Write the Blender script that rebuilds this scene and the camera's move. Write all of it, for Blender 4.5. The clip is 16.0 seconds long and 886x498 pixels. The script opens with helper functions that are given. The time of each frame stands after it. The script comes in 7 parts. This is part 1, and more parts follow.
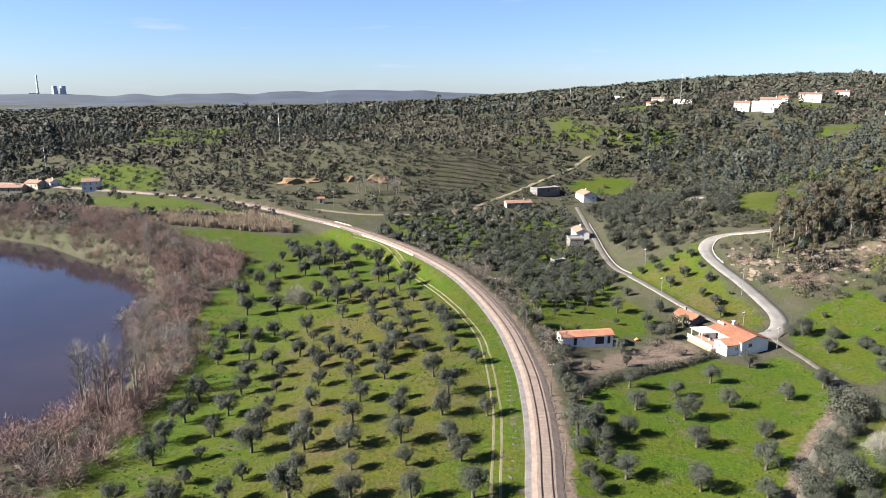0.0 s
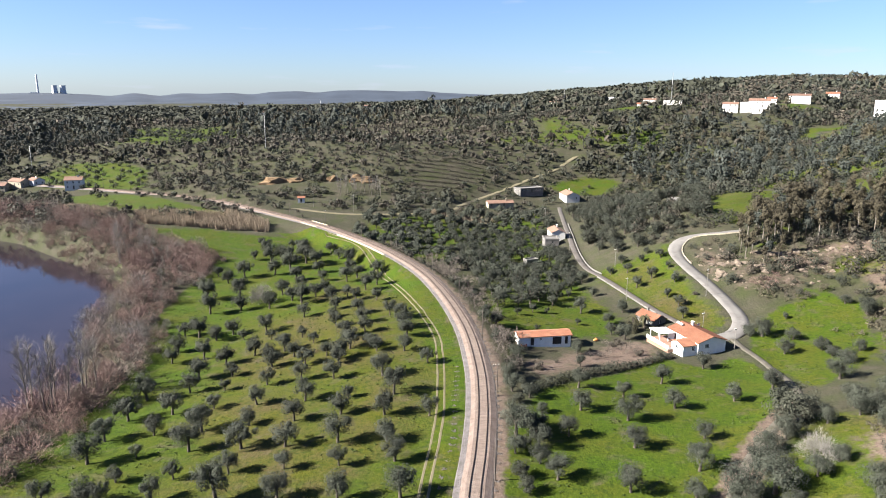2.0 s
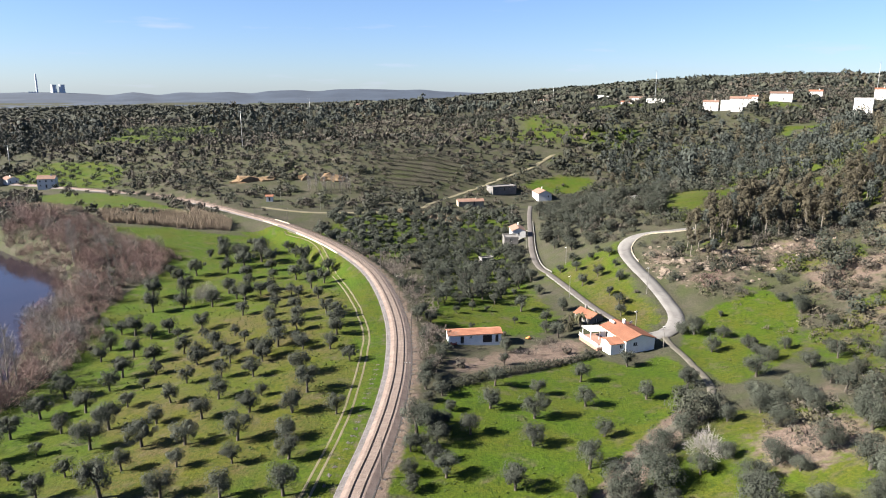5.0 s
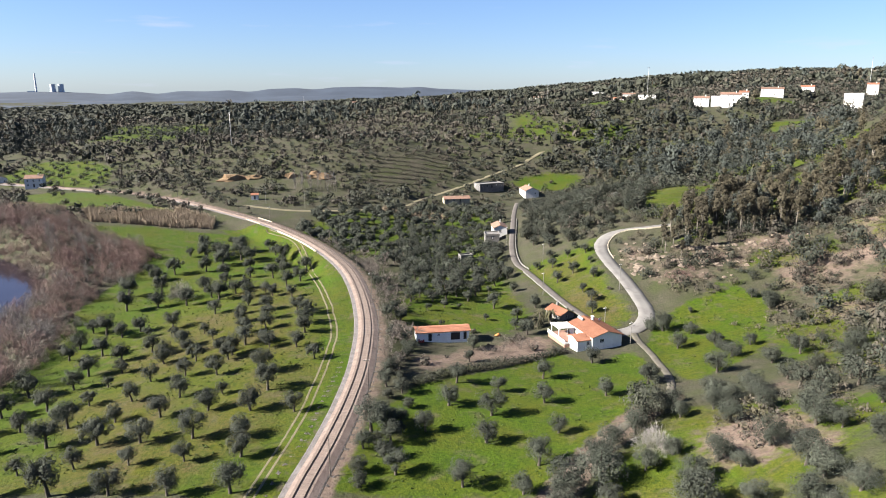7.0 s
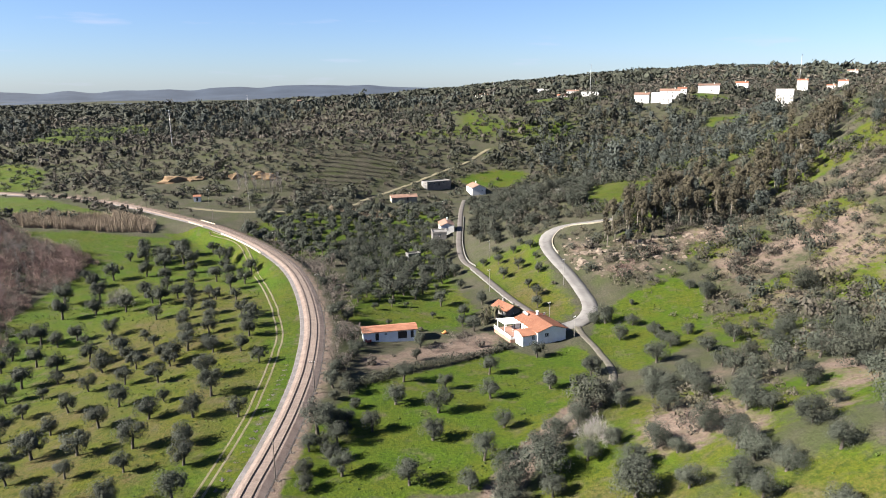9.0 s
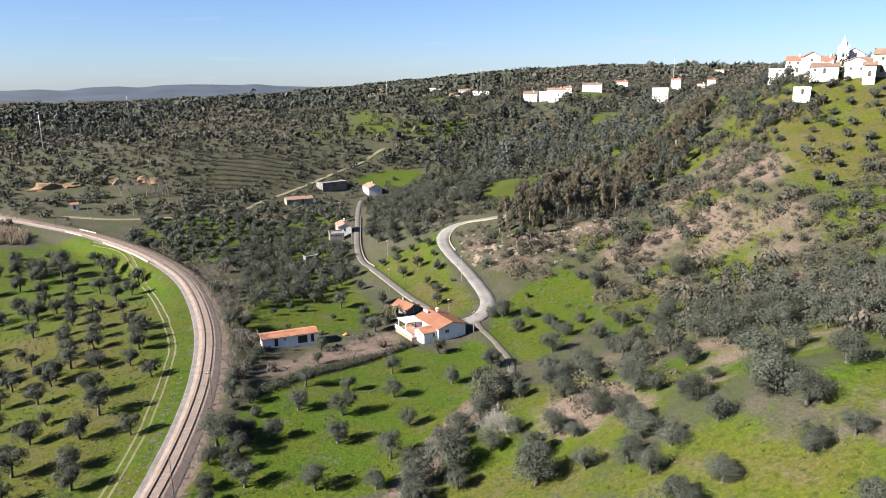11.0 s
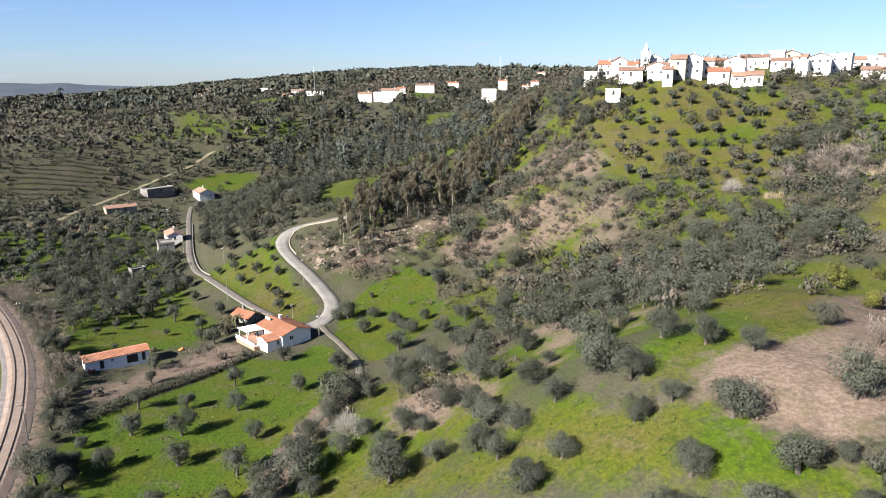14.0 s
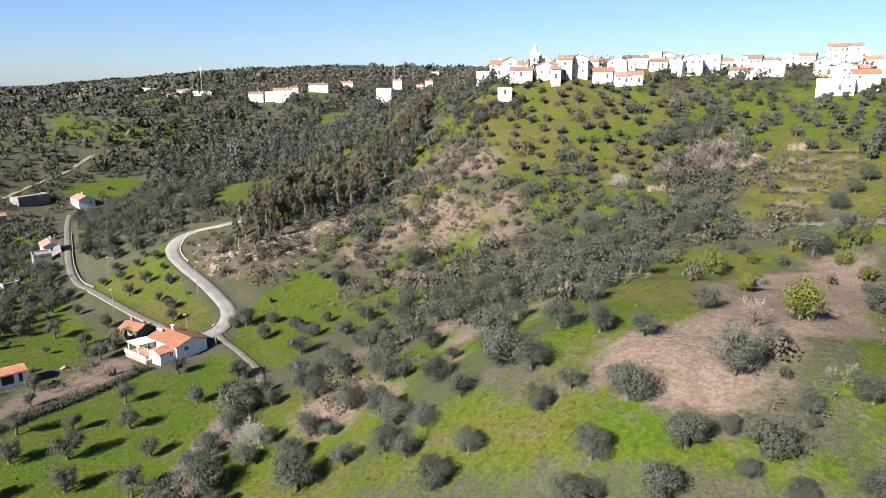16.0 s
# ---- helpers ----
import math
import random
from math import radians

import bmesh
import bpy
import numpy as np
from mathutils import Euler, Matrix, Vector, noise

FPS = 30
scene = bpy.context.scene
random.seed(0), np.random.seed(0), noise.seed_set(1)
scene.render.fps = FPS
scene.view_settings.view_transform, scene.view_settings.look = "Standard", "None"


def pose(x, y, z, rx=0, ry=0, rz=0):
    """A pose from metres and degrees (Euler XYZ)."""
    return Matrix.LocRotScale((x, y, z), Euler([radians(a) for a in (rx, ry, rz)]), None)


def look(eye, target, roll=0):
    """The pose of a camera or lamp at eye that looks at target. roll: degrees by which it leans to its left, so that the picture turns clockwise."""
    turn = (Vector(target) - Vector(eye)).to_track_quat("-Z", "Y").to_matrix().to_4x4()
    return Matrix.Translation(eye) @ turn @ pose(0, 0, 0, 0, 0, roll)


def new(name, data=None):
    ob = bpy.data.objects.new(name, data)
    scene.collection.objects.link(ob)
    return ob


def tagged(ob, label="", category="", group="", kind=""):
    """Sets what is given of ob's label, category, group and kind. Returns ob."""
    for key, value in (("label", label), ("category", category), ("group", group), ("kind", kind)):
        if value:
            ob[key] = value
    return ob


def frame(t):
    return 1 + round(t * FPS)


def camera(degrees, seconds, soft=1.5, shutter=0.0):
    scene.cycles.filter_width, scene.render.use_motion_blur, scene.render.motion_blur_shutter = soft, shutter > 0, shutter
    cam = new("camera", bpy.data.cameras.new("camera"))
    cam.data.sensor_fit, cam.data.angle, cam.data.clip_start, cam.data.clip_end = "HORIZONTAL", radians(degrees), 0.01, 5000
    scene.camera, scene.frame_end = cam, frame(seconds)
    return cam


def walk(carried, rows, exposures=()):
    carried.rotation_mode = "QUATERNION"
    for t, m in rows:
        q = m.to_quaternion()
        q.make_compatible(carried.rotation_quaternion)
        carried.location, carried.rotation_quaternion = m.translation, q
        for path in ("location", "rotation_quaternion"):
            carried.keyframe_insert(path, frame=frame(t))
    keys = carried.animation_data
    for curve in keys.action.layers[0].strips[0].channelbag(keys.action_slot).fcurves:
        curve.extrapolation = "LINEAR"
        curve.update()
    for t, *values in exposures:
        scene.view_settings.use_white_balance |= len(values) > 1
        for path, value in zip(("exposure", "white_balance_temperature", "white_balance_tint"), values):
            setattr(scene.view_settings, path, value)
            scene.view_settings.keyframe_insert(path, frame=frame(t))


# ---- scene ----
cam = camera(66.0, 16.0, soft=1.0)
PATH = [
    (0, (-2.24, -0.233, 60.542), (-2.239, 1.714, 60.088), 0.1),
    (0.5, (0.434, -0.071, 60.377), (0.434, 1.877, 59.925), 0.2),
    (1, (3.176, 0.119, 60.269), (3.175, 2.067, 59.816), 0.3),
    (1.5, (6.124, 0.293, 60.128), (6.123, 2.241, 59.675), 0.3),
    (2, (9.071, 0.474, 59.992), (9.069, 2.422, 59.54), 0.3),
    (2.5, (12.126, 0.557, 59.966), (12.123, 2.505, 59.513), 0.4),
    (3, (15.232, 0.694, 59.867), (15.229, 2.642, 59.414), 0.4),
    (3.5, (18.387, 0.667, 59.812), (18.383, 2.615, 59.359), 0.4),
    (4, (21.537, 0.71, 59.848), (21.532, 2.658, 59.394), 0.4),
    (6.5, (34.627, 0.63, 59.887), (34.615, 2.576, 59.427), -0.1),
    (7, (36.166, 0.615, 59.906), (36.154, 2.561, 59.443), -0.1),
    (7.5, (37.027, 0.558, 59.938), (37.015, 2.503, 59.473), -0.1),
    (8, (37.388, 0.492, 60.031), (37.378, 2.437, 59.564), -0.2),
    (8.5, (37.606, 0.377, 60.129), (37.661, 2.32, 59.66), -0.3),
    (9, (37.68, 0.156, 60.258), (37.811, 2.095, 59.788), -0.4),
    (9.2, (37.667, -0.055, 60.285), (37.823, 1.882, 59.813), -0.4),
    (11.3, (37.82, -0.745, 60.68), (38.288, 1.1415, 60.205), -0.5),
    (11.5, (37.841, -0.747, 60.677), (38.338, 1.132, 60.202), -0.5),
    (12, (37.849, -0.723, 60.668), (38.42, 1.134, 60.193), -0.4),
    (12.5, (37.871, -0.69, 60.653), (38.515, 1.143, 60.177), -0.4),
    (13, (37.883, -0.68, 60.645), (38.598, 1.126, 60.17), -0.3),
    (13.5, (37.896, -0.664, 60.639), (38.682, 1.113, 60.163), -0.2),
    (14, (37.9, -0.657, 60.634), (38.756, 1.087, 60.158), -0.1),
    (14.5, (37.913, -0.651, 60.631), (38.836, 1.059, 60.155), -0.1),
    (15, (37.909, -0.657, 60.635), (38.901, 1.013, 60.159), -0.0),
    (15.5, (37.913, -0.656, 60.637), (38.975, 0.97, 60.16), -0.0),
    (16, (37.908, -0.66, 60.646), (39.015, 0.936, 60.168), -0.1),
]
walk(cam, [(t, look(eye, target, roll)) for t, eye, target, roll in PATH], [(0, 2.7), (16, 2.53)])

# ---- light: low winter sun from the river side, clear sky ----
SUN_ELEVATION, SUN_FROM = 32.0, 192.0   # degrees; SUN_FROM is counted from +x towards +y
world = bpy.data.worlds.new("sky")
scene.world = world
world.use_nodes = True
wn, wl = world.node_tree.nodes, world.node_tree.links
sky = wn.new("ShaderNodeTexSky")
sky.sky_type, sky.sun_disc = "NISHITA", False
sky.sun_elevation = radians(SUN_ELEVATION)
sky.sun_rotation = radians(90 - SUN_FROM)
sky.altitude, sky.air_density, sky.dust_density, sky.ozone_density = 60, 1.0, 0.2, 3.0
wn["Background"].inputs["Strength"].default_value = 0.0212
cool = wn.new("ShaderNodeMix")
cool.data_type, cool.blend_type = "RGBA", "MULTIPLY"
cool.inputs[0].default_value, cool.inputs[7].default_value = 1.0, (0.77, 0.93, 1.33, 1)
wl.new(sky.outputs["Color"], cool.inputs[6])
veil = wn.new("ShaderNodeMix")
veil.data_type = "RGBA"
veil.inputs[0].default_value, veil.inputs[7].default_value = 0.12, (4.0, 5.3, 7.2, 1)
wl.new(cool.outputs[2], veil.inputs[6])
ways = wn.new("ShaderNodeTexCoord")
stretch = wn.new("ShaderNodeMapping")
stretch.inputs["Scale"].default_value = (7, 7, 55)
wl.new(ways.outputs["Generated"], stretch.inputs["Vector"])
wisp = wn.new("ShaderNodeTexNoise")
wisp.inputs["Scale"].default_value, wisp.inputs["Detail"].default_value = 1.0, 6
wl.new(stretch.outputs["Vector"], wisp.inputs["Vector"])
thin = wn.new("ShaderNodeMapRange")
thin.inputs[1].default_value, thin.inputs[2].default_value, thin.inputs[4].default_value = 0.62, 0.8, 0.45
wl.new(wisp.outputs["Fac"], thin.inputs[0])
cloud = wn.new("ShaderNodeMix")
cloud.data_type = "RGBA"
cloud.inputs[7].default_value = (6.0, 6.3, 8.2, 1)
wl.new(thin.outputs[0], cloud.inputs[0])
wl.new(veil.outputs[2], cloud.inputs[6])
wl.new(cloud.outputs[2], wn["Background"].inputs["Color"])
sun = new("sun", bpy.data.lights.new("sun", "SUN"))
sun.data.energy, sun.data.angle, sun.data.color = 5.0, radians(0.53), (1.0, 0.93, 0.84)
a, e = radians(SUN_FROM), radians(SUN_ELEVATION)
sun.matrix_world = look((0, 0, 300), (-300 * math.cos(a) * math.cos(e), -300 * math.sin(a) * math.cos(e), 300 - 300 * math.sin(e)))

# ---- materials ----


def node_material(name):
    m = bpy.data.materials.new(name)
    m.use_nodes = True
    return m, m.node_tree.nodes, m.node_tree.links, m.node_tree.nodes["Principled BSDF"]


def mix_colour(nodes, links, factor, first, second):
    n = nodes.new("ShaderNodeMix")
    n.data_type = "RGBA"
    for socket, value in ((n.inputs[0], factor), (n.inputs[6], first), (n.inputs[7], second)):
        if hasattr(value, "is_output"):
            links.new(value, socket)
        elif isinstance(value, (int, float)):
            socket.default_value = value
        else:
            socket.default_value = (*value[:3], 1)
    return n.outputs[2]


def noise_value(nodes, links, where, scale, detail=4, low=0.35, high=0.65):
    n = nodes.new("ShaderNodeTexNoise")
    n.inputs["Scale"].default_value, n.inputs["Detail"].default_value = scale, detail
    links.new(where, n.inputs["Vector"])
    r = nodes.new("ShaderNodeMapRange")
    r.inputs[1].default_value, r.inputs[2].default_value = low, high
    links.new(n.outputs["Fac"], r.inputs[0])
    return r.outputs[0]


def arith(nodes, links, kind, first, second):
    n = nodes.new("ShaderNodeMath")
    n.operation = kind
    n.use_clamp = kind in ("ADD", "MULTIPLY", "SUBTRACT")
    for socket, value in zip(n.inputs, (first, second)):
        if hasattr(value, "is_output"):
            links.new(value, socket)
        else:
            socket.default_value = value
    return n.outputs[0]


def surface(name, dark, light, coarse=0.5, fine=8.0, rough=0.85, bump=0.3, stain=None, metal=0.0, per_thing=0.0, per_piece=0.0, world_space=True, depth=0.05):
    """A weathered surface: two tones at a coarse and a fine scale, an optional stain, fine relief."""
    m, nodes, links, shader = node_material(name)
    if world_space:
        where = nodes.new("ShaderNodeNewGeometry").outputs["Position"]
    else:
        where = nodes.new("ShaderNodeTexCoord").outputs["Object"]
    big, small = noise_value(nodes, links, where, coarse), noise_value(nodes, links, where, fine, 6, 0.3, 0.7)
    both = arith(nodes, links, "ADD", arith(nodes, links, "MULTIPLY", big, 0.6), arith(nodes, links, "MULTIPLY", small, 0.4))
    colour = mix_colour(nodes, links, both, dark, light)
    if stain:
        colour = mix_colour(nodes, links, arith(nodes, links, "MULTIPLY", noise_value(nodes, links, where, coarse * 2.3, 5, 0.52, 0.72), 0.7), colour, stain)
    if per_thing or per_piece:
        hsv = nodes.new("ShaderNodeHueSaturation")
        links.new(colour, hsv.inputs["Color"])
        value = 1.0
        if per_thing:
            r = nodes.new("ShaderNodeMapRange")
            r.inputs[3].default_value, r.inputs[4].default_value = 1 - per_thing, 1 + per_thing
            links.new(nodes.new("ShaderNodeObjectInfo").outputs["Random"], r.inputs[0])
            value = r.outputs[0]
        if per_piece:
            r = nodes.new("ShaderNodeMapRange")
            r.inputs[3].default_value, r.inputs[4].default_value = 1 - per_piece, 1 + per_piece
            links.new(nodes.new("ShaderNodeNewGeometry").outputs["Random Per Island"], r.inputs[0])
            both = nodes.new("ShaderNodeMath")
            both.operation = "MULTIPLY"
            if hasattr(value, "is_output"):
                links.new(value, both.inputs[0])
            else:
                both.inputs[0].default_value = value
            links.new(r.outputs[0], both.inputs[1])
            value = both.outputs[0]
        links.new(value, hsv.inputs["Value"])
        colour = hsv.outputs["Color"]
    links.new(colour, shader.inputs["Base Color"])
    shader.inputs["Roughness"].default_value, shader.inputs["Metallic"].default_value = rough, metal
    shader.inputs["Specular IOR Level"].default_value = 0.3
    if bump:
        b = nodes.new("ShaderNodeBump")
        b.inputs["Strength"].default_value, b.inputs["Distance"].default_value = bump, depth
        links.new(small, b.inputs["Height"])
        links.new(b.outputs["Normal"], shader.inputs["Normal"])
    return m


def ground_material():
    m, nodes, links, shader = node_material("ground_cover")
    where = nodes.new("ShaderNodeNewGeometry").outputs["Position"]

    def cover(name):
        n = nodes.new("ShaderNodeAttribute")
        n.attribute_name = name
        return n.outputs["Fac"]

    def edge(mask, scale, spread, sharp=0.12):
        wobble = nodes.new("ShaderNodeTexNoise")
        wobble.inputs["Scale"].default_value, wobble.inputs["Detail"].default_value = scale, 8
        wobble.inputs["Roughness"].default_value = 0.65
        links.new(where, wobble.inputs["Vector"])
        s = nodes.new("ShaderNodeMath")
        s.operation = "MULTIPLY_ADD"
        links.new(wobble.outputs["Fac"], s.inputs[0])
        s.inputs[1].default_value = spread
        links.new(mask, s.inputs[2])
        r = nodes.new("ShaderNodeMapRange")
        r.inputs[1].default_value, r.inputs[2].default_value = 0.5 + spread / 2 - sharp, 0.5 + spread / 2 + sharp
        links.new(s.outputs[0], r.inputs[0])
        return r.outputs[0]

    tuft, patch = noise_value(nodes, links, where, 1.6, 6, 0.3, 0.7), noise_value(nodes, links, where, 0.16, 5, 0.35, 0.65)
    grain = noise_value(nodes, links, where, 7.0, 4, 0.25, 0.75)
    soil = mix_colour(nodes, links, patch, (0.037, 0.0301, 0.0248), (0.073, 0.0591, 0.0518))
    # extra blue in both heath tones paints in some distance haze
    heath = mix_colour(nodes, links, tuft, (0.021, 0.0228, 0.0135), (0.045, 0.0455, 0.0285))
    scrub = mix_colour(nodes, links, arith(nodes, links, "MULTIPLY", noise_value(nodes, links, where, 0.22, 8, 0.42, 0.66), 0.5), heath, soil)
    scrub = mix_colour(nodes, links, arith(nodes, links, "MULTIPLY", noise_value(nodes, links, where, 0.09, 6, 0.48, 0.64), 0.5), scrub, (0.0249, 0.0363, 0.00718))
    lush = mix_colour(nodes, links, tuft, (0.0215, 0.0393, 0.00148), (0.0374, 0.0613, 0.00259))
    yellowed = mix_colour(nodes, links, tuft, (0.0381, 0.0414, 0.00362), (0.0619, 0.0559, 0.00685))
    grass = mix_colour(nodes, links, arith(nodes, links, "MULTIPLY", noise_value(nodes, links, where, 0.11, 7, 0.38, 0.66), 0.8), lush, yellowed)
    dry = mix_colour(nodes, links, tuft, (0.0437, 0.0307, 0.0126), (0.0745, 0.0527, 0.027))
    grass = mix_colour(nodes, links, edge(cover("dry"), 0.35, 0.9, 0.25), grass, mix_colour(nodes, links, patch, yellowed, dry))
    grass = mix_colour(nodes, links, arith(nodes, links, "MULTIPLY", grain, 0.25), grass, (0.0134, 0.0272, 0.00259))
    blade = noise_value(nodes, links, where, 3.6, 10, 0.36, 0.66)
    grass = mix_colour(nodes, links, arith(nodes, links, "MULTIPLY", blade, 0.55), grass, (0.0148, 0.0298, 0.00215))
    scrub = mix_colour(nodes, links, arith(nodes, links, "MULTIPLY", blade, 0.6), scrub, (0.0161, 0.0162, 0.00861))
    earth = mix_colour(nodes, links, tuft, (0.0693, 0.048, 0.037), (0.116, 0.0916, 0.076))
    earth = mix_colour(nodes, links, arith(nodes, links, "MULTIPLY", noise_value(nodes, links, where, 0.45, 5, 0.48, 0.68), 0.6), earth, (0.0486, 0.038, 0.031))
    earth = mix_colour(nodes, links, arith(nodes, links, "MULTIPLY", noise_value(nodes, links, where, 0.21, 5, 0.55, 0.7), 0.5), earth, (0.0474, 0.0472, 0.0215))
    worn = mix_colour(nodes, links, tuft, (0.0346, 0.0281, 0.0176), (0.0693, 0.0558, 0.0412))
    grass = mix_colour(nodes, links, arith(nodes, links, "MULTIPLY", noise_value(nodes, links, where, 0.3, 9, 0.55, 0.72), 0.6), grass, worn)
    clump = noise_value(nodes, links, where, 0.9, 8, 0.5, 0.66)
    grass = mix_colour(nodes, links, arith(nodes, links, "MULTIPLY", clump, 0.55), grass, (0.0101, 0.0201, 0.00215))
    colour = mix_colour(nodes, links, edge(cover("green"), 0.4, 1.0), scrub, grass)
    earth = mix_colour(nodes, links, arith(nodes, links, "MULTIPLY", blade, 0.4), earth, (0.0418, 0.0314, 0.0247))
    colour = mix_colour(nodes, links, edge(cover("earth"), 0.45, 0.9), colour, earth)
    links.new(colour, shader.inputs["Base Color"])
    shader.inputs["Roughness"].default_value = 0.95
    shader.inputs["Specular IOR Level"].default_value = 0.1
    b = nodes.new("ShaderNodeBump")
    b.inputs["Strength"].default_value, b.inputs["Distance"].default_value = 0.7, 0.18
    links.new(arith(nodes, links, "ADD", arith(nodes, links, "MULTIPLY", tuft, 0.7), arith(nodes, links, "MULTIPLY", grain, 0.3)), b.inputs["Height"])
    links.new(b.outputs["Normal"], shader.inputs["Normal"])
    return m


def water_material():
    m, nodes, links, shader = node_material("river_water")
    where = nodes.new("ShaderNodeNewGeometry").outputs["Position"]
    silt = mix_colour(nodes, links, noise_value(nodes, links, where, 0.02, 4), (0.011, 0.009, 0.012), (0.019, 0.0145, 0.018))
    links.new(silt, shader.inputs["Base Color"])
    shader.inputs["Roughness"].default_value, shader.inputs["IOR"].default_value = 0.06, 1.33
    n = nodes.new("ShaderNodeTexNoise")
    n.inputs["Scale"].default_value, n.inputs["Detail"].default_value = 0.9, 5
    links.new(where, n.inputs["Vector"])
    b = nodes.new("ShaderNodeBump")
    b.inputs["Strength"].default_value, b.inputs["Distance"].default_value = 0.12, 0.05
    links.new(n.outputs["Fac"], b.inputs["Height"])
    links.new(b.outputs["Normal"], shader.inputs["Normal"])
    return m


def leaf_material(name, dark, light, per_thing=0.2):
    m = surface(name, dark, light, 0.2, 3.0, 0.9, 0, per_thing=per_thing, per_piece=0.28)
    return m


GROUND = ground_material()
WATER = water_material()
OLIVE_LEAF = leaf_material("olive_leaf", (0.0109, 0.0138, 0.00903), (0.0368, 0.0415, 0.0307))
DARK_LEAF = leaf_material("dark_leaf", (0.0112, 0.014, 0.00881), (0.0336, 0.0354, 0.0252))
# blue raised in the needle colour to stand for haze over far woods
PINE_LEAF = leaf_material("pine_needle", (0.0137, 0.0188, 0.0158), (0.0311, 0.0354, 0.0299))
GUM_LEAF = leaf_material("gum_leaf", (0.0229, 0.0197, 0.0119), (0.0434, 0.0373, 0.0221))
CITRUS_LEAF = leaf_material("citrus_leaf", (0.0255, 0.0311, 0.00438), (0.0583, 0.0583, 0.00728))
SHRUB_LEAF = leaf_material("shrub_leaf", (0.0198, 0.0193, 0.0138), (0.0527, 0.0448, 0.0354))
HEATH_LEAF = leaf_material("heath_leaf", (0.0254, 0.023, 0.0131), (0.0484, 0.0431, 0.0278))
TWIG = leaf_material("bare_twig", (0.0751, 0.0472, 0.0408), (0.15, 0.1, 0.0884))
GREY_TWIG = leaf_material("grey_twig", (0.0594, 0.0489, 0.042), (0.119, 0.101, 0.0874))
WEED = leaf_material("weed_leaf", (0.0197, 0.0344, 0.00393), (0.0491, 0.0688, 0.00983))
PALE_TWIG = leaf_material("pale_twig", (0.084, 0.0773, 0.0714), (0.155, 0.146, 0.138))
REED = leaf_material("dry_reed", (0.101, 0.0786, 0.0554), (0.172, 0.139, 0.103))
BARK = surface("olive_bark", (0.0258, 0.021, 0.0161), (0.0645, 0.0549, 0.0452), 2, 14, 0.9, 0.5, world_space=False)
PALE_BARK = surface("pale_bark", (0.0806, 0.0712, 0.0615), (0.136, 0.123, 0.106), 2, 14, 0.9, 0.4, world_space=False)
BALLAST = surface("ballast", (0.094, 0.07, 0.058), (0.15, 0.117, 0.1), 0.5, 9, 0.95, 0.9, (0.078, 0.057, 0.045), depth=0.06)
SHOULDER = surface("ballast_shoulder", (0.064, 0.0573, 0.0563), (0.112, 0.103, 0.102), 0.7, 9, 0.95, 0.9, (0.048, 0.0432, 0.0317), depth=0.08)
DARK_GRAVEL = surface("dark_gravel", (0.0294, 0.026, 0.0252), (0.105, 0.0941, 0.0874), 1.8, 6, 0.95, 0.9, (0.0756, 0.0571, 0.0437), depth=0.12)
RAIL_STEEL = surface("rusty_rail", (0.0269, 0.0188, 0.0145), (0.0538, 0.0376, 0.028), 1, 10, 0.6, 0.2, metal=0.3)
SLEEPER = surface("concrete_sleeper", (0.09, 0.07, 0.058), (0.135, 0.108, 0.092), 0.8, 9, 0.9, 0.4, per_thing=0.1)
ASPHALT = surface("pale_asphalt", (0.0806, 0.076, 0.0734), (0.112, 0.108, 0.102), 0.25, 5, 0.9, 0.4, (0.0681, 0.0622, 0.0575), depth=0.02)
# worn brown-grey, with the trees' shade over the lane darkened into it
LANE_ASPHALT = surface("worn_shaded_asphalt", (0.0487, 0.0427, 0.0389), (0.079, 0.0712, 0.0644), 0.3, 5, 0.9, 0.4, (0.0374, 0.0303, 0.0237), depth=0.02)
DIRT = surface("dirt_track", (0.0566, 0.0496, 0.026), (0.103, 0.0899, 0.059), 0.3, 5, 0.95, 0.5, (0.0604, 0.0604, 0.0212))
LANE_DIRT = surface("worn_lane", (0.042, 0.0378, 0.0302), (0.0773, 0.0697, 0.0571), 0.4, 5, 0.95, 0.5, (0.0378, 0.0386, 0.0168), depth=0.03)
WHITEWASH = surface("whitewash", (0.4, 0.395, 0.385), (0.5, 0.495, 0.48), 0.5, 5, 0.85, 0.15, (0.41, 0.395, 0.37), depth=0.01)
# lighter copy of the whitewash, brightens walls that the sun only grazes
LIFTED_WHITE = surface("lifted_whitewash", (0.64, 0.635, 0.625), (0.76, 0.755, 0.74), 0.5, 5, 0.85, 0.15, (0.6, 0.585, 0.56), depth=0.01)
ORANGE_SHEET = surface("faded_orange_sheet", (0.3, 0.11, 0.03), (0.42, 0.18, 0.06), 2, 9, 0.7, 0.4)
RED_PAINT = surface("faded_red_paint", (0.16, 0.03, 0.025), (0.24, 0.055, 0.04), 2, 9, 0.6, 0.2)
CREAM = surface("cream_render", (0.193, 0.171, 0.128), (0.264, 0.237, 0.186), 0.4, 5, 0.9, 0.2, (0.147, 0.128, 0.101), depth=0.01)
GREY_RENDER = surface("grey_concrete", (0.0773, 0.0746, 0.0712), (0.13, 0.123, 0.118), 0.5, 6, 0.9, 0.3, (0.0556, 0.0528, 0.0465), depth=0.02)
TILE = surface("clay_roof_tile", (0.114, 0.045, 0.0253), (0.16, 0.0731, 0.0439), 0.5, 5, 0.85, 0.4, (0.099, 0.0453, 0.0261), depth=0.03, per_thing=0.12)
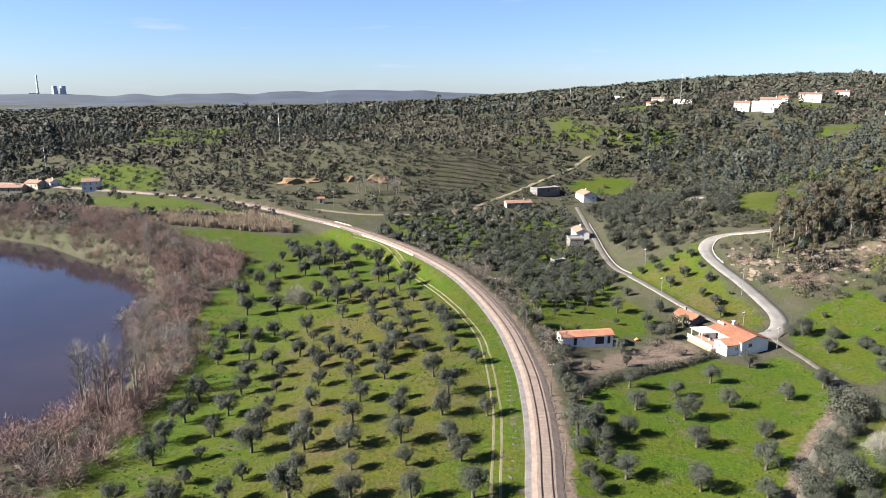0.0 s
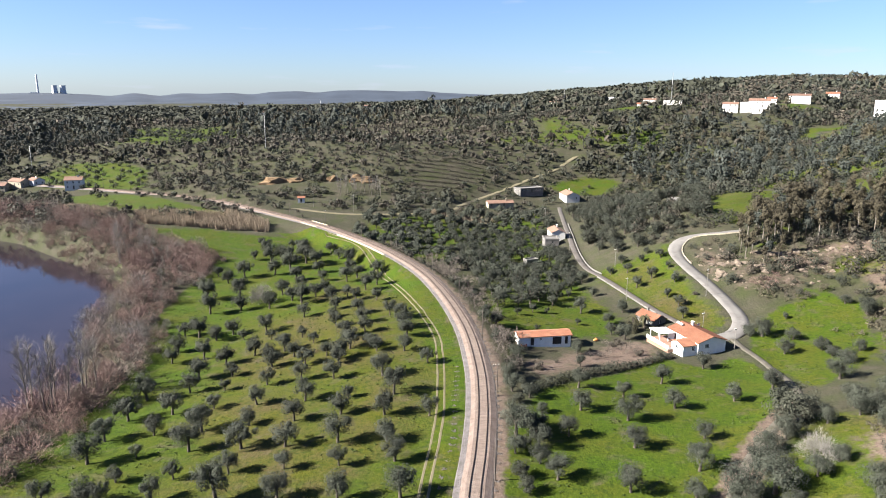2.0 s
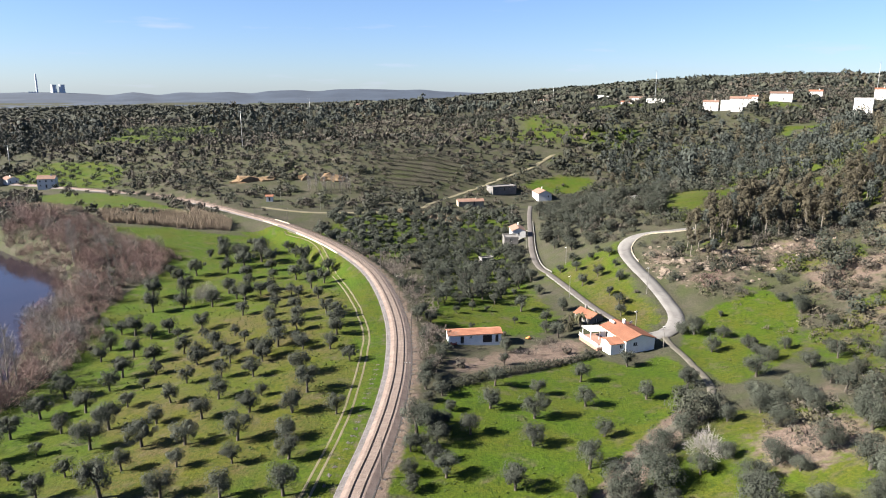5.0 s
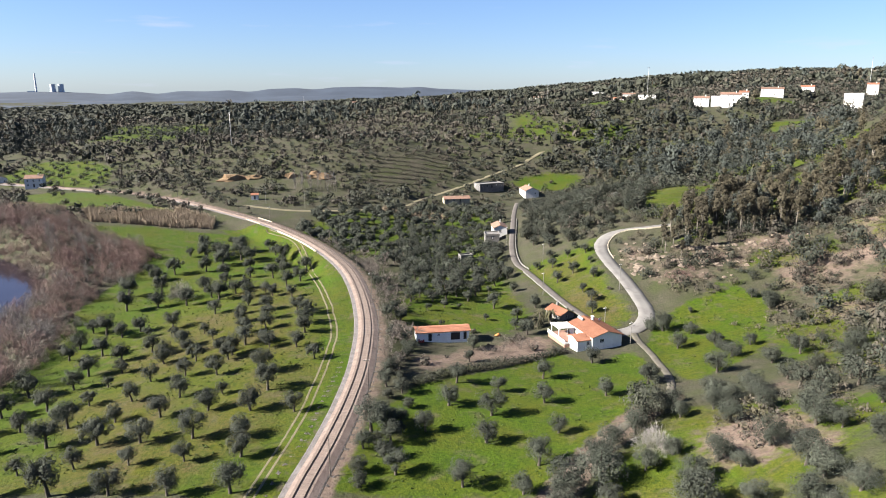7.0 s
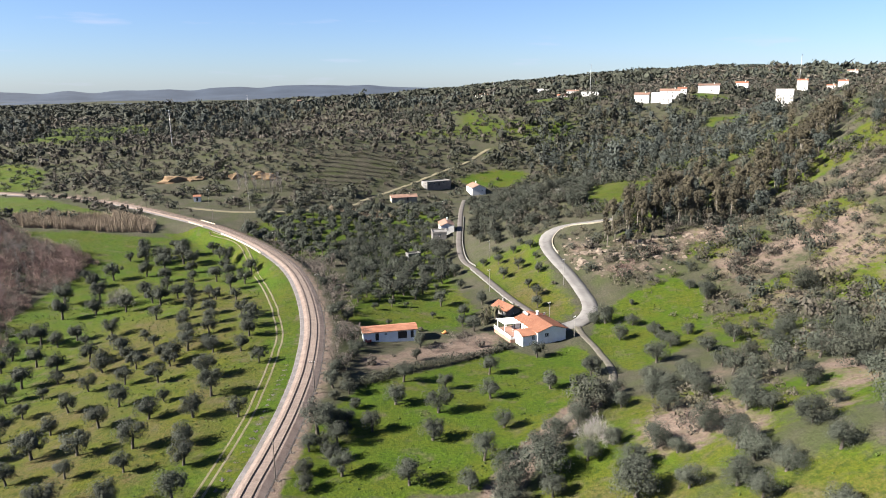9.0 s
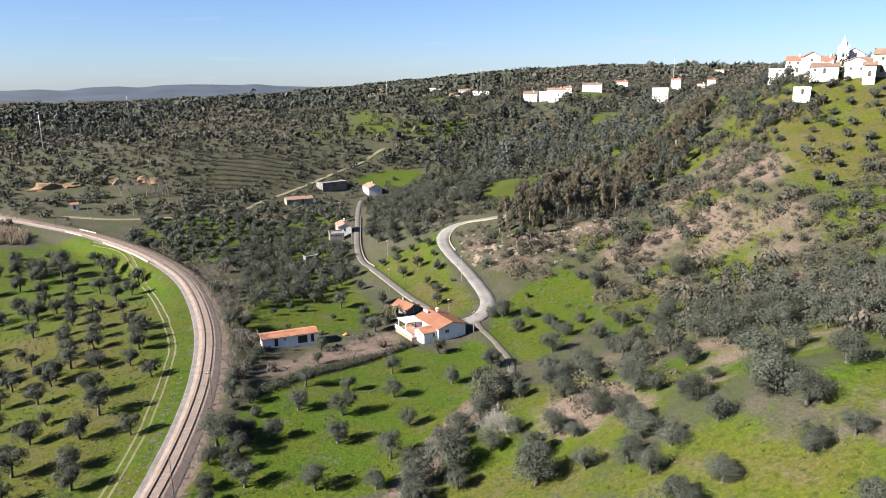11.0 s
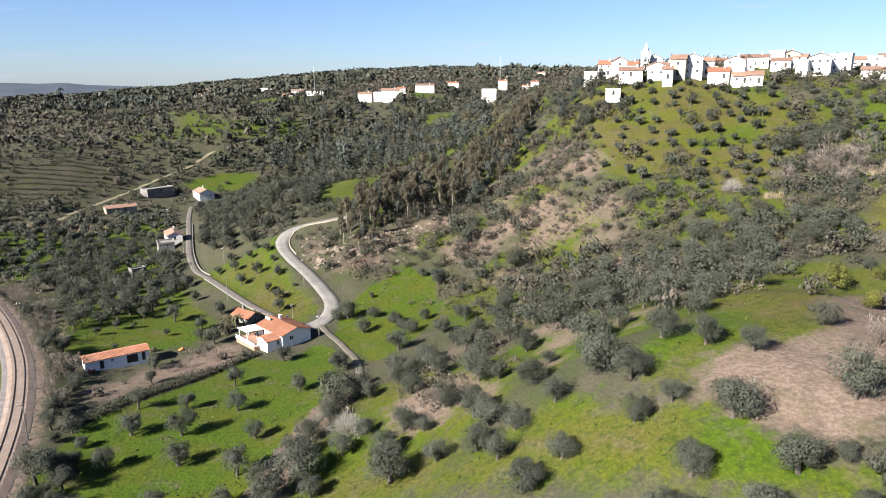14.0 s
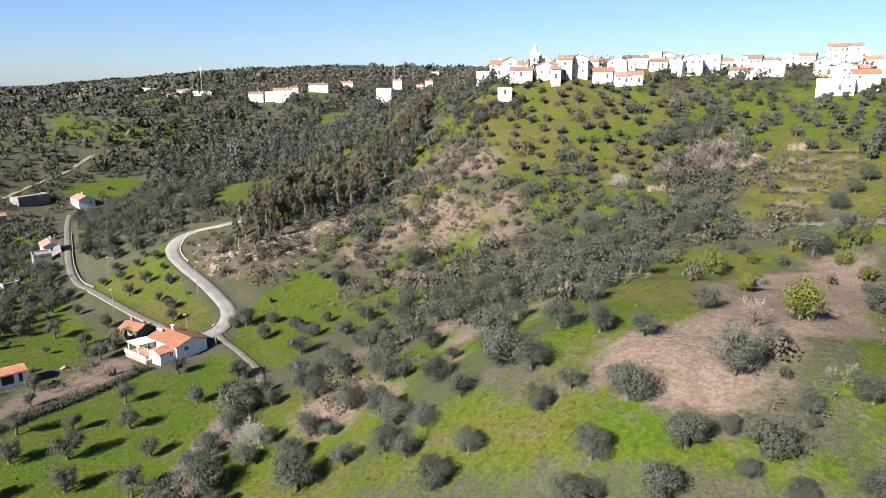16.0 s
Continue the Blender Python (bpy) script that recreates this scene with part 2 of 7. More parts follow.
OLD_TILE = surface("old_roof_tile", (0.0936, 0.0534, 0.0382), (0.141, 0.0874, 0.0647), 0.5, 5, 0.9, 0.4, (0.0727, 0.0488, 0.0349), depth=0.03, per_thing=0.2)
GLASS = surface("window_glass", (0.0252, 0.0294, 0.0336), (0.0504, 0.0546, 0.0588), 0.7, 3, 0.12, 0)
DOOR_PAINT = surface("dark_door", (0.0188, 0.0161, 0.0161), (0.0376, 0.0323, 0.0296), 1, 8, 0.6, 0.2)
GREY_METAL = surface("galvanised_metal", (0.172, 0.177, 0.183), (0.247, 0.253, 0.258), 1, 8, 0.5, 0.1, metal=0.5)
POLE_WOOD = surface("weathered_pole", (0.0412, 0.0344, 0.0292), (0.0759, 0.0656, 0.057), 2, 12, 0.9, 0.3)
CONCRETE_POLE = surface("concrete_pole", (0.0857, 0.0806, 0.0753), (0.131, 0.126, 0.116), 2, 12, 0.9, 0.2)
ROCK = surface("sandy_rock", (0.0836, 0.0649, 0.0496), (0.145, 0.119, 0.0949), 0.4, 3, 0.95, 0.9, (0.0563, 0.045, 0.0318), depth=0.15)
# distance haze is put into this blue-grey base colour
HAZY_HILL = surface("hazy_far_hills", (0.0096, 0.0165, 0.0289), (0.0204, 0.0304, 0.0471), 0.006, 0.05, 1.0, 0)
# concrete made paler and bluer to paint haze onto the distant station
HAZE_CONCRETE = surface("haze_pale_concrete", (0.353, 0.37, 0.395), (0.42, 0.437, 0.462), 0.02, 0.1, 0.9, 0)
CLIFF_ROCK = surface("ochre_sandstone", (0.0916, 0.0564, 0.0296), (0.166, 0.116, 0.0671), 0.25, 2, 0.95, 0.9, (0.0484, 0.0376, 0.0215), depth=0.2)
# the lie of the land: rounded hills and hollows (x, y, radius, height)
HILLS_NEAR = [
    (60, 50, 45, -9.9), (60, 110, 45, -4.9), (60, 170, 45, -8.9), (60, 230, 45, -11.9), (110, 50, 45, 21.9), (110, 110, 45, -2.5),
    (110, 170, 45, -7.5), (110, 230, 45, 6.0), (160, 50, 45, -9.6), (160, 110, 45, 2.6), (160, 170, 45, -11.4), (160, 230, 45, -11.3),
    (-60, 110, 75, -8.2), (-60, 200, 75, -11.7), (-60, 290, 75, -4.8), (20, 110, 75, -2.9), (20, 200, 75, 6.8), (20, 290, 75, -11.0),
    (210, 40, 70, 16.1), (210, 120, 70, -4.1), (220, 200, 70, 4.0), (200, 290, 70, -10.6),
]
HILLS_MIDDLE = [
    (280, 120, 70, 3.9), (300, 220, 70, 9.8), (120, 320, 70, 7.9), (-120, 430, 110, -2.3), (0, 430, 110, -0.3), (110, 430, 110, -22.8),
    (230, 430, 110, -11.6), (330, 330, 110, 44.0), (380, 180, 110, 2.8), (350, 20, 110, 29.1), (-250, 560, 200, -8.9), (-60, 600, 200, -0.6),
    (120, 600, 200, 8.2), (330, 620, 200, 17.3), (520, 450, 200, -25.1), (520, 200, 200, 35.4), (-700, 900, 420, -15.0), (-300, 1000, 420, 11.8),
]
HILLS_WIDE = [
    (100, 1000, 420, -4.6), (500, 1000, 420, 22.6), (900, 900, 420, -1.2), (-100, 1600, 420, 12.0), (900, 300, 420, 12.5), (600, 1600, 420, 33.0),
    (1700, 1500, 1100, 72.8), (1700, 200, 1100, 51.8), (-1500, 2500, 1100, 6.0), (0, 3000, 1100, 2.0), (1500, 3200, 1100, 43.8), (175, 185, 40, 12.1),
    (215, 235, 50, 10.9),
    (694, 344, 110, 26.0),
    (245, 250, 42, 9.0),
    (31, 165, 17, -1.5),
]

HILLS_VALLEY = [
    (62, 190, 45, -0.3), (62, 235, 45, -0.7), (62, 280, 45, -4.0), (62, 325, 45, -6.3), (110, 235, 45, 2.0), (110, 280, 45, 4.1),
    (110, 325, 45, 1.4), (150, 290, 45, 0.7), (-280, 440, 80, -1.5), (-280, 520, 80, 0.7), (-280, 610, 80, 12.7), (-190, 440, 80, -3.4),
    (-190, 520, 80, 7.4), (-190, 610, 80, 6.3), (-100, 440, 80, 0.7), (-100, 520, 80, 10.4), (-100, 610, 80, -1.3), (-10, 440, 80, 10.4),
    (-10, 520, 80, 3.5), (-10, 610, 80, -6.9), (80, 440, 80, -3.7), (80, 520, 80, 4.4), (80, 610, 80, 0.3), (-60, 395, 45, -6.8),
    (20, 400, 45, -7.0), (80, 410, 45, -4.1),
]


def ease_step(v, low, high):
    u = np.clip((v - low) / (high - low), 0, 1)
    return u * u * (3 - 2 * u)


def raw_height(x, y):
    z = np.full(np.shape(x), -3.0)
    for cx, cy, r, h in HILLS_NEAR + HILLS_MIDDLE + HILLS_WIDE + HILLS_VALLEY:
        z = z + h * np.exp(-((x - cx) ** 2 + (y - cy) ** 2) / (2 * (0.8 * r) ** 2))
    village = ease_step(y, 560, 400) * ease_step(x, 120, 180)
    return np.where(z > 56, z - village * np.maximum(z - 56 - 12.0 * np.tanh((z - 56) / 12.0), 0), z)

RAIL = [(12.0, 40), (12.6, 70), (13.9, 92.5), (15.6, 107), (17.0, 125), (17.2, 145), (15.0, 172), (8.6, 204), (-0.4, 232), (-16.5, 264), (-35.3, 292), (-51, 311.5), (-69, 330), (-93, 354), (-118, 376), (-149, 395), (-178, 408), (-230, 430), (-300, 455), (-420, 490)]
UPPER_ROAD = [(80, 170.5), (85.5, 172), (89.5, 176), (91.8, 182), (92, 190), (91, 203), (89.3, 217), (89, 229), (91, 235.5), (95, 239.3), (100.5, 239), (106, 236), (114, 234)]
DOWN_ROAD = [(85.5, 172), (84.6, 164), (85, 152), (84.4, 140), (82, 130), (78, 123), (70.5, 115.5), (62.5, 106.2), (56.7, 98.5), (52.6, 92), (47, 80), (40, 62)]
LANE = [(80, 170.5), (75.9, 181.5), (71.3, 196.2), (67.9, 211.8), (64.4, 231.4), (61.8, 246), (62.5, 270.8), (66.4, 308.4), (70.1, 343.1), (74.3, 376.7), (77.5, 400)]
SPUR = [(108.7, 297.7), (114.1, 307.8), (117.1, 305.5), (122.7, 311.3)]
FAR_ROAD = [(-70.5, 354.1), (-40.6, 344.9), (-9.1, 352.4), (13.8, 372.5), (18.6, 385.9), (29.3, 404.5), (46, 428), (68.8, 457.8), (88.3, 479.2), (96.1, 490.9), (110.2, 509.6)]
DIRT_TRACK = [(4, 70), (6.1, 94), (7.4, 108), (8.4, 121), (8.6, 136), (8.4, 151), (7.2, 166), (4, 180), (0.2, 195), (-8, 222), (-17, 249), (-26, 271), (-42, 292)]
BANK = [(-700, 470), (-400, 392), (-214, 319), (-181, 303), (-145, 272), (-119, 250), (-105, 228), (-96, 199), (-86, 167), (-80, 150), (-84, 138), (-88, 128), (-89, 115), (-86, 90), (-82, 40), (-80, -100), (-80, -700)]
WATER_LEVEL = -9.0
STEPS = [(208, 104), (235, 106), (232, 86), (216, 78), (194, 76), (188, 93)]


def smooth_line(points, step=2.0):
    """A soft curve through the corners of a way, in even steps."""
    p = np.array(points, float)
    p = np.vstack([2 * p[0] - p[1], p, 2 * p[-1] - p[-2]])
    out = []
    for i in range(1, len(p) - 2):
        n = max(2, int(np.linalg.norm(p[i + 1] - p[i]) / step))
        for k in range(n):
            u = k / n
            out.append(0.5 * (2 * p[i] + (p[i + 1] - p[i - 1]) * u + (2 * p[i - 1] - 5 * p[i] + 4 * p[i + 1] - p[i + 2]) * u * u + (3 * p[i] - p[i - 1] - 3 * p[i + 1] + p[i + 2]) * u ** 3))
    out.append(p[-2])
    return np.array(out)


def line_distance(x, y, line):
    """Signed distance to a line (positive to its left), and the nearest place along it."""
    shape = np.shape(x)
    x, y = np.ravel(x), np.ravel(y)
    best, side, along = np.full(x.shape, 1e9), np.ones(x.shape), np.zeros(x.shape)
    for i in range(len(line) - 1):
        (ax, ay), (bx, by) = line[i], line[i + 1]
        dx, dy = bx - ax, by - ay
        u = np.clip(((x - ax) * dx + (y - ay) * dy) / (dx * dx + dy * dy), 0, 1)
        d = np.hypot(x - ax - u * dx, y - ay - u * dy)
        near = d < best
        best = np.where(near, d, best)
        side = np.where(near, np.where(dx * (y - ay) - dy * (x - ax) > 0, 1.0, -1.0), side)
        along = np.where(near, i + u, along)
    return best.reshape(shape), side.reshape(shape), along.reshape(shape)


def ease(v, low, high):
    u = np.clip((v - low) / (high - low), 0, 1)
    return u * u * (3 - 2 * u)


def value_noise(x, y, cell, seed):
    """Soft noise from -1 to 1 on a grid of that cell size."""
    gx, gy = np.asarray(x) / cell, np.asarray(y) / cell
    ix, iy = np.floor(gx).astype(int), np.floor(gy).astype(int)
    fx, fy = gx - ix, gy - iy
    fx, fy = fx * fx * (3 - 2 * fx), fy * fy * (3 - 2 * fy)

    def corner(i, j):
        k = (i * 374761393 + j * 668265263 + seed * 1442695041) & 0x7FFFFFFF
        k = ((k ^ (k >> 13)) * 1274126177) & 0x7FFFFFFF
        return ((k ^ (k >> 16)) & 0xFFFF) / 32767.5 - 1

    return (corner(ix, iy) * (1 - fx) + corner(ix + 1, iy) * fx) * (1 - fy) + (corner(ix, iy + 1) * (1 - fx) + corner(ix + 1, iy + 1) * fx) * fy


RAIL_LINE = smooth_line(RAIL, 2.5)
ROADS = {}
for road_name, corners, road_width in (("upper", UPPER_ROAD, 4.4), ("down", DOWN_ROAD, 1.7), ("lane", LANE, 2.3), ("far", FAR_ROAD, 3.6), ("spur", SPUR, 5.0)):
    way = smooth_line(corners, 2.5)
    level = raw_height(way[:, 0], way[:, 1])
    for _ in range(6):
        level[1:-1] = (level[:-2] + 2 * level[1:-1] + level[2:]) / 4
    ROADS[road_name] = (way, level, road_width)
join = ROADS["upper"][1][0]
for road_name in ("lane",):
    ROADS[road_name][1][:8] = join + (ROADS[road_name][1][8] - join) * np.linspace(0, 1, 8)
top = float(np.interp(1.0, [0, 1], ROADS["upper"][1][:2]))
ROADS["down"][1][:8] = top + (ROADS["down"][1][8] - top) * np.linspace(0, 1, 8)


def height(x, y):
    """The height of the ground."""
    x, y = np.asarray(x, float), np.asarray(y, float)
    z = raw_height(x, y)
    reach = np.hypot(x, y)
    rough = ease(z, 2, 14)
    z = z + value_noise(x, y, 17, 3) * (0.25 + 0.9 * rough) + value_noise(x, y, 6, 5) * (0.08 + 0.35 * rough)
    z = z + ease(reach, 350, 900) * (value_noise(x, y, 90, 7) * 4 + value_noise(x, y, 35, 8) * 1.5)
    z = z + ease(reach, 1200, 3000) * value_noise(x, y, 420, 9) * 9
    wide = ease(x, 184, 194) * (1 - ease(x, 228, 238)) * ease(y, 72, 82) * (1 - ease(y, 98, 110))
    ledge = np.round(z / 2.2) * 2.2
    z = z + wide * (ledge + 0.45 * (z - ledge) - z)
    z = z - 45 * ease(reach, 2150, 2400) * (1 - ease(np.degrees(np.arctan2(x, y)), 4, 14))
    near = (x > -450) & (x < 180) & (y > 0) & (y < 620)
    if np.any(near):
        xs, ys, zs = x[near], y[near], z[near]
        zs = np.maximum(zs, -7.5)
        d, side, along = line_distance(xs, ys, RAIL_LINE)
        bed = -0.75
        zs = np.where(d < 14, bed + (zs - bed) * ease(d, 4.2, 11), zs)
        for way, level, wide in ROADS.values():
            d, side, along = line_distance(xs, ys, way)
            bed = np.interp(along, np.arange(len(level)), level) - 0.06
            zs = np.where(d < wide / 2 + 6, bed + (zs - bed) * ease(d, wide / 2 + 0.5, wide / 2 + 5), zs)
        z[near] = zs
    d, side, along = line_distance(x, y, BANK)
    wet = np.where(side < 0, d, -d)
    low = WATER_LEVEL - 2.5
    z = np.where(wet > -9, np.minimum(z, z + (low - z) * ease(wet, -9, 5)), z)
    return np.where((wet < -2) & (z < WATER_LEVEL + 0.4) , WATER_LEVEL + 0.4, z)
# land cover, as outlines on the plan
GREEN = {
    "orchard": [(-69, 99), (-65, 120), (-68, 163), (-78, 199), (-80, 235), (-76, 249), (-85, 266), (-124, 298), (-69, 299), (-48, 294), (-34, 281), (-16, 254), (1, 215), (10, 176), (12, 145), (12, 118), (10, 93)],
    "field": [(18, 94), (20, 111), (29, 134), (50, 148), (63, 158), (71, 150), (81, 158), (83, 143), (77, 128), (70, 117), (59, 105), (51, 92)],
    "grove": [(20, 181), (25.1, 230.8), (23.1, 261.6), (20, 315.4), (52.9, 313.4), (55.1, 253.9), (56.4, 214.5), (60, 189), (54, 175), (30, 172)],
    "meadow": [(85, 159), (92, 175), (104, 185), (119, 187), (124, 180), (111, 151), (99, 140), (87, 133), (86, 142)],
    "near_slope": [(70, 73), (76, 73), (82, 72), (86, 72), (91, 71), (93, 57), (97, 51), (98, 42), (99, 35), (106, 23), (103, 22)],
    "ridge_strip": [(103, 67), (124, 74), (159, 82), (170, 77), (176, 71), (169, 70), (150, 73), (115, 57), (104, 56), (97, 57), (98, 62)],
    "lane_grass": [(54, 84), (59, 93), (65, 102), (72, 110), (80, 118), (97, 104), (92, 84), (72, 72)],
    "valley": [(-31.1, 304.5), (-8.7, 256.2), (9.7, 271.4), (20, 314.4), (57.4, 318.9), (62.6, 379.2), (-24.7, 338)],
    "ravine_edge": [(88, 112), (104, 104), (126, 92), (150, 88), (140, 80), (112, 72), (96, 80)],
    "village_slope": [(220, 246), (232, 229), (272, 209), (273, 183), (257, 154), (223, 139), (203, 140), (215, 177), (187, 167), (189, 184), (209, 219)],
    "village_right": [(262, 146), (290, 161), (295, 130), (307, 113), (190, 60), (197, 73), (219, 80), (234, 105), (239, 120)],
    "far_grove": [(-274, 595.7), (-418, 906.9), (-427.7, 1034.1), (-270.4, 888), (-192.7, 740.6), (-194, 565)],
    "rail_meadow": [(-213.4, 397.8), (-200.3, 404.9), (-177.3, 398.7), (-104.8, 337.3), (-83.6, 327.7), (-95.5, 321.7), (-131, 338), (-168.5, 332.6)],
    "hollow": [(73.6, 448.4), (105.3, 466.2), (130.8, 461.1), (110.8, 429.1), (87.5, 436.4)],
    "lawn": [(121.9, 289.2), (159.1, 313), (144.2, 277), (116.4, 255.7), (111.9, 265.5)],
    "bank_grass": [(60.5, 238.8), (88.5, 237.7), (85.2, 223.3), (85.7, 197.2), (88, 179), (79, 176), (71, 188), (65.9, 215.6)],
    "bend_meadow": [(-122.1, 298), (-98.3, 302.9), (-68.9, 297.8), (-51.7, 288.7), (-62.3, 265.9), (-75.2, 251), (-92.8, 268.9)],
    "box_meadow": [(322, 530), (356, 537), (378, 520), (356, 470), (312, 484)],
    "left_grove": [(-277.4, 469.7), (-279.5, 524), (-227.4, 506.2), (-196.8, 474.4), (-175.7, 418.1), (-241.2, 428.5)],
}
BARE_EARTH = {
    "garden": [(27, 154), (41, 161), (60, 171), (64, 167), (61, 156), (38, 144), (31, 139), (26, 145)],
    "burnt": [(104, 58), (114, 55), (151, 70), (174, 66), (182, 56), (132, 35), (115, 35), (110, 34), (100, 36), (96, 45), (97, 52)],
    "cutting": [(92.1, 224.3), (97.7, 231.2), (104.5, 218), (129.5, 215.2), (151.6, 220), (150.8, 207.9), (132.6, 200.6), (118, 193.1), (98.4, 196.4), (93.4, 210.3)],
    "heath": [(120, 189), (141, 204), (174, 228), (197, 230), (212, 224), (190, 164), (176, 137), (146, 107), (133, 133), (124, 163)],
    "lane_earth": [(77, 106), (87, 110), (95, 101), (90, 82), (84, 79), (85, 89), (80, 86), (75, 91)],
}
# where the trees stand (x, y, crown width)
ORCHARD_A = [
    (-51.7, 163.0, 4.3), (-44.6, 158.3, 4.5), (-40.4, 149.9, 3.7), (-48.2, 149.4, 4.8), (-47.3, 141.3, 3.5), (-39.4, 141.0, 2.5), (-55.7, 138.4, 5.2), (-46.8, 130.1, 4.2),
    (-38.6, 131.3, 2.8), (-55.0, 127.9, 4.6), (-46.7, 120.7, 3.7), (-37.8, 121.5, 4.6), (-28.9, 122.5, 3.6), (-55.4, 118.8, 4.1), (-53.9, 109.5, 4.6), (-46.1, 111.6, 2.0),
    (-37.3, 113.4, 4.8), (-27.5, 112.8, 4.7), (-45.4, 102.4, 2.8), (-35.9, 102.7, 2.8), (-26.9, 103.7, 3.1), (-26.3, 95.2, 5.3), (-36.5, 95.5, 3.2), (-47.3, 95.9, 3.6),
    (-44.8, 95.7, 3.2), (-54.1, 96.0, 3.6), (-29.7, 131.6, 3.3), (-30.1, 141.8, 3.3), (-31.9, 153.4, 4.1), (-22.8, 143.2, 3.6),
]
ORCHARD_B = [
    (-23.7, 152.4, 3.8), (-15.3, 142.1, 3.8), (-15.6, 151.2, 3.8), (-19.5, 131.4, 3.8), (-10.5, 131.3, 2.4), (-4.3, 141.0, 4.5), (-1.1, 131.6, 4.7), (5.5, 147.8, 3.7),
    (-19.9, 122.5, 4.4), (-11.0, 123.9, 3.8), (-2.3, 122.8, 4.4), (6.5, 121.8, 3.3), (-19.3, 112.2, 4.3), (-9.9, 112.6, 4.3), (-1.0, 112.5, 4.1), (-8.5, 104.7, 2.9),
    (-17.7, 104.1, 2.9), (0.9, 105.7, 4.1), (-16.6, 94.7, 3.9), (-7.1, 94.1, 4.0), (2.6, 94.4, 4.4), (-59.0, 160.8, 4.3), (-58.8, 179.8, 5.4), (-63.4, 181.4, 4.1),
    (-60.5, 168.7, 4.2), (-62.7, 200.6, 5.6), (-68.5, 214.7, 6.3), (-53.9, 202.7, 4.6), (-49.4, 180.2, 4.7), (-45.0, 175.0, 2.5),
]
ORCHARD_C = [
    (-52.9, 176.5, 3.7), (-38.5, 162.2, 4.3), (-40.1, 180.0, 4.1), (-36.9, 172.7, 2.7), (-34.3, 159.6, 3.4), (-31.0, 162.8, 4.0), (-27.7, 158.4, 3.9), (-28.3, 171.4, 2.7),
    (-31.5, 189.5, 4.0), (-44.9, 202.7, 4.6), (-57.9, 215.4, 5.6), (-35.5, 205.5, 5.0), (-39.3, 209.3, 4.4), (-44.1, 216.7, 4.9), (-39.0, 222.7, 3.8), (-32.1, 211.3, 4.4),
    (-30.0, 216.4, 3.7), (-33.4, 233.0, 3.6), (-43.6, 236.1, 4.5), (-37.4, 246.1, 4.2), (-40.6, 258.4, 4.9), (-45.1, 261.6, 6.3), (-49.6, 253.3, 6.1), (-53.5, 245.2, 5.1),
    (-57.1, 269.5, 5.1), (-48.7, 274.3, 6.1), (-54.9, 283.0, 3.4), (-68.5, 284.9, 3.4), (-63.6, 273.0, 5.1), (-58.6, 260.1, 6.2),
]
ORCHARD_D = [
    (-63.9, 242.0, 5.8), (-67.5, 234.2, 4.8), (-73.4, 241.9, 3.3), (-66.3, 264.7, 3.2), (-53.0, 265.8, 5.5), (-38.1, 278.0, 4.3), (-33.4, 269.1, 4.1), (-27.5, 258.6, 6.2),
    (-25.8, 246.8, 4.2), (-24.7, 230.0, 4.8), (-21.7, 234.7, 4.8), (-14.6, 238.3, 4.9), (-16.4, 214.9, 4.5), (-13.4, 221.9, 4.6), (-11.3, 199.9, 3.8), (-21.4, 208.0, 2.9),
    (-18.1, 203.4, 3.5), (-25.9, 205.1, 3.9), (-23.0, 194.1, 3.4), (-22.3, 185.3, 2.9), (-20.3, 177.6, 3.1), (-15.2, 186.2, 4.2), (-12.8, 177.8, 3.4), (-11.4, 170.0, 3.9),
    (-9.0, 159.8, 3.7), (-7.1, 156.6, 3.3), (-14.0, 159.8, 4.5), (-16.3, 167.9, 4.1), (-19.3, 156.6, 3.3), (-24.3, 166.1, 2.6),
]
ORCHARD_E = [
    (-15.6, 154.3, 4.1), (-5.9, 182.6, 3.5), (-2.4, 179.8, 4.4), (-1.7, 171.7, 3.9), (-0.2, 164.9, 4.1), (-0.3, 155.7, 3.8),
]
FIELD_A = [
    (38.2, 136.7, 4.2), (46.9, 132.8, 3.6), (57.4, 140.9, 4.0), (55.7, 126.8, 4.1), (44.8, 121.2, 4.8), (70.2, 150.5, 4.0), (68.5, 129.2, 3.7), (78.4, 133.8, 4.1),
    (36.5, 125.5, 4.5), (32.2, 114.6, 3.8), (43.1, 110.1, 4.6), (56.3, 112.7, 3.7), (51.2, 101.2, 4.3), (27.8, 99.8, 4.2), (38.6, 96.1, 4.1), (47.8, 93.1, 3.6),
    (26.9, 130.3, 3.3), (22.4, 113.1, 5.8), (26.2, 110.2, 4.0), (23.5, 132.3, 4.0),
]
GROVE_A = [
    (27.7, 201.5, 4.5), (38.5, 217.9, 5.3), (29.0, 217.2, 3.7), (35.4, 192.7, 3.0), (42.6, 201.1, 3.8), (39.7, 192.8, 2.0), (50.1, 194.8, 5.1), (57.8, 212.6, 3.3),
    (30.6, 189.1, 2.3), (49.8, 213.7, 2.6), (47.0, 183.7, 2.2), (34.7, 177.0, 1.9), (46.6, 215.7, 4.8), (57.1, 228.8, 4.7), (54.2, 237.7, 5.7), (46.6, 230.1, 5.5),
    (46.4, 265.9, 5.0), (51.6, 267.3, 5.9), (62.4, 194.2, 4.4), (57.5, 172.3, 4.8), (54.9, 176.7, 3.7), (42.6, 160.4, 3.7), (19.9, 175.2, 4.3), (23.4, 176.0, 4.3),
    (23.1, 163.0, 3.4), (26.1, 161.8, 3.4), (72.0, 214.2, 4.4), (72.4, 227.8, 3.9), (77.6, 217.5, 4.1), (77.8, 201.2, 3.1),
]
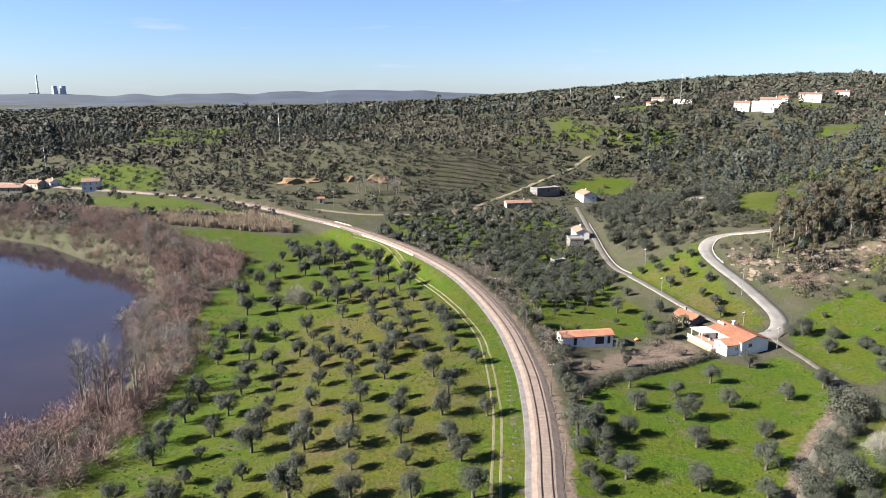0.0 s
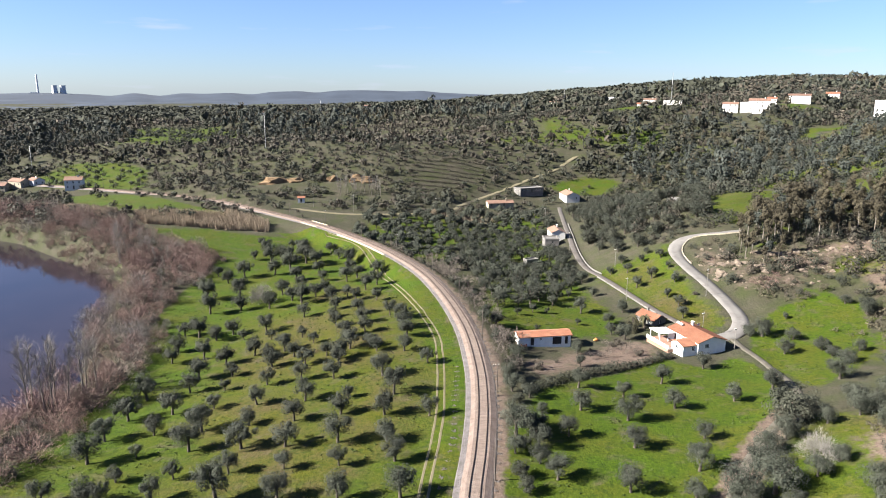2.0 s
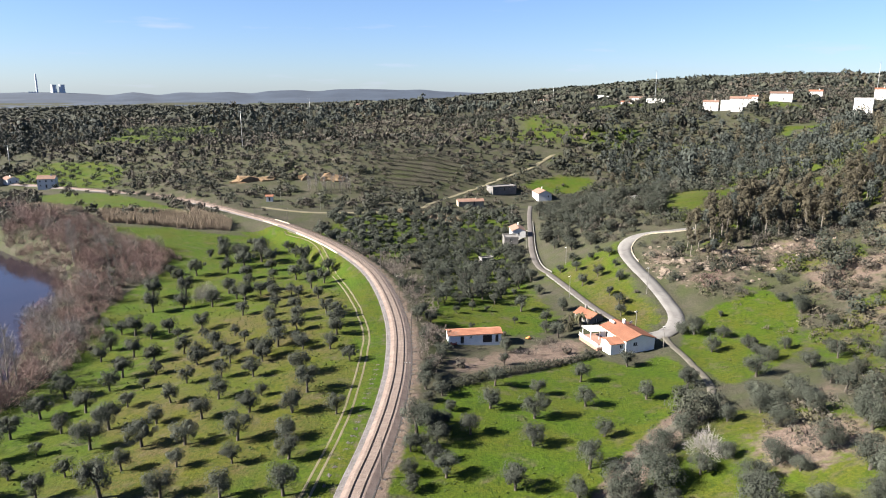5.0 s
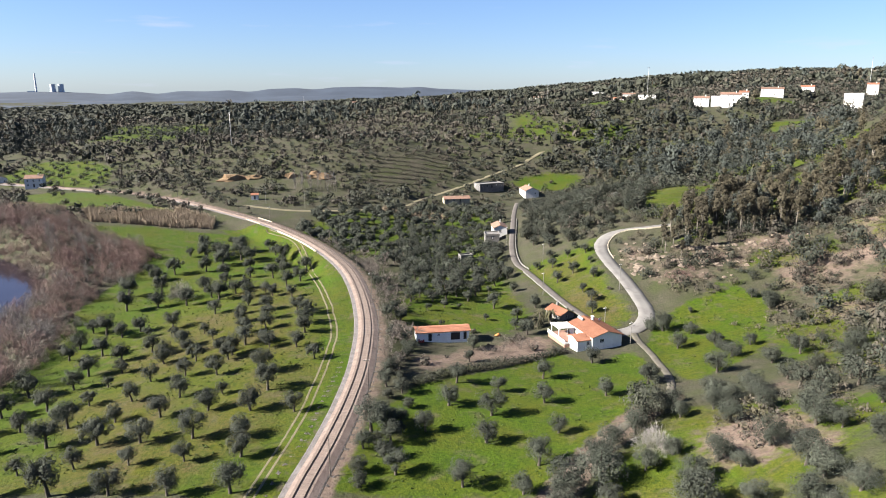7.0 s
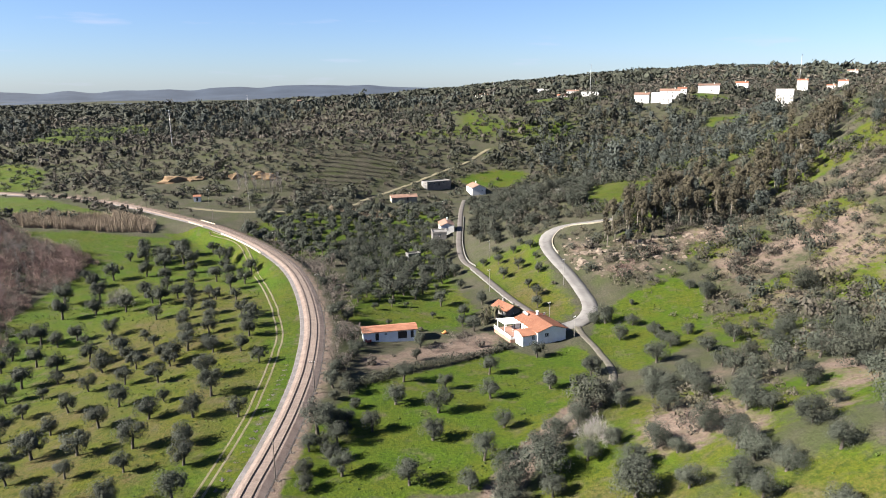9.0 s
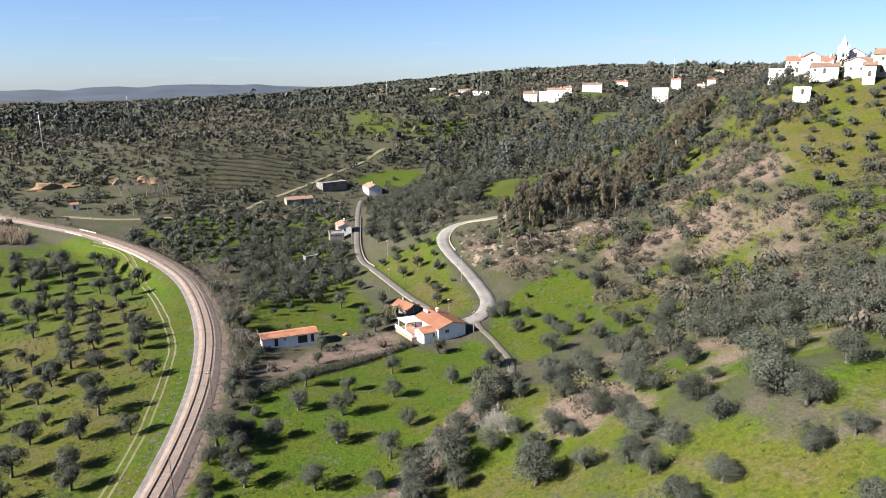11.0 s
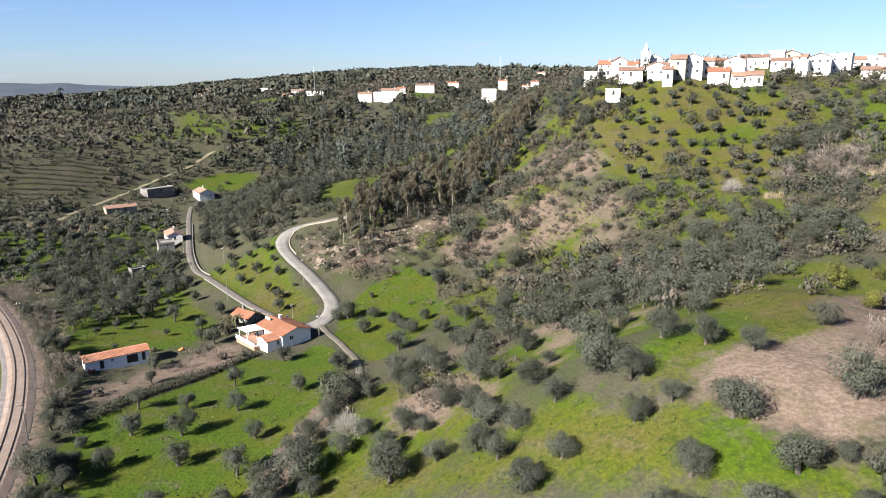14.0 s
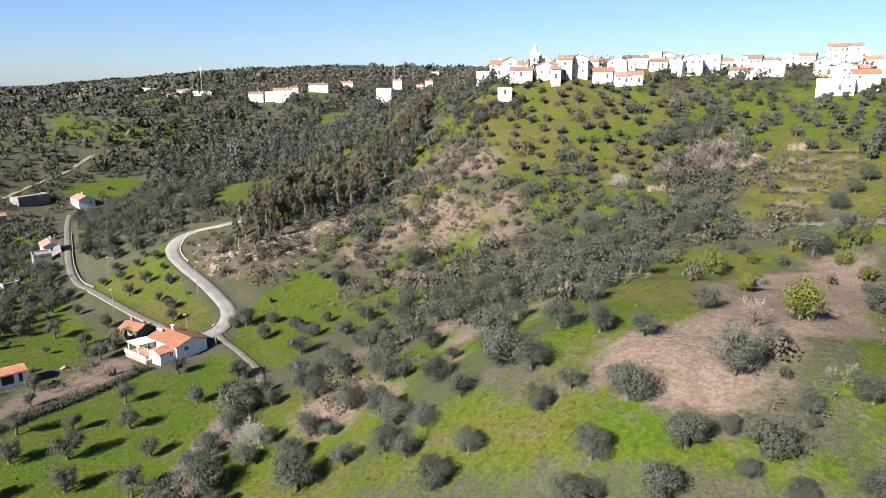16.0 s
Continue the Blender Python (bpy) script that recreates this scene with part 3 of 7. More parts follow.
GROVE_B = [
    (77.7, 186.6, 3.9), (28.4, 243.9, 5.4), (23.0, 252.4, 5.2), (36.9, 244.2, 5.9), (45.5, 245.9, 5.9), (20.0, 270.0, 5.5), (12.2, 252.5, 5.6), (33.4, 267.0, 5.5),
    (41.1, 273.0, 5.1), (27.5, 288.0, 5.4),
]
SLOPE_A = [
    (89.7, 170.9, 3.7), (92.4, 169.3, 5.1), (98.3, 165.1, 3.3), (92.3, 156.8, 3.7), (93.5, 135.8, 4.9), (100.9, 156.4, 3.7), (100.7, 146.0, 4.0), (100.7, 151.6, 3.0),
    (107.8, 152.7, 3.0), (105.3, 136.7, 4.2), (124.5, 163.0, 2.9), (102.4, 177.7, 1.6), (115.4, 128.1, 4.2), (120.6, 145.8, 2.7), (126.0, 132.0, 3.4), (122.5, 132.3, 2.4),
    (121.8, 173.6, 5.3), (120.2, 181.2, 2.9), (79.6, 136.1, 3.5), (83.8, 112.9, 3.7), (77.7, 112.1, 3.1), (76.1, 91.6, 4.3), (66.6, 94.6, 3.5), (71.3, 87.7, 4.6),
    (68.9, 79.7, 5.8), (75.0, 77.2, 3.4), (83.3, 91.2, 4.3), (83.4, 81.6, 4.5), (91.6, 114.0, 4.2), (90.9, 93.5, 4.5),
]
SLOPE_B = [
    (92.7, 89.9, 2.9), (92.4, 79.6, 4.4), (89.8, 70.1, 3.6), (102.2, 96.2, 4.0), (98.5, 84.2, 2.4), (79.1, 72.9, 4.1), (84.2, 71.4, 3.6), (79.1, 67.4, 3.3),
    (109.6, 92.9, 3.5),
]
SLOPE_C = [
    (85.6, 117.5, 4.9), (87.7, 114.3, 3.9), (89.3, 106.1, 4), (92.1, 97, 4.6), (83.3, 77.2, 4.2), (78.1, 60, 4.5), (77.9, 87.9, 2.8), (59.3, 92.5, 6.5),
    (59.4, 87.1, 3.6), (82.9, 103.8, 4.1), (96.4, 68.8, 6.1), (103.9, 81.3, 6.5), (121.2, 135.1, 4.7), (118.2, 117.5, 4.5), (125.3, 121.4, 4.5), (71.5, 97.3, 2.9),
    (53.6, 91.7, 5.5),
]
HILLSIDE_A = [
    (83.7, 59.9, 3.5), (88.9, 44.8, 4.0), (95.7, 37.8, 4.5), (89.3, 36.2, 4.5), (99.7, 35.7, 2.4), (96.4, 31.3, 2.2), (107.3, 31.6, 3.0), (105.9, 30.2, 1.4),
    (95.3, 54.4, 2.8), (97.1, 47.1, 5.3), (91.2, 56.0, 3.2), (96.1, 62.5, 4.6), (104.8, 66.3, 4.6), (106.7, 60.3, 3.9), (107.8, 53.8, 3.3), (120.3, 74.5, 3.8),
    (107.4, 40.3, 5.2), (115.4, 40.5, 2.8), (110.4, 36.0, 1.4), (113.0, 27.8, 3.6), (84.1, 43.7, 3.3), (84.7, 41.9, 3.2), (97.3, 26.3, 2.6), (101.7, 22.0, 3.1),
    (174.4, 66.0, 5.9), (196.6, 72.5, 4.3), (212.7, 74.1, 3.8), (204.8, 73.2, 3.4), (188.2, 66.4, 3.1), (189.1, 73.9, 3.0),
]
HILLSIDE_B = [
    (167.6, 76.9, 2.6),
]
CITRUS_A = [
    (154.5, 74.8, 5.5), (164.6, 73.2, 3.0), (127.2, 43.4, 6.1), (174.0, 59.8, 3.7), (169.0, 53.3, 3.3), (181.7, 60.9, 4.3), (179.3, 62.8, 2.7), (139.3, 58.9, 3.3),
]
DARK_A = [
    (99.5, 31.0, 5.0), (122.1, 54.7, 4.1), (146.2, 41.8, 5.1), (143.0, 163.7, 6.7), (123.0, 107.6, 7.2), (72.7, 116.2, 8.5), (111.3, 98.3, 7.1),
]
BARE_A = [
    (-49.2, 209.6, 9.8), (-73.8, 133.8, 8.4), (-77.5, 131.7, 7.1), (-71.5, 142.2, 6.4), (-113.3, 250.4, 8.6), (12.6, 241.3, 6.2), (15.5, 212.0, 5.5), (17.2, 182.8, 4.8),
    (22.3, 148.0, 5.2), (25.4, 159.4, 5.6), (5.7, 252.8, 6.5), (25.2, 141.9, 3.8), (69.4, 99.7, 7.4), (119.4, 45.6, 4.1), (113.2, 31.2, 2.5), (224.3, 121.8, 17.2),
    (220.3, 130.8, 8.8), (203.1, 141.5, 7.0),
]


# ---- mesh helpers ----
def mesh_arrays(name, verts, faces, material=None, smooth=False):
    """A mesh from arrays of places and of faces (all with three, or all with four corners)."""
    verts, faces = np.asarray(verts, np.float32), np.asarray(faces, np.int32)
    me = bpy.data.meshes.new(name)
    me.vertices.add(len(verts))
    me.vertices.foreach_set("co", verts.ravel())
    k = faces.shape[1]
    me.loops.add(faces.size)
    me.loops.foreach_set("vertex_index", faces.ravel())
    me.polygons.add(len(faces))
    me.polygons.foreach_set("loop_start", np.arange(len(faces), dtype=np.int32) * k)
    me.polygons.foreach_set("use_smooth", np.full(len(faces), smooth))
    me.update(calc_edges=True)
    if material:
        me.materials.append(material)
    return me


def child(name, me, parent, label=""):
    ob = new(name, me)
    ob.parent = parent
    return tagged(ob, label) if label else ob


def thing(name, m, label, category, group="", kind=""):
    ob = new(name)
    ob.matrix_basis = m
    ob.empty_display_size = 0.2
    return tagged(ob, label, category, group, kind)


def part(name, bm, material, parent, label=""):
    me = bpy.data.meshes.new(name)
    bm.to_mesh(me)
    bm.free()
    me.materials.append(material)
    return child(name, me, parent, label)


def add_box(bm, x0, y0, z0, x1, y1, z1):
    v = [bm.verts.new((x, y, z)) for z in (z0, z1) for x, y in ((x0, y0), (x1, y0), (x1, y1), (x0, y1))]
    for f in ((3, 2, 1, 0), (4, 5, 6, 7), (0, 1, 5, 4), (1, 2, 6, 5), (2, 3, 7, 6), (3, 0, 4, 7)):
        bm.faces.new([v[i] for i in f])


def box(x0, y0, z0, x1, y1, z1, bevel=0.0):
    bm = bmesh.new()
    add_box(bm, x0, y0, z0, x1, y1, z1)
    if bevel:
        bmesh.ops.bevel(bm, geom=bm.edges[:], offset=bevel, segments=1, affect="EDGES")
    return bm


def tube_arrays(points, radii, sides=5):
    """A bent, tapering tube along points."""
    p = np.asarray(points, float)
    d = np.gradient(p, axis=0)
    d /= np.linalg.norm(d, axis=1)[:, None] + 1e-9
    ref = np.where(np.abs(d[:, 2:3]) > 0.9, [[1.0, 0, 0]], [[0, 0, 1.0]])
    u = np.cross(d, ref)
    u /= np.linalg.norm(u, axis=1)[:, None] + 1e-9
    w = np.cross(d, u)
    a = np.linspace(0, 2 * np.pi, sides, endpoint=False)
    r = np.asarray(radii, float)[:, None, None]
    ring = p[:, None] + r * (u[:, None] * np.cos(a)[None, :, None] + w[:, None] * np.sin(a)[None, :, None])
    n = len(p)
    i, j = np.meshgrid(np.arange(n - 1), np.arange(sides), indexing="ij")
    k = (j + 1) % sides
    faces = np.stack([i * sides + j, i * sides + k, (i + 1) * sides + k, (i + 1) * sides + j], -1).reshape(-1, 4)
    return ring.reshape(-1, 3), faces


def join_arrays(pieces):
    verts, faces, n = [], [], 0
    for v, f in pieces:
        verts.append(v)
        faces.append(np.asarray(f) + n)
        n += len(v)
    return np.vstack(verts), np.vstack(faces)


def strip_arrays(line, profile, level):
    """A ribbon along a line: profile is a list of (offset to the right, height)."""
    d = np.gradient(line, axis=0)
    d /= np.linalg.norm(d, axis=1)[:, None]
    right = np.stack([d[:, 1], -d[:, 0]], 1)
    level = np.broadcast_to(level, (len(line),))
    rows = [np.column_stack([line + right * o, level + h]) for o, h in profile]
    verts = np.stack(rows, 1).reshape(-1, 3)
    n, k = len(line), len(profile)
    i, j = np.meshgrid(np.arange(n - 1), np.arange(k - 1), indexing="ij")
    faces = np.stack([i * k + j, i * k + j + 1, (i + 1) * k + j + 1, (i + 1) * k + j], -1).reshape(-1, 4)
    return verts, faces


# ---- ground ----
def inside(x, y, outline):
    """Signed distance to an outline: positive inside."""
    closed = list(outline) + [outline[0]]
    d = line_distance(x, y, closed)[0]
    within = np.zeros(np.shape(x), bool)
    for (ax, ay), (bx, by) in zip(closed[:-1], closed[1:]):
        crosses = ((ay > y) != (by > y)) & (x < (bx - ax) * (y - ay) / (by - ay + 1e-12) + ax)
        within ^= crosses
    return np.where(within, d, -d)


def covered(x, y, outlines, soft):
    best = np.full(np.shape(x), -1e9)
    for o in outlines:
        best = np.maximum(best, inside(x, y, o))
    return np.clip(0.5 + best / (2 * soft), 0, 1)


def spread(low, high, fine, near_low, near_high, growth=1.07):
    right, left = [near_high], [near_low]
    step = fine
    while right[-1] < high:
        step *= growth
        right.append(right[-1] + step)
    step = fine
    while left[-1] > low:
        step *= growth
        left.append(left[-1] - step)
    return np.array(left[:0:-1] + list(np.arange(near_low, near_high, fine)) + right)


gx, gy = spread(-4600, 4600, 2.0, -120, 310), spread(-900, 4900, 2.0, 20, 330)
GX, GY = np.meshgrid(gx, gy)
GZ = height(GX, GY)
nx, ny = len(gx), len(gy)
ii, jj = np.meshgrid(np.arange(ny - 1), np.arange(nx - 1), indexing="ij")
quads = np.stack([ii * nx + jj, ii * nx + jj + 1, (ii + 1) * nx + jj + 1, (ii + 1) * nx + jj], -1).reshape(-1, 4)
ground = new("ground", mesh_arrays("ground", np.stack([GX, GY, GZ], -1).reshape(-1, 3), quads, GROUND, True))
tagged(ground, "rolling valley ground with green winter grass, scrub and bare earth", "ground", kind="structure")
green = np.maximum(covered(GX, GY, [GREEN[k] for k in ("orchard", "field", "meadow", "rail_meadow")], 2.5), covered(GX, GY, [GREEN[k] for k in GREEN if k not in ("orchard", "field", "meadow", "rail_meadow")], 7.0))
far_field = ease(np.hypot(GX, GY), 380, 600) * np.clip(value_noise(GX, GY, 55, 21) * 1.5 - 0.4, 0, 1)
green = np.maximum(green, far_field * 0.7)
glade = ease(value_noise(GX, GY, 46, 101) + 0.4 * value_noise(GX, GY, 17, 102), 0.4, 0.7) * ease(np.hypot(GX, GY), 300, 380) * ease(GX, 70, 110)
green = np.maximum(green, glade * 0.75)
hill_green = ease(value_noise(GX, GY, 14, 33) + 0.5 * value_noise(GX, GY, 5, 34), -0.7, 0.3) * ease(GX, 92, 125) * (np.hypot(GX, GY) < 420) * 0.86
green = np.maximum(green, hill_green)
earth = covered(GX, GY, [BARE_EARTH["burnt"], BARE_EARTH["garden"], BARE_EARTH["lane_earth"]], 6.0) * np.clip(0.8 + 0.3 * value_noise(GX, GY, 8, 47), 0, 1)
earth = np.maximum(earth, covered(GX, GY, [BARE_EARTH["cutting"]], 6.0) * (0.66 + 0.35 * value_noise(GX, GY, 7, 43)))
earth = np.maximum(earth, covered(GX, GY, [BARE_EARTH["heath"]], 12.0) * (0.46 + 0.3 * value_noise(GX, GY, 9, 41)))
rail_d, rail_side, _ = line_distance(GX, GY, RAIL_LINE)
earth = np.maximum(earth, np.where(rail_side < 0, 0.66 * (1 - ease(rail_d, 4.2, 6.4)), 0.45 * (1 - ease(rail_d, 4.2, 5.4))))
green = np.maximum(green, np.where((rail_side > 0) & (GY < 305) & (GY > 60), 0.85 * (1 - ease(rail_d, 14, 20)), 0.0))
orchard_dry = covered(GX, GY, [[(-30, 92), (4, 92), (6, 140), (-4, 200), (-30, 230), (-46, 170), (-40, 120)]], 12.0)
village_dry = covered(GX, GY, [GREEN["village_slope"], GREEN["village_right"], GREEN["near_slope"], GREEN["ridge_strip"], GREEN["bank_grass"], GREEN["lane_grass"]], 6.0) * np.clip(0.5 + 0.6 * value_noise(GX, GY, 19, 57), 0, 1)
dry = np.clip(village_dry + 0.5 * hill_green + orchard_dry * (0.82 + 0.55 * value_noise(GX, GY, 14, 51)), 0, 1)
stepped = covered(GX, GY, [STEPS], 4.0)
green, dry = np.maximum(green * (1 - stepped), 0.75 * stepped), np.maximum(dry, stepped)
for (ax, ay), (bx, by) in (((234, 101), (232, 83)), ((228, 103), (224, 80)), ((223, 106), (217.5, 82)), ((217, 104), (211.5, 81)), ((206.5, 97), (204, 79)), ((196.5, 91), (197.5, 78))):
    earth = np.maximum(earth, 0.55 * (1 - ease(line_distance(GX, GY, [(ax + 2, ay), (bx + 2, by)])[0], 0.8, 2.6)))
earth = np.maximum(earth, 0.3 * stepped)
lane_d, lane_side, _ = line_distance(GX, GY, ROADS["down"][0])
earth = np.maximum(earth, np.where((GY < 128) & (GY > 60), 0.62 * (1 - ease(lane_d, 2.2, 4.6)), 0.0))
ravine = covered(GX, GY, [[(92, 74), (104, 70), (190, 96), (192, 128), (140, 140), (112, 140), (88, 120)]], 10.0)
earth = np.maximum(earth, ravine * np.clip(0.42 + 0.3 * value_noise(GX, GY, 7, 48), 0, 1))
for layer, values in (("green", green), ("earth", earth), ("dry", dry)):
    ground.data.attributes.new(layer, "FLOAT", "POINT").data.foreach_set("value", values.astype(np.float32).ravel())

wx, wy = np.meshgrid(np.linspace(-900, -60, 30), np.linspace(-900, 480, 40))
i2, j2 = np.meshgrid(np.arange(39), np.arange(29), indexing="ij")
wq = np.stack([i2 * 30 + j2, i2 * 30 + j2 + 1, (i2 + 1) * 30 + j2 + 1, (i2 + 1) * 30 + j2], -1).reshape(-1, 4)
water = new("water", mesh_arrays("water", np.stack([wx, wy, np.full(wx.shape, WATER_LEVEL)], -1).reshape(-1, 3), wq, WATER, True))
tagged(water, "broad muddy brown river with a still surface", "river", kind="structure")


def ground_at(x, y):
    """The height of the ground sheet at a place."""
    i, j = int(np.clip(np.searchsorted(gy, y) - 1, 0, ny - 2)), int(np.clip(np.searchsorted(gx, x) - 1, 0, nx - 2))
    u, v = (x - gx[j]) / (gx[j + 1] - gx[j]), (y - gy[i]) / (gy[i + 1] - gy[i])
    return float((GZ[i, j] * (1 - u) + GZ[i, j + 1] * u) * (1 - v) + (GZ[i + 1, j] * (1 - u) + GZ[i + 1, j + 1] * u) * v)


# ---- railway and roads ----
railway = thing("railway", Matrix.Identity(4), "single-track railway on a pale ballast bed", "railway", kind="structure")
child("ballast", mesh_arrays("ballast", *strip_arrays(RAIL_LINE, [(-2.6, -0.62), (-1.5, -0.15), (1.5, -0.15), (2.6, -0.62)], 0.0), BALLAST), railway, "brown stone ballast")
child("shoulder", mesh_arrays("shoulder", *strip_arrays(RAIL_LINE, [(-3.9, -1.0), (-3.3, -0.66), (-2.35, -0.52), (-2.3, -0.8)], 0.0), SHOULDER), railway, "wide pale gravel shoulder")
child("drain_strip", mesh_arrays("drain_strip", *strip_arrays(RAIL_LINE, [(2.3, -0.8), (2.35, -0.54), (2.8, -0.68), (3.1, -1.1)], 0.0), DARK_GRAVEL), railway, "dark stony cess beside the track")
for offset in (-0.87, 0.87):
    profile = [(offset - 0.065, -0.14), (offset - 0.02, -0.11), (offset - 0.034, 0.02), (offset + 0.034, 0.02), (offset + 0.02, -0.11), (offset + 0.065, -0.14)]
    child("rail", mesh_arrays("rail", *strip_arrays(RAIL_LINE, profile, 0.0), RAIL_STEEL), railway, "rust-brown steel rail")
road_label = {"upper": "pale grey asphalt road climbing in a double bend", "down": "narrow worn lane along the green field", "lane": "narrow worn asphalt village lane", "far": "pale unpaved country road winding uphill", "spur": "pale gravel turning place among the trees"}
for road_name, (way, level, wide) in ROADS.items():
    h = wide / 2
    rd = new("road", mesh_arrays("road", *strip_arrays(way, [(-h - 0.15, -0.3), (-h, 0.03), (-h * 0.3, 0.07), (h * 0.3, 0.07), (h, 0.03), (h + 0.15, -0.3)], level), {"far": DIRT, "spur": ASPHALT, "lane": LANE_ASPHALT, "down": LANE_DIRT}.get(road_name, ASPHALT), True))
    tagged(rd, road_label[road_name], "road", kind="structure")
track = smooth_line(DIRT_TRACK, 1.5)
dirt_track = thing("dirt_track", Matrix.Identity(4), "double-rutted dirt track through the grass", "track", kind="structure")
for offset in (-0.75, 0.75):
    d = np.gradient(track, axis=0)
    d /= np.linalg.norm(d, axis=1)[:, None]
    rut = track + np.stack([d[:, 1], -d[:, 0]], 1) * (offset + 0.12 * value_noise(track[:, 0] * 3, track[:, 1], 5, 61)[:, None])
    lv = height(rut[:, 0], rut[:, 1])
    lv = np.maximum(lv, np.maximum(np.roll(lv, 1), np.roll(lv, -1))) + 0.05
    child("rut", mesh_arrays("rut", *strip_arrays(rut, [(-0.3, -0.12), (-0.18, 0.0), (0.18, 0.0), (0.3, -0.12)], lv - 0.02), DIRT), dirt_track)


# ---- trees ----
def leaf_quads(rng, centres, normals, size, flat=0.5, upright=0.8):
    """Small four-cornered leaf sprays at centres, facing roughly along normals."""
    n = len(centres)
    normals = normals + rng.normal(0, flat, (n, 3))
    normals /= np.linalg.norm(normals, axis=1)[:, None] + 1e-9
    t = np.cross(normals, np.cross(normals, rng.normal(0, 0.55, (n, 3)) + [0, 0, upright]) + 1e-6)
    t /= np.linalg.norm(t, axis=1)[:, None] + 1e-9
    b = np.cross(normals, t)
    s = size * rng.uniform(0.6, 1.3, (n, 1))
    asp = rng.uniform(0.35, 0.75, (n, 1))
    c = centres
    v = np.stack([c - t * s, c - b * s * asp, c + t * s, c + b * s * asp], 1).reshape(-1, 3)
    return v, np.arange(4 * n).reshape(-1, 4)


def crown_arrays(rng, width, tall, base, lobes, count, size, lobe_size=0.46, hollow=0.55, top_bias=0.0, flat=0.4, loose=1.0):
    """A lumpy crown of leaf sprays: lobes round a rounded volume, with gaps between them."""
    centre = np.array([0, 0, base + tall / 2])
    dirs = rng.normal(0, 1, (lobes, 3))
    dirs[:, 2] = dirs[:, 2] * 0.8 + top_bias
    dirs /= np.linalg.norm(dirs, axis=1)[:, None]
    half = np.array([width / 2, width / 2, tall / 2])
    half = half * np.array([rng.uniform(0.85, 1.12), rng.uniform(0.85, 1.12), 1.0])
    lob = centre + dirs * half * rng.uniform(0.3, 0.6 + 0.32 * loose, (lobes, 1))
    rad = lobe_size * min(width, tall * 1.2) * rng.uniform(0.42, 1.15, lobes) * 0.78
    pick = rng.integers(0, lobes, count)
    d = rng.normal(0, 1, (count, 3))
    d /= np.linalg.norm(d, axis=1)[:, None]
    depth = rng.uniform(hollow, 1.0, (count, 1)) ** 0.6
    stray = rng.uniform(0, 1, (count, 1))
    depth = np.where(stray < 0.16 * loose, depth * rng.uniform(1.0, 1.35, (count, 1)), depth)
    p = lob[pick] + d * rad[pick][:, None] * depth
    return leaf_quads(rng, p, d + (p - centre) / half * 0.4 + np.array([0, 0, 0.25]), size, flat)


def trunk_arrays(rng, tall, radius, limbs, spread_out, lean=0.15, fork=0.4):
    pieces = []
    top = np.array([rng.normal(0, lean), rng.normal(0, lean), tall * fork])
    pieces.append(tube_arrays([(0, 0, -0.4), (0, 0, 0.05), top * [0.4, 0.4, 0.55], top], [radius * 1.5, radius * 1.25, radius, radius * 0.85], 7))
    for k in range(limbs):
        a = 2 * math.pi * (k + rng.uniform(-0.3, 0.3)) / limbs
        out = np.array([math.cos(a), math.sin(a), 0]) * spread_out * rng.uniform(0.6, 1.0)
        end = top + out + [0, 0, tall * (1 - fork) * rng.uniform(0.5, 0.9)]
        mid = top + out * 0.45 + [0, 0, tall * (1 - fork) * 0.3]
        pieces.append(tube_arrays([top - [0, 0, 0.15], mid, end], [radius * 0.6, radius * 0.38, radius * 0.12], 5))
    return join_arrays(pieces)


TREE_KINDS = {}


def tree_kind(kind, name, variants, make, trunk_material, leaf_mat, label, category, crown_label):
    """Keep the meshes of one kind of tree, in a few shapes, unit crown width."""
    made = []
    for k in range(variants):
        rng = np.random.default_rng(100 * len(TREE_KINDS) + k + 7)
        trunk, crown = make(rng)
        made.append((mesh_arrays("trunk", *trunk, trunk_material, True), mesh_arrays("crown", *crown, leaf_mat)))
    TREE_KINDS[kind] = (name, made, label, category, crown_label)


def olive_shape(rng, count=4200, size=0.12, low=0.24):
    tall = rng.uniform(3.9, 4.7)
    crown = crown_arrays(rng, 4.5, tall * (1.02 - low), tall * low, int(rng.integers(20, 29)), count, size, 0.31, 0.6, 0.1)
    return trunk_arrays(rng, tall, 0.2, 4, 1.2), crown


def far_olive_shape(rng):
    return olive_shape(rng, 700, 0.28)


def oak_shape(rng):
    crown = crown_arrays(rng, 7.0, 5.6, 0.5, 26, 5200, 0.17, 0.36, 0.5)
    return trunk_arrays(rng, 5.0, 0.3, 5, 2.0), crown


def pine_shape(rng):
    tall = rng.uniform(9, 12)
    crown = crown_arrays(rng, 5.2, tall * 0.82, tall * 0.16, 22, 1400, 0.3, 0.36, 0.4, 0.1)
    return trunk_arrays(rng, tall * 0.8, 0.2, 4, 1.0, fork=0.6), crown


def gum_shape(rng):
    tall = rng.uniform(11, 15)
    crown = crown_arrays(rng, 4.2, tall * 0.74, tall * 0.28, 20, 1500, 0.27, 0.36, 0.4, 0.15)
    return trunk_arrays(rng, tall * 0.9, 0.18, 5, 0.9, fork=0.5), crown


def shrub_shape(rng):
    crown = crown_arrays(rng, 2.2, 1.5, -0.1, 9, 220, 0.17, 0.4)
    return trunk_arrays(rng, 0.9, 0.05, 4, 0.4, fork=0.2), crown


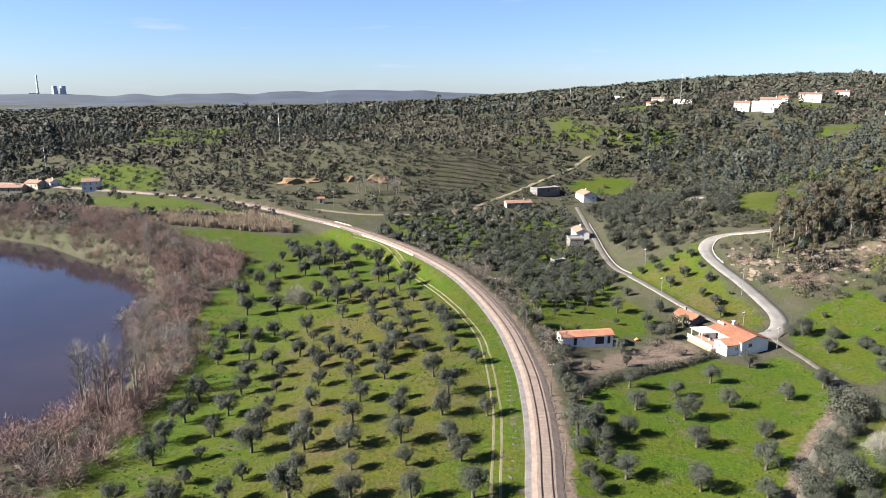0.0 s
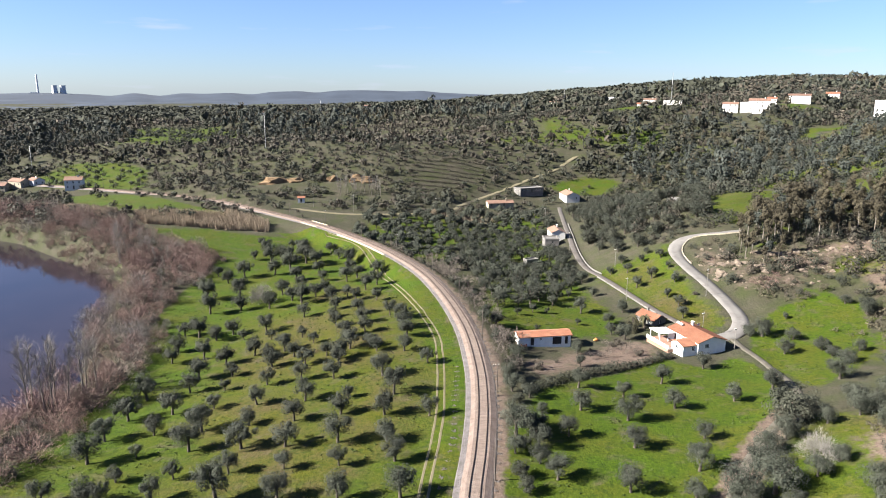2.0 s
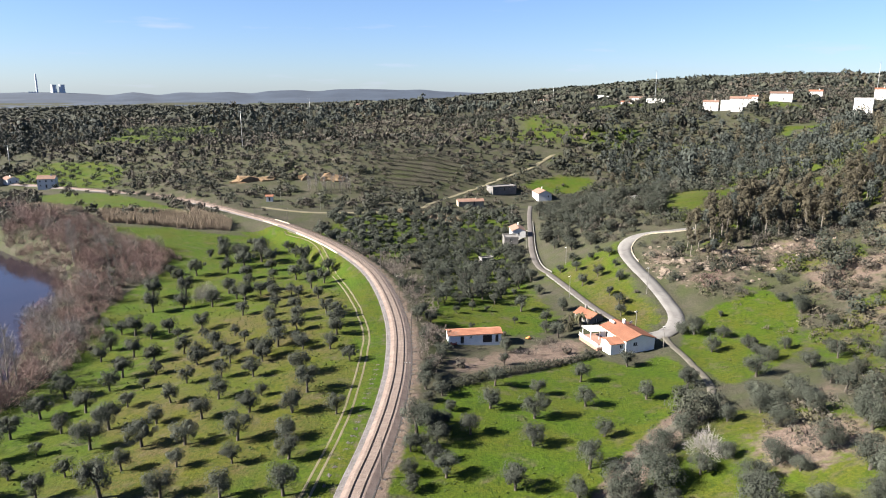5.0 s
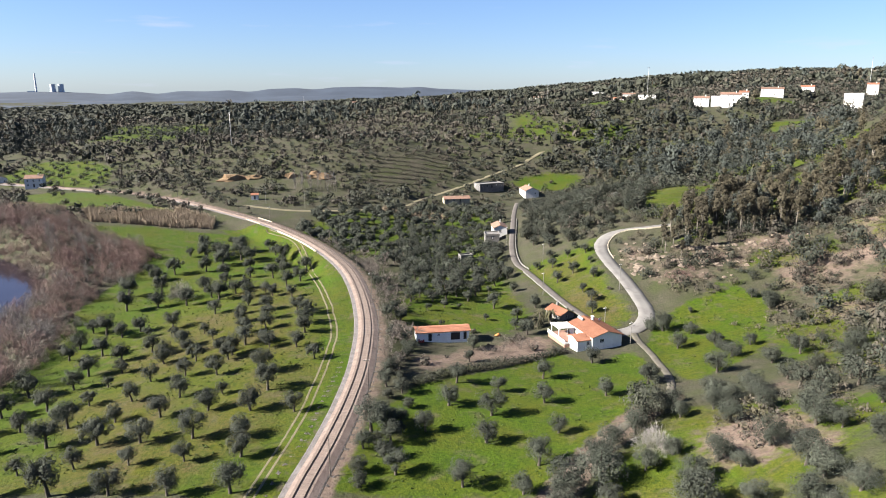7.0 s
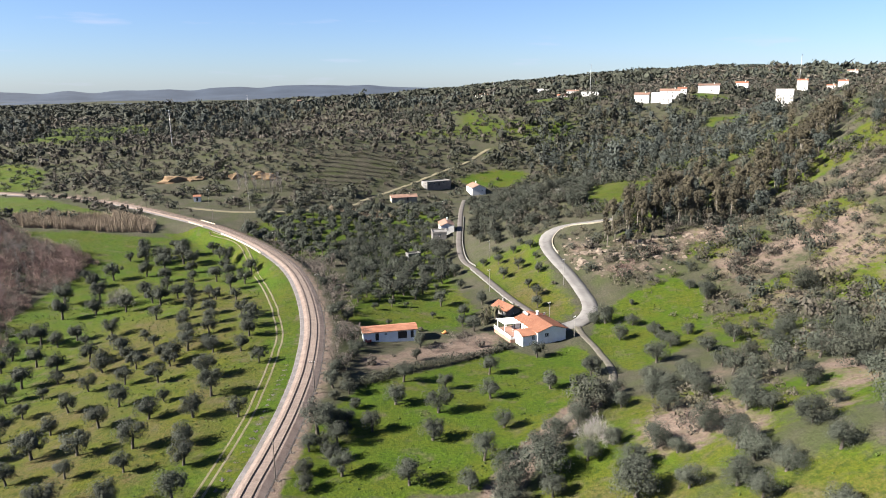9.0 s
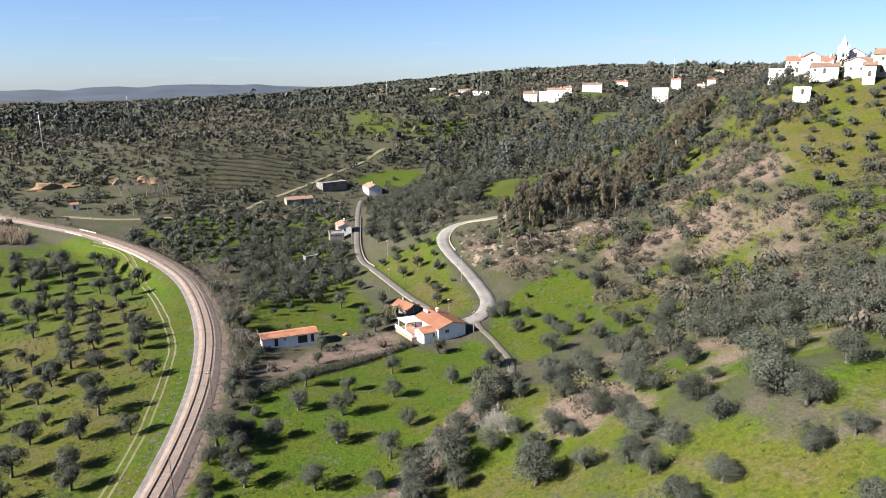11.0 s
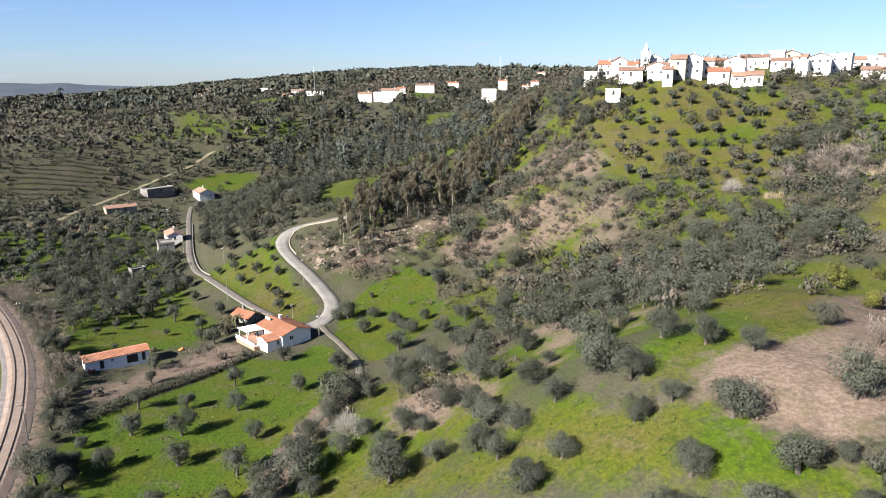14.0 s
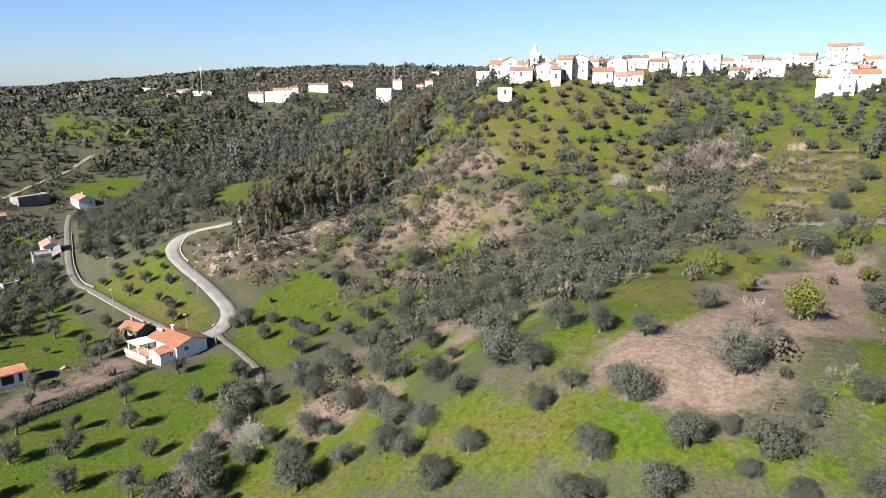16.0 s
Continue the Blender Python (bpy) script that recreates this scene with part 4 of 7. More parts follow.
tree_kind("olive", "olive_tree", 8, lambda rng: olive_shape(rng, 6000, 0.092), BARK, OLIVE_LEAF, "grey-green olive tree with a gnarled short trunk", "tree", "rounded silvery olive crown")
tree_kind("slope_olive", "olive_tree", 7, lambda rng: olive_shape(rng, 7600, 0.085, 0.1), BARK, OLIVE_LEAF, "full grey-green olive tree on a terraced slope", "tree", "dense silvery olive crown")
tree_kind("far_olive", "olive_tree", 5, far_olive_shape, BARK, OLIVE_LEAF, "grey-green olive tree on the valley floor", "tree", "rounded silvery olive crown")
tree_kind("oak", "evergreen_oak", 3, oak_shape, BARK, DARK_LEAF, "broad dark evergreen oak with a dense low crown", "tree", "dense dark green crown")
tree_kind("citrus", "citrus_tree", 3, lambda rng: olive_shape(rng, 3200, 0.14, 0.08), BARK, CITRUS_LEAF, "rounded yellow-green citrus tree on bare earth", "tree", "glossy yellow-green crown")
tree_kind("pine", "pine_tree", 4, pine_shape, BARK, PINE_LEAF, "tall dark pine tree on the hillside", "tree", "dark needle crown")
tree_kind("gum", "eucalyptus_tree", 4, gum_shape, PALE_BARK, GUM_LEAF, "tall eucalyptus with thin trunk and brownish foliage", "tree", "loose brown-green crown")
tree_kind("shrub", "shrub", 4, shrub_shape, BARK, SHRUB_LEAF, "low rounded grey-green shrub on dry slope", "shrub", "twiggy grey-green foliage")
tree_rng = np.random.default_rng(5)
PLANTED = []


def plant(kind, x, y, scale=1.0, group="", squash=1.0, label=""):
    name, made, text, category, crown_text = TREE_KINDS[kind]
    trunk, crown = made[int(tree_rng.integers(len(made)))]
    s = scale
    m = Matrix.Translation((x, y, ground_at(x, y) - 0.03)) @ Matrix.Rotation(tree_rng.uniform(0, 6.283), 4, "Z") @ Matrix.Diagonal((s, s, s * squash, 1))
    t = thing(name, m, label or text, category, group)
    child("trunk", trunk, t)
    child("crown", crown, t, crown_text)
    PLANTED.append((x, y))
    return t


for x, y, w in ORCHARD_A + ORCHARD_B + ORCHARD_C + ORCHARD_D + ORCHARD_E:
    plant("olive", x, y, w / 3.75 * tree_rng.uniform(0.94, 1.08), "olive trees of the riverside orchard", tree_rng.uniform(0.9, 1.1), "grey-green olive tree in mown orchard grass")
for x, y, w in FIELD_A:
    plant("olive", x, y, w / 3.9, "olive trees of the green field", tree_rng.uniform(0.85, 1.0), "grey-green olive tree in bright green grass")
for x, y, w in GROVE_A + GROVE_B:
    plant("olive" if y < 230 else "far_olive", x, y, w / 4.5, "olive trees behind the shed")
for x, y, w in SLOPE_A + SLOPE_B + SLOPE_C + HILLSIDE_A + HILLSIDE_B:
    plant("slope_olive", x, y, w / 3.85, "olive trees on the slope", tree_rng.uniform(0.85, 1.0), "full grey-green olive tree on a terraced slope")
for x, y, w in CITRUS_A:
    plant("citrus", x, y, w / 4.5, "citrus trees")
for x, y, w in DARK_A:
    plant("oak", x, y, w / 7.0)


# ---- buildings ----
def facade(bm, start, along, width, tall, holes, inward, below=3.0, thick=0.2):
    """One wall face with openings cut through it and reveals behind them. holes: (x0, z0, x1, z1)."""
    start, along, inward, up = Vector(start), Vector(along), Vector(inward), Vector((0, 0, 1))
    xs = sorted({0.0, width, *[v for h in holes for v in (h[0], h[2])]})
    zs = sorted({-below, tall, *[v for h in holes for v in (h[1], h[3])]})

    def spot(x, z, deep=0.0):
        return bm.verts.new(start + along * x + up * z + inward * deep)

    for x0, x1 in zip(xs[:-1], xs[1:]):
        for z0, z1 in zip(zs[:-1], zs[1:]):
            if any(h[0] <= x0 and x1 <= h[2] and h[1] <= z0 and z1 <= h[3] for h in holes):
                continue
            bm.faces.new([spot(x0, z0), spot(x1, z0), spot(x1, z1), spot(x0, z1)])
            bm.faces.new([spot(x0, z1, thick), spot(x1, z1, thick), spot(x1, z0, thick), spot(x0, z0, thick)])
    for x0, z0, x1, z1 in holes:
        for (ax, az), (bx, bz) in (((x0, z0), (x0, z1)), ((x0, z1), (x1, z1)), ((x1, z1), (x1, z0)), ((x1, z0), (x0, z0))):
            bm.faces.new([spot(ax, az), spot(bx, bz), spot(bx, bz, thick), spot(ax, az, thick)])


def gable_roof(w, d, eave, rise, over=0.35, thick=0.14, wave=0.0):
    """A pitched roof with its ridge along x; wave: depth of the rows of tiles."""
    n = int((w + 2 * over) / (0.125 if wave else w)) + 1
    xs = np.linspace(-w / 2 - over, w / 2 + over, n + 1)
    off = wave * np.abs(((np.arange(n + 1)) % 2)) if wave else np.zeros(n + 1)
    slope = rise / (d / 2)
    bm = bmesh.new()
    for s in (-1, 1):
        low, high = (s * (d / 2 + over), eave - over * slope), (0.0, eave + rise)
        rows = []
        for lift in (thick, 0.0):
            for y, z in (low, high):
                rows.append([bm.verts.new((x, y, z + lift + (o if lift else 0))) for x, o in zip(xs, off)])
        for a, b in ((0, 1), (2, 3), (0, 2)):
            for i in range(n):
                f = [rows[a][i], rows[a][i + 1], rows[b][i + 1], rows[b][i]]
                bm.faces.new(f if (s < 0) == (a == 0 and b == 1) else f[::-1])
        for i in (0, n):
            bm.faces.new([rows[0][i], rows[1][i], rows[3][i], rows[2][i]])
    return bm


opening_rng = random.Random(12)


def wall_openings(width, storeys, floor_h, every, door=False, size=(0.85, 1.05)):
    count = max(1, int(width / every))
    holes = []
    for s in range(storeys):
        for k in range(count):
            x = width * (k + 0.5) / count
            z = s * floor_h + 1.0
            if door and s == 0 and k == count // 2:
                holes.append((x - 0.5, 0.05, x + 0.5, 2.1))
            elif opening_rng.random() < 0.72:
                holes.append((x - size[0] / 2, z, x + size[0] / 2, z + size[1]))
    return holes


def house(name, x, y, turn, w, d, storeys, label, roof="gable", wall_mat=None, roof_mat=None, rise=None, group="", openings=None, chimney=True, wave=0.0, floor_h=2.8, z=None, every=3.2):
    """A house on the ground at x, y: walls with openings, recessed windows and doors, roof, chimney. turn: degrees."""
    wall_mat, roof_mat = wall_mat or WHITEWASH, roof_mat or TILE
    c, s = math.cos(radians(turn)), math.sin(radians(turn))
    if z is None:
        z = max(ground_at(x + c * a * w / 2 - s * b * d / 2, y + s * a * w / 2 + c * b * d / 2) for a in (-1, 0, 1) for b in (-1, 0, 1)) + 0.05
    t = thing(name, pose(x, y, z, 0, 0, turn), label, "house", group)
    tall = storeys * floor_h
    rise = rise if rise is not None else d * 0.19
    sides = (((-w / 2, -d / 2, 0), (1, 0, 0), w, (0, 1, 0)), ((w / 2, -d / 2, 0), (0, 1, 0), d, (-1, 0, 0)), ((w / 2, d / 2, 0), (-1, 0, 0), w, (0, -1, 0)), ((-w / 2, d / 2, 0), (0, -1, 0), d, (1, 0, 0)))
    for k, (start, along, width, inward) in enumerate(sides):
        holes = openings[k] if openings else wall_openings(width, storeys, floor_h, every, door=(k == 0))
        bm = bmesh.new()
        facade(bm, start, along, width, tall, holes, inward)
        if roof == "gable" and k in (1, 3):
            a, b = Vector(start) + Vector((0, 0, tall)), Vector(start) + Vector(along) * width + Vector((0, 0, tall))
            tip = (a + b) / 2 + Vector((0, 0, rise))
            bm.faces.new([bm.verts.new(v) for v in (a, b, tip)])
        part("wall", bm, wall_mat, t)
        for x0, z0, x1, z1 in holes:
            is_door = z0 < 0.5
            p, q, i = Vector(start), Vector(along), Vector(inward)
            bm = bmesh.new()
            corners = [p + q * u + i * dep + Vector((0, 0, v)) for dep in (0.1, 0.16) for u, v in ((x0, z0), (x1, z0), (x1, z1), (x0, z1))]
            vs = [bm.verts.new(v) for v in corners]
            for f in ((0, 1, 2, 3), (7, 6, 5, 4), (0, 4, 5, 1), (1, 5, 6, 2), (2, 6, 7, 3), (3, 7, 4, 0)):
                bm.faces.new([vs[n] for n in f])
            pane = part("door" if is_door else "window", bm, DOOR_PAINT if is_door else GLASS, t)
            if not group and not is_door:
                def bar(ux, uz, vx, vz, front, back):
                    fb = bmesh.new()
                    vs = [fb.verts.new(p + q * u + i * dep + Vector((0, 0, v))) for dep in (front, back) for u, v in ((ux, uz), (vx, uz), (vx, vz), (ux, vz))]
                    for f in ((0, 1, 2, 3), (7, 6, 5, 4), (0, 4, 5, 1), (1, 5, 6, 2), (2, 6, 7, 3), (3, 7, 4, 0)):
                        fb.faces.new([vs[n] for n in f])
                    return fb
                mid = (x0 + x1) / 2
                part("frame", bar(mid - 0.035, z0, mid + 0.035, z1, 0.06, 0.1), LIFTED_WHITE, pane, "white window mullion")
                part("sill", bar(x0 - 0.08, z0 - 0.09, x1 + 0.08, z0 - 0.01, -0.07, 0.1), GREY_RENDER, pane, "pale stone sill")
    if roof == "gable":
        part("roof", gable_roof(w, d, tall, rise, wave=wave), roof_mat, t, "orange clay tile roof" if roof_mat is TILE else "weathered reddish tile roof")
    else:
        bm = box(-w / 2 - 0.1, -d / 2 - 0.1, tall, w / 2 + 0.1, d / 2 + 0.1, tall + 0.25)
        add_box(bm, -w / 2 - 0.1, -d / 2 - 0.1, tall + 0.25, w / 2 + 0.1, -d / 2 + 0.1, tall + 0.75)
        add_box(bm, -w / 2 - 0.1, d / 2 - 0.1, tall + 0.25, w / 2 + 0.1, d / 2 + 0.1, tall + 0.75)
        add_box(bm, -w / 2 - 0.1, -d / 2 + 0.1, tall + 0.25, -w / 2 + 0.1, d / 2 - 0.1, tall + 0.75)
        add_box(bm, w / 2 - 0.1, -d / 2 + 0.1, tall + 0.25, w / 2 + 0.1, d / 2 - 0.1, tall + 0.75)
        part("roof", bm, wall_mat if roof == "flat" else GREY_RENDER, t, "flat roof with a low parapet")
    if chimney and roof == "gable":
        bm = box(w * 0.22, -0.1 - d * 0.12, tall + rise * 0.4, w * 0.22 + 0.6, 0.4 - d * 0.12, tall + rise + 0.9)
        add_box(bm, w * 0.22 - 0.08, -0.18 - d * 0.12, tall + rise + 0.9, w * 0.22 + 0.68, 0.48 - d * 0.12, tall + rise + 1.0)
        part("chimney", bm, wall_mat, t)
    return t


# the long white shed in the garden plot
shed = house("shed", 34.8, 167.4, 9, 13.6, 4.4, 1, "long whitewashed shed with an orange tile roof", rise=0.62, floor_h=2.4, wave=0.06, chimney=False, z=-3.35, wall_mat=LIFTED_WHITE,
             openings=([(3.0, 0.05, 3.9, 2.05), (5.4, 1.5, 5.9, 1.9), (8.8, 0.05, 11.2, 2.05), (12.1, 0.05, 12.9, 2.05)], [(2.0, 1.2, 2.8, 2.0)], [(4, 1.2, 5, 2.0)], [(2.0, 1.2, 2.8, 2.0)]))
# the house at the road junction: ridge from the gable towards the hill
villa = house("house", 74.1, 166.2, 108, 12.0, 8.2, 1, "white single-storey house with orange tile roof and solar heater", rise=1.25, floor_h=2.6, wave=0.06, z=-2.95, wall_mat=LIFTED_WHITE,
              openings=([(2.0, 1.0, 3.2, 2.1), (8.5, 1.0, 9.7, 2.1)], [(2.6, 1.0, 3.6, 2.0)], [(2.5, 0.05, 3.5, 2.1), (6, 0.9, 7.4, 2.1), (9.5, 0.9, 10.5, 2.1)], [(2.1, 1.2, 3.2, 2.0)]))
annex = house("annex", 69.6, 161.6, 18, 4.4, 4.6, 1, "low white annex with an orange tile roof", rise=0.75, floor_h=2.3, wave=0.06, chimney=False, z=-3.35, wall_mat=LIFTED_WHITE,
              openings=([(2.6, 1.0, 3.4, 1.9)], [], [(1.5, 0.05, 2.4, 2.0)], [(1.6, 1.0, 2.6, 1.8)]))
terrace = thing("terrace", pose(66.8, 167.2, -3.1, 0, 0, 18), "paved red terrace with white balustrade and pergola roof", "terrace")
part("floor", box(-2.7, -4.6, -1.2, 3.0, 4.6, 0.05), surface("terracotta_paving", (0.15, 0.085, 0.062), (0.21, 0.125, 0.095), 0.6, 6, 0.8, 0.2), terrace, "reddish paved terrace floor")
part("balustrade", box(-2.8, -4.7, 0.0, -2.6, 4.7, 0.5), WHITEWASH, terrace)
part("balustrade", box(-2.6, -4.75, 0.0, 0.6, -4.55, 0.5), WHITEWASH, terrace)
for k in range(9):
    part("baluster", box(-2.78, -4.5 + k * 1.08, 0.5, -2.62, -4.3 + k * 1.08, 0.8), WHITEWASH, terrace)
part("handrail", box(-2.84, -4.75, 0.8, -2.56, 4.75, 0.9), WHITEWASH, terrace)
for px, py in ((-1.9, 0.2), (-1.9, 4.2), (0.6, 0.2), (0.6, 4.2)):
    part("post", box(px - 0.09, py - 0.09, 0.05, px + 0.09, py + 0.09, 2.2), WHITEWASH, terrace)
bm = box(-2.3, -0.3, 2.2, 3.0, 4.6, 2.3)
bmesh.ops.rotate(bm, verts=bm.verts, cent=(3, 0, 2.3), matrix=Matrix.Rotation(0.06, 3, "Y"))
part("pergola_roof", bm, WHITEWASH, terrace, "white sheet pergola roof")
heater = thing("solar_heater", pose(72.0, 170.4, 0.32, 0, 0, 108), "dark solar collector with white water tank", "solar heater")
bm = box(-1.0, -1.3, -0.05, 1.0, 0.8, 0.05)
bmesh.ops.rotate(bm, verts=bm.verts, cent=(0, 0, 0), matrix=Matrix.Rotation(0.45, 3, "X"))
part("collector", bm, GLASS, heater, "dark blue-black collector panel")
tank_v, tank_f = tube_arrays([(-1.1, 1.0, 0.75), (-1.05, 1.0, 0.75), (1.05, 1.0, 0.75), (1.1, 1.0, 0.75)], [0.05, 0.3, 0.3, 0.05], 10)
child("tank", mesh_arrays("tank", tank_v, tank_f, WHITEWASH, True), heater, "white water tank")
part("stand", box(-0.9, 0.5, -0.45, 0.9, 0.95, 0.5), GREY_METAL, heater)
house("house", 68.3, 185.6, 118, 6.8, 4.6, 1, "old house with an orange tile roof beside the lane", rise=1.2, floor_h=2.3, wave=0.06, wall_mat=GREY_RENDER, z=-4.6)
# lane houses
house("barn", 59.5, 300, 92, 10.0, 6.0, 1, "small white lane house with pale tile roof", roof_mat=OLD_TILE, rise=1.3)
house("outbuilding", 55.5, 290, 92, 7.0, 6.0, 1, "grey flat-roofed outbuilding beside the lane", roof="grey", wall_mat=GREY_RENDER, floor_h=2.4)
house("hut", 43.5, 262, 20, 5.0, 3.0, 1, "small grey hut among olive trees", roof="grey", wall_mat=GREY_RENDER, floor_h=2.0, chimney=False)
house("farmhouse", 87.0, 421, 100, 13.0, 8.5, 1, "white farmhouse with weathered tile roof", roof_mat=OLD_TILE, rise=1.9, floor_h=3.2)
house("workshop", 62.5, 429, 26, 17.0, 8.0, 1, "long flat-roofed grey workshop", roof="flat", wall_mat=GREY_RENDER, floor_h=2.2)
house("barn", 41.4, 392, 12, 15.0, 6.0, 1, "low barn with a brown tile roof", roof_mat=OLD_TILE, wall_mat=CREAM, rise=1.2, floor_h=2.3)
# beside the railway
house("house", -222, 425, 16, 10.0, 7.5, 2, "white two-storey house with reddish tile roof by the railway", roof_mat=OLD_TILE, rise=1.8)
for hx, hy, hw, hturn in ((-276, 430, 16, 6), (-264, 437, 11, -20), (-255, 440, 7, -30)):
    house("house", hx, hy, hturn, hw, 7.5, 1, "low rendered house with a red tile roof by the river", roof_mat=OLD_TILE, wall_mat=CREAM if hw > 9 else WHITEWASH, rise=1.6, group="riverside houses", floor_h=3.2)
house("hut", -69.0, 370.0, 10, 3.6, 3.0, 1, "tiny white crossing keeper's hut with red roof", rise=0.7, chimney=False, floor_h=2.6)

# bridge over the farm track, with its parapets
bridge = thing("bridge", pose(-51.2, 311.6, 0, 0, 0, 131), "small concrete rail bridge with pale parapets", "bridge")
part("deck", box(-6.0, -2.9, -0.85, 6.0, 2.9, -0.62), GREY_RENDER, bridge)
for s in (-1, 1):
    part("parapet", box(-7.0, s * 3.0 - 0.12, -0.9, 7.0, s * 3.0 + 0.12, -0.25), CREAM, bridge, "pale concrete parapet")
part("abutment", box(-6.6, -2.9, -4.5, -3.0, 2.9, -0.85), GREY_RENDER, bridge)
part("abutment", box(3.0, -2.9, -4.5, 6.6, 2.9, -0.85), GREY_RENDER, bridge)
picked = (RAIL_LINE[:, 1] > 252) & (RAIL_LINE[:, 1] < 292)
wall = new("trim", mesh_arrays("trim", *strip_arrays(RAIL_LINE[picked], [(-3.75, -2.2), (-3.75, -0.25), (-3.35, -0.25), (-3.35, -2.2)], 0.0), CREAM))
tagged(wall, "low pale concrete wall edging the railway bank", "wall", kind="structure")

# walls beside the roads
way, level, wide = ROADS["upper"]
kerb = new("kerb", mesh_arrays("kerb", *strip_arrays(way[20:], [(wide / 2 + 0.1, -0.4), (wide / 2 + 0.1, 0.3), (wide / 2 + 0.36, 0.3), (wide / 2 + 0.36, -0.6)], level[20:]), CREAM))
tagged(kerb, "low pale stone wall along the road's outer edge", "wall", kind="structure")
way, level, wide = ROADS["lane"]
lane_wall = new("lane_wall", mesh_arrays("lane_wall", *strip_arrays(way[24:62], [(wide / 2 + 0.3, -0.4), (wide / 2 + 0.3, 0.5), (wide / 2 + 0.55, 0.5), (wide / 2 + 0.55, -0.6)], level[24:62]), GREY_RENDER))
tagged(lane_wall, "low grey rendered wall along the lane", "wall", kind="structure")
lane_low = new("lane_wall", mesh_arrays("lane_wall", *strip_arrays(way[8:24], [(-wide / 2 - 0.5, -2.2), (-wide / 2 - 0.5, 0.3), (-wide / 2 - 0.2, 0.3), (-wide / 2 - 0.2, -0.6)], level[8:24]), GREY_RENDER))
tagged(lane_low, "low grey retaining wall below the lane", "wall", kind="structure")

# ---- the hilltop village ----
# x, y, turn, width, height of the walls, roof
VILLAGE_A = [
    (251, 261, -45, 6.1, 5.1, "gable"), (246, 246, 58, 6.7, 6.1, "gable"),
    (241, 232, -42, 9.5, 2.7, "gable"), (259, 253, -51, 7.2, 2.7, "gable"), (226, 225, -36, 5.4, 1.9, "flat"),     (249, 226, 56, 4.9, 4.3, "gable"), (255, 227, -44, 5.7, 2.7, "gable"), (255, 219, -54, 6.1, 6.6, "gable"),
]
VILLAGE_B = [
    (261, 218, 49, 6.0, 6.9, "gable"), (271, 219, -51, 5.8, 5.4, "gable"), (292, 232, -38, 9.1, 2.7, "gable"), (267, 209, -47, 8.2, 2.9, "gable"),
    (273, 206, 33, 4.9, 7.5, "gable"), (286, 212, 47, 5.4, 3.8, "gable"), (304, 223, -53, 11.8, 4.1, "gable"), (270, 201, -38, 6.1, 2.8, "gable"),
    (274, 197, -48, 6.1, 3.3, "gable"), (316, 221, -58, 6.5, 6.6, "flat"), (326, 222, 45, 6.0, 5.9, "gable"),
]
VILLAGE_C = [
    (305, 210, -54, 7.9, 2.9, "gable"), (297, 193, -64, 4.3, 5.5, "flat"), (305, 192, 39, 9.3, 6.3, "gable"), (316, 190, -62, 8.1, 6.5, "flat"),
    (337, 197, -49, 5.9, 3.3, "gable"), (347, 197, -58, 7.9, 4.6, "flat"), (366, 201, -68, 8.9, 5.9, "gable"), (317, 176, -54, 9.3, 2.7, "gable"),
    (333, 174, -64, 15.3, 4.0, "flat"), (409, 217, -51, 8.5, 6.6, "gable"), (396, 199, -61, 7.8, 7.7, "flat"),
]
VILLAGE_D = [
    (413, 200, -71, 10.9, 7.9, "gable"), (358, 162, 32, 8.3, 5.4, "gable"), (389, 172, -68, 7.8, 11.9, "gable"), (416, 178, -55, 9.4, 12.9, "gable"),
    (412, 170, -64, 6.1, 9.5, "flat"), (325, 136, 18, 6.9, 6.1, "gable"), (328, 133, -59, 6.9, 5.4, "gable"), (302, 128, -67, 12.2, 3.3, "flat"),
    (310, 122, -55, 8.9, 5.4, "gable"), (409, 164, -64, 8.1, 6.0, "gable"), (355, 134, -74, 6.8, 5.5, "flat"),
]
VILLAGE_E = [
    (389, 143, -61, 9.4, 7.4, "gable"), (348, 156, -65, 6.6, 2.7, "flat"), (328, 218, -64, 6.0, 4.7, "gable"), (248, 218, -41, 3.8, 4.0, "gable"),
    (244, 262, -44, 6.3, 3.0, "flat"),
]
for vx, vy, vturn, vw, vtall, vroof in VILLAGE_A + VILLAGE_B + VILLAGE_C + VILLAGE_D + VILLAGE_E:
    vs = max(1, round(vtall / 2.9))
    old = (vx * 7 + vy * 3) % 4
    house("house", vx, vy, vturn, vw, 6.0 + (vx + vy) % 3, vs, {1: "small", 2: "two-storey", 3: "three-storey", 4: "tall"}[vs] + (" white village house with reddish tile roof" if vroof == "gable" else " white village house with flat parapet roof"),
          roof=vroof, group="hilltop village houses", rise=1.3 + 0.15 * (vx % 4), every=2.6 + 0.3 * (vy % 4), floor_h=vtall / vs, roof_mat=OLD_TILE if old else TILE, wall_mat=CREAM if (vx + 2 * vy) % 11 == 0 else WHITEWASH, chimney=(vx + vy) % 3 > 0)
church = house("church", 271, 251, 47, 14.0, 7.5, 1, "white village church with tile roof", rise=2.2, floor_h=4.4, chimney=False)
tower_z = ground_at(262, 247)
tower = thing("church_tower", pose(262, 247, tower_z, 0, 0, -43), "white square church tower with a pointed spire", "tower")
bm = bmesh.new()
for k, (start, along, inward) in enumerate((((-2, -2, 0), (1, 0, 0), (0, 1, 0)), ((2, -2, 0), (0, 1, 0), (-1, 0, 0)), ((2, 2, 0), (-1, 0, 0), (0, -1, 0)), ((-2, 2, 0), (0, -1, 0), (1, 0, 0)))):
    facade(bm, start, along, 4.0, 7.6, [(1.4, 4.0, 2.6, 6.4)], inward, thick=0.5)
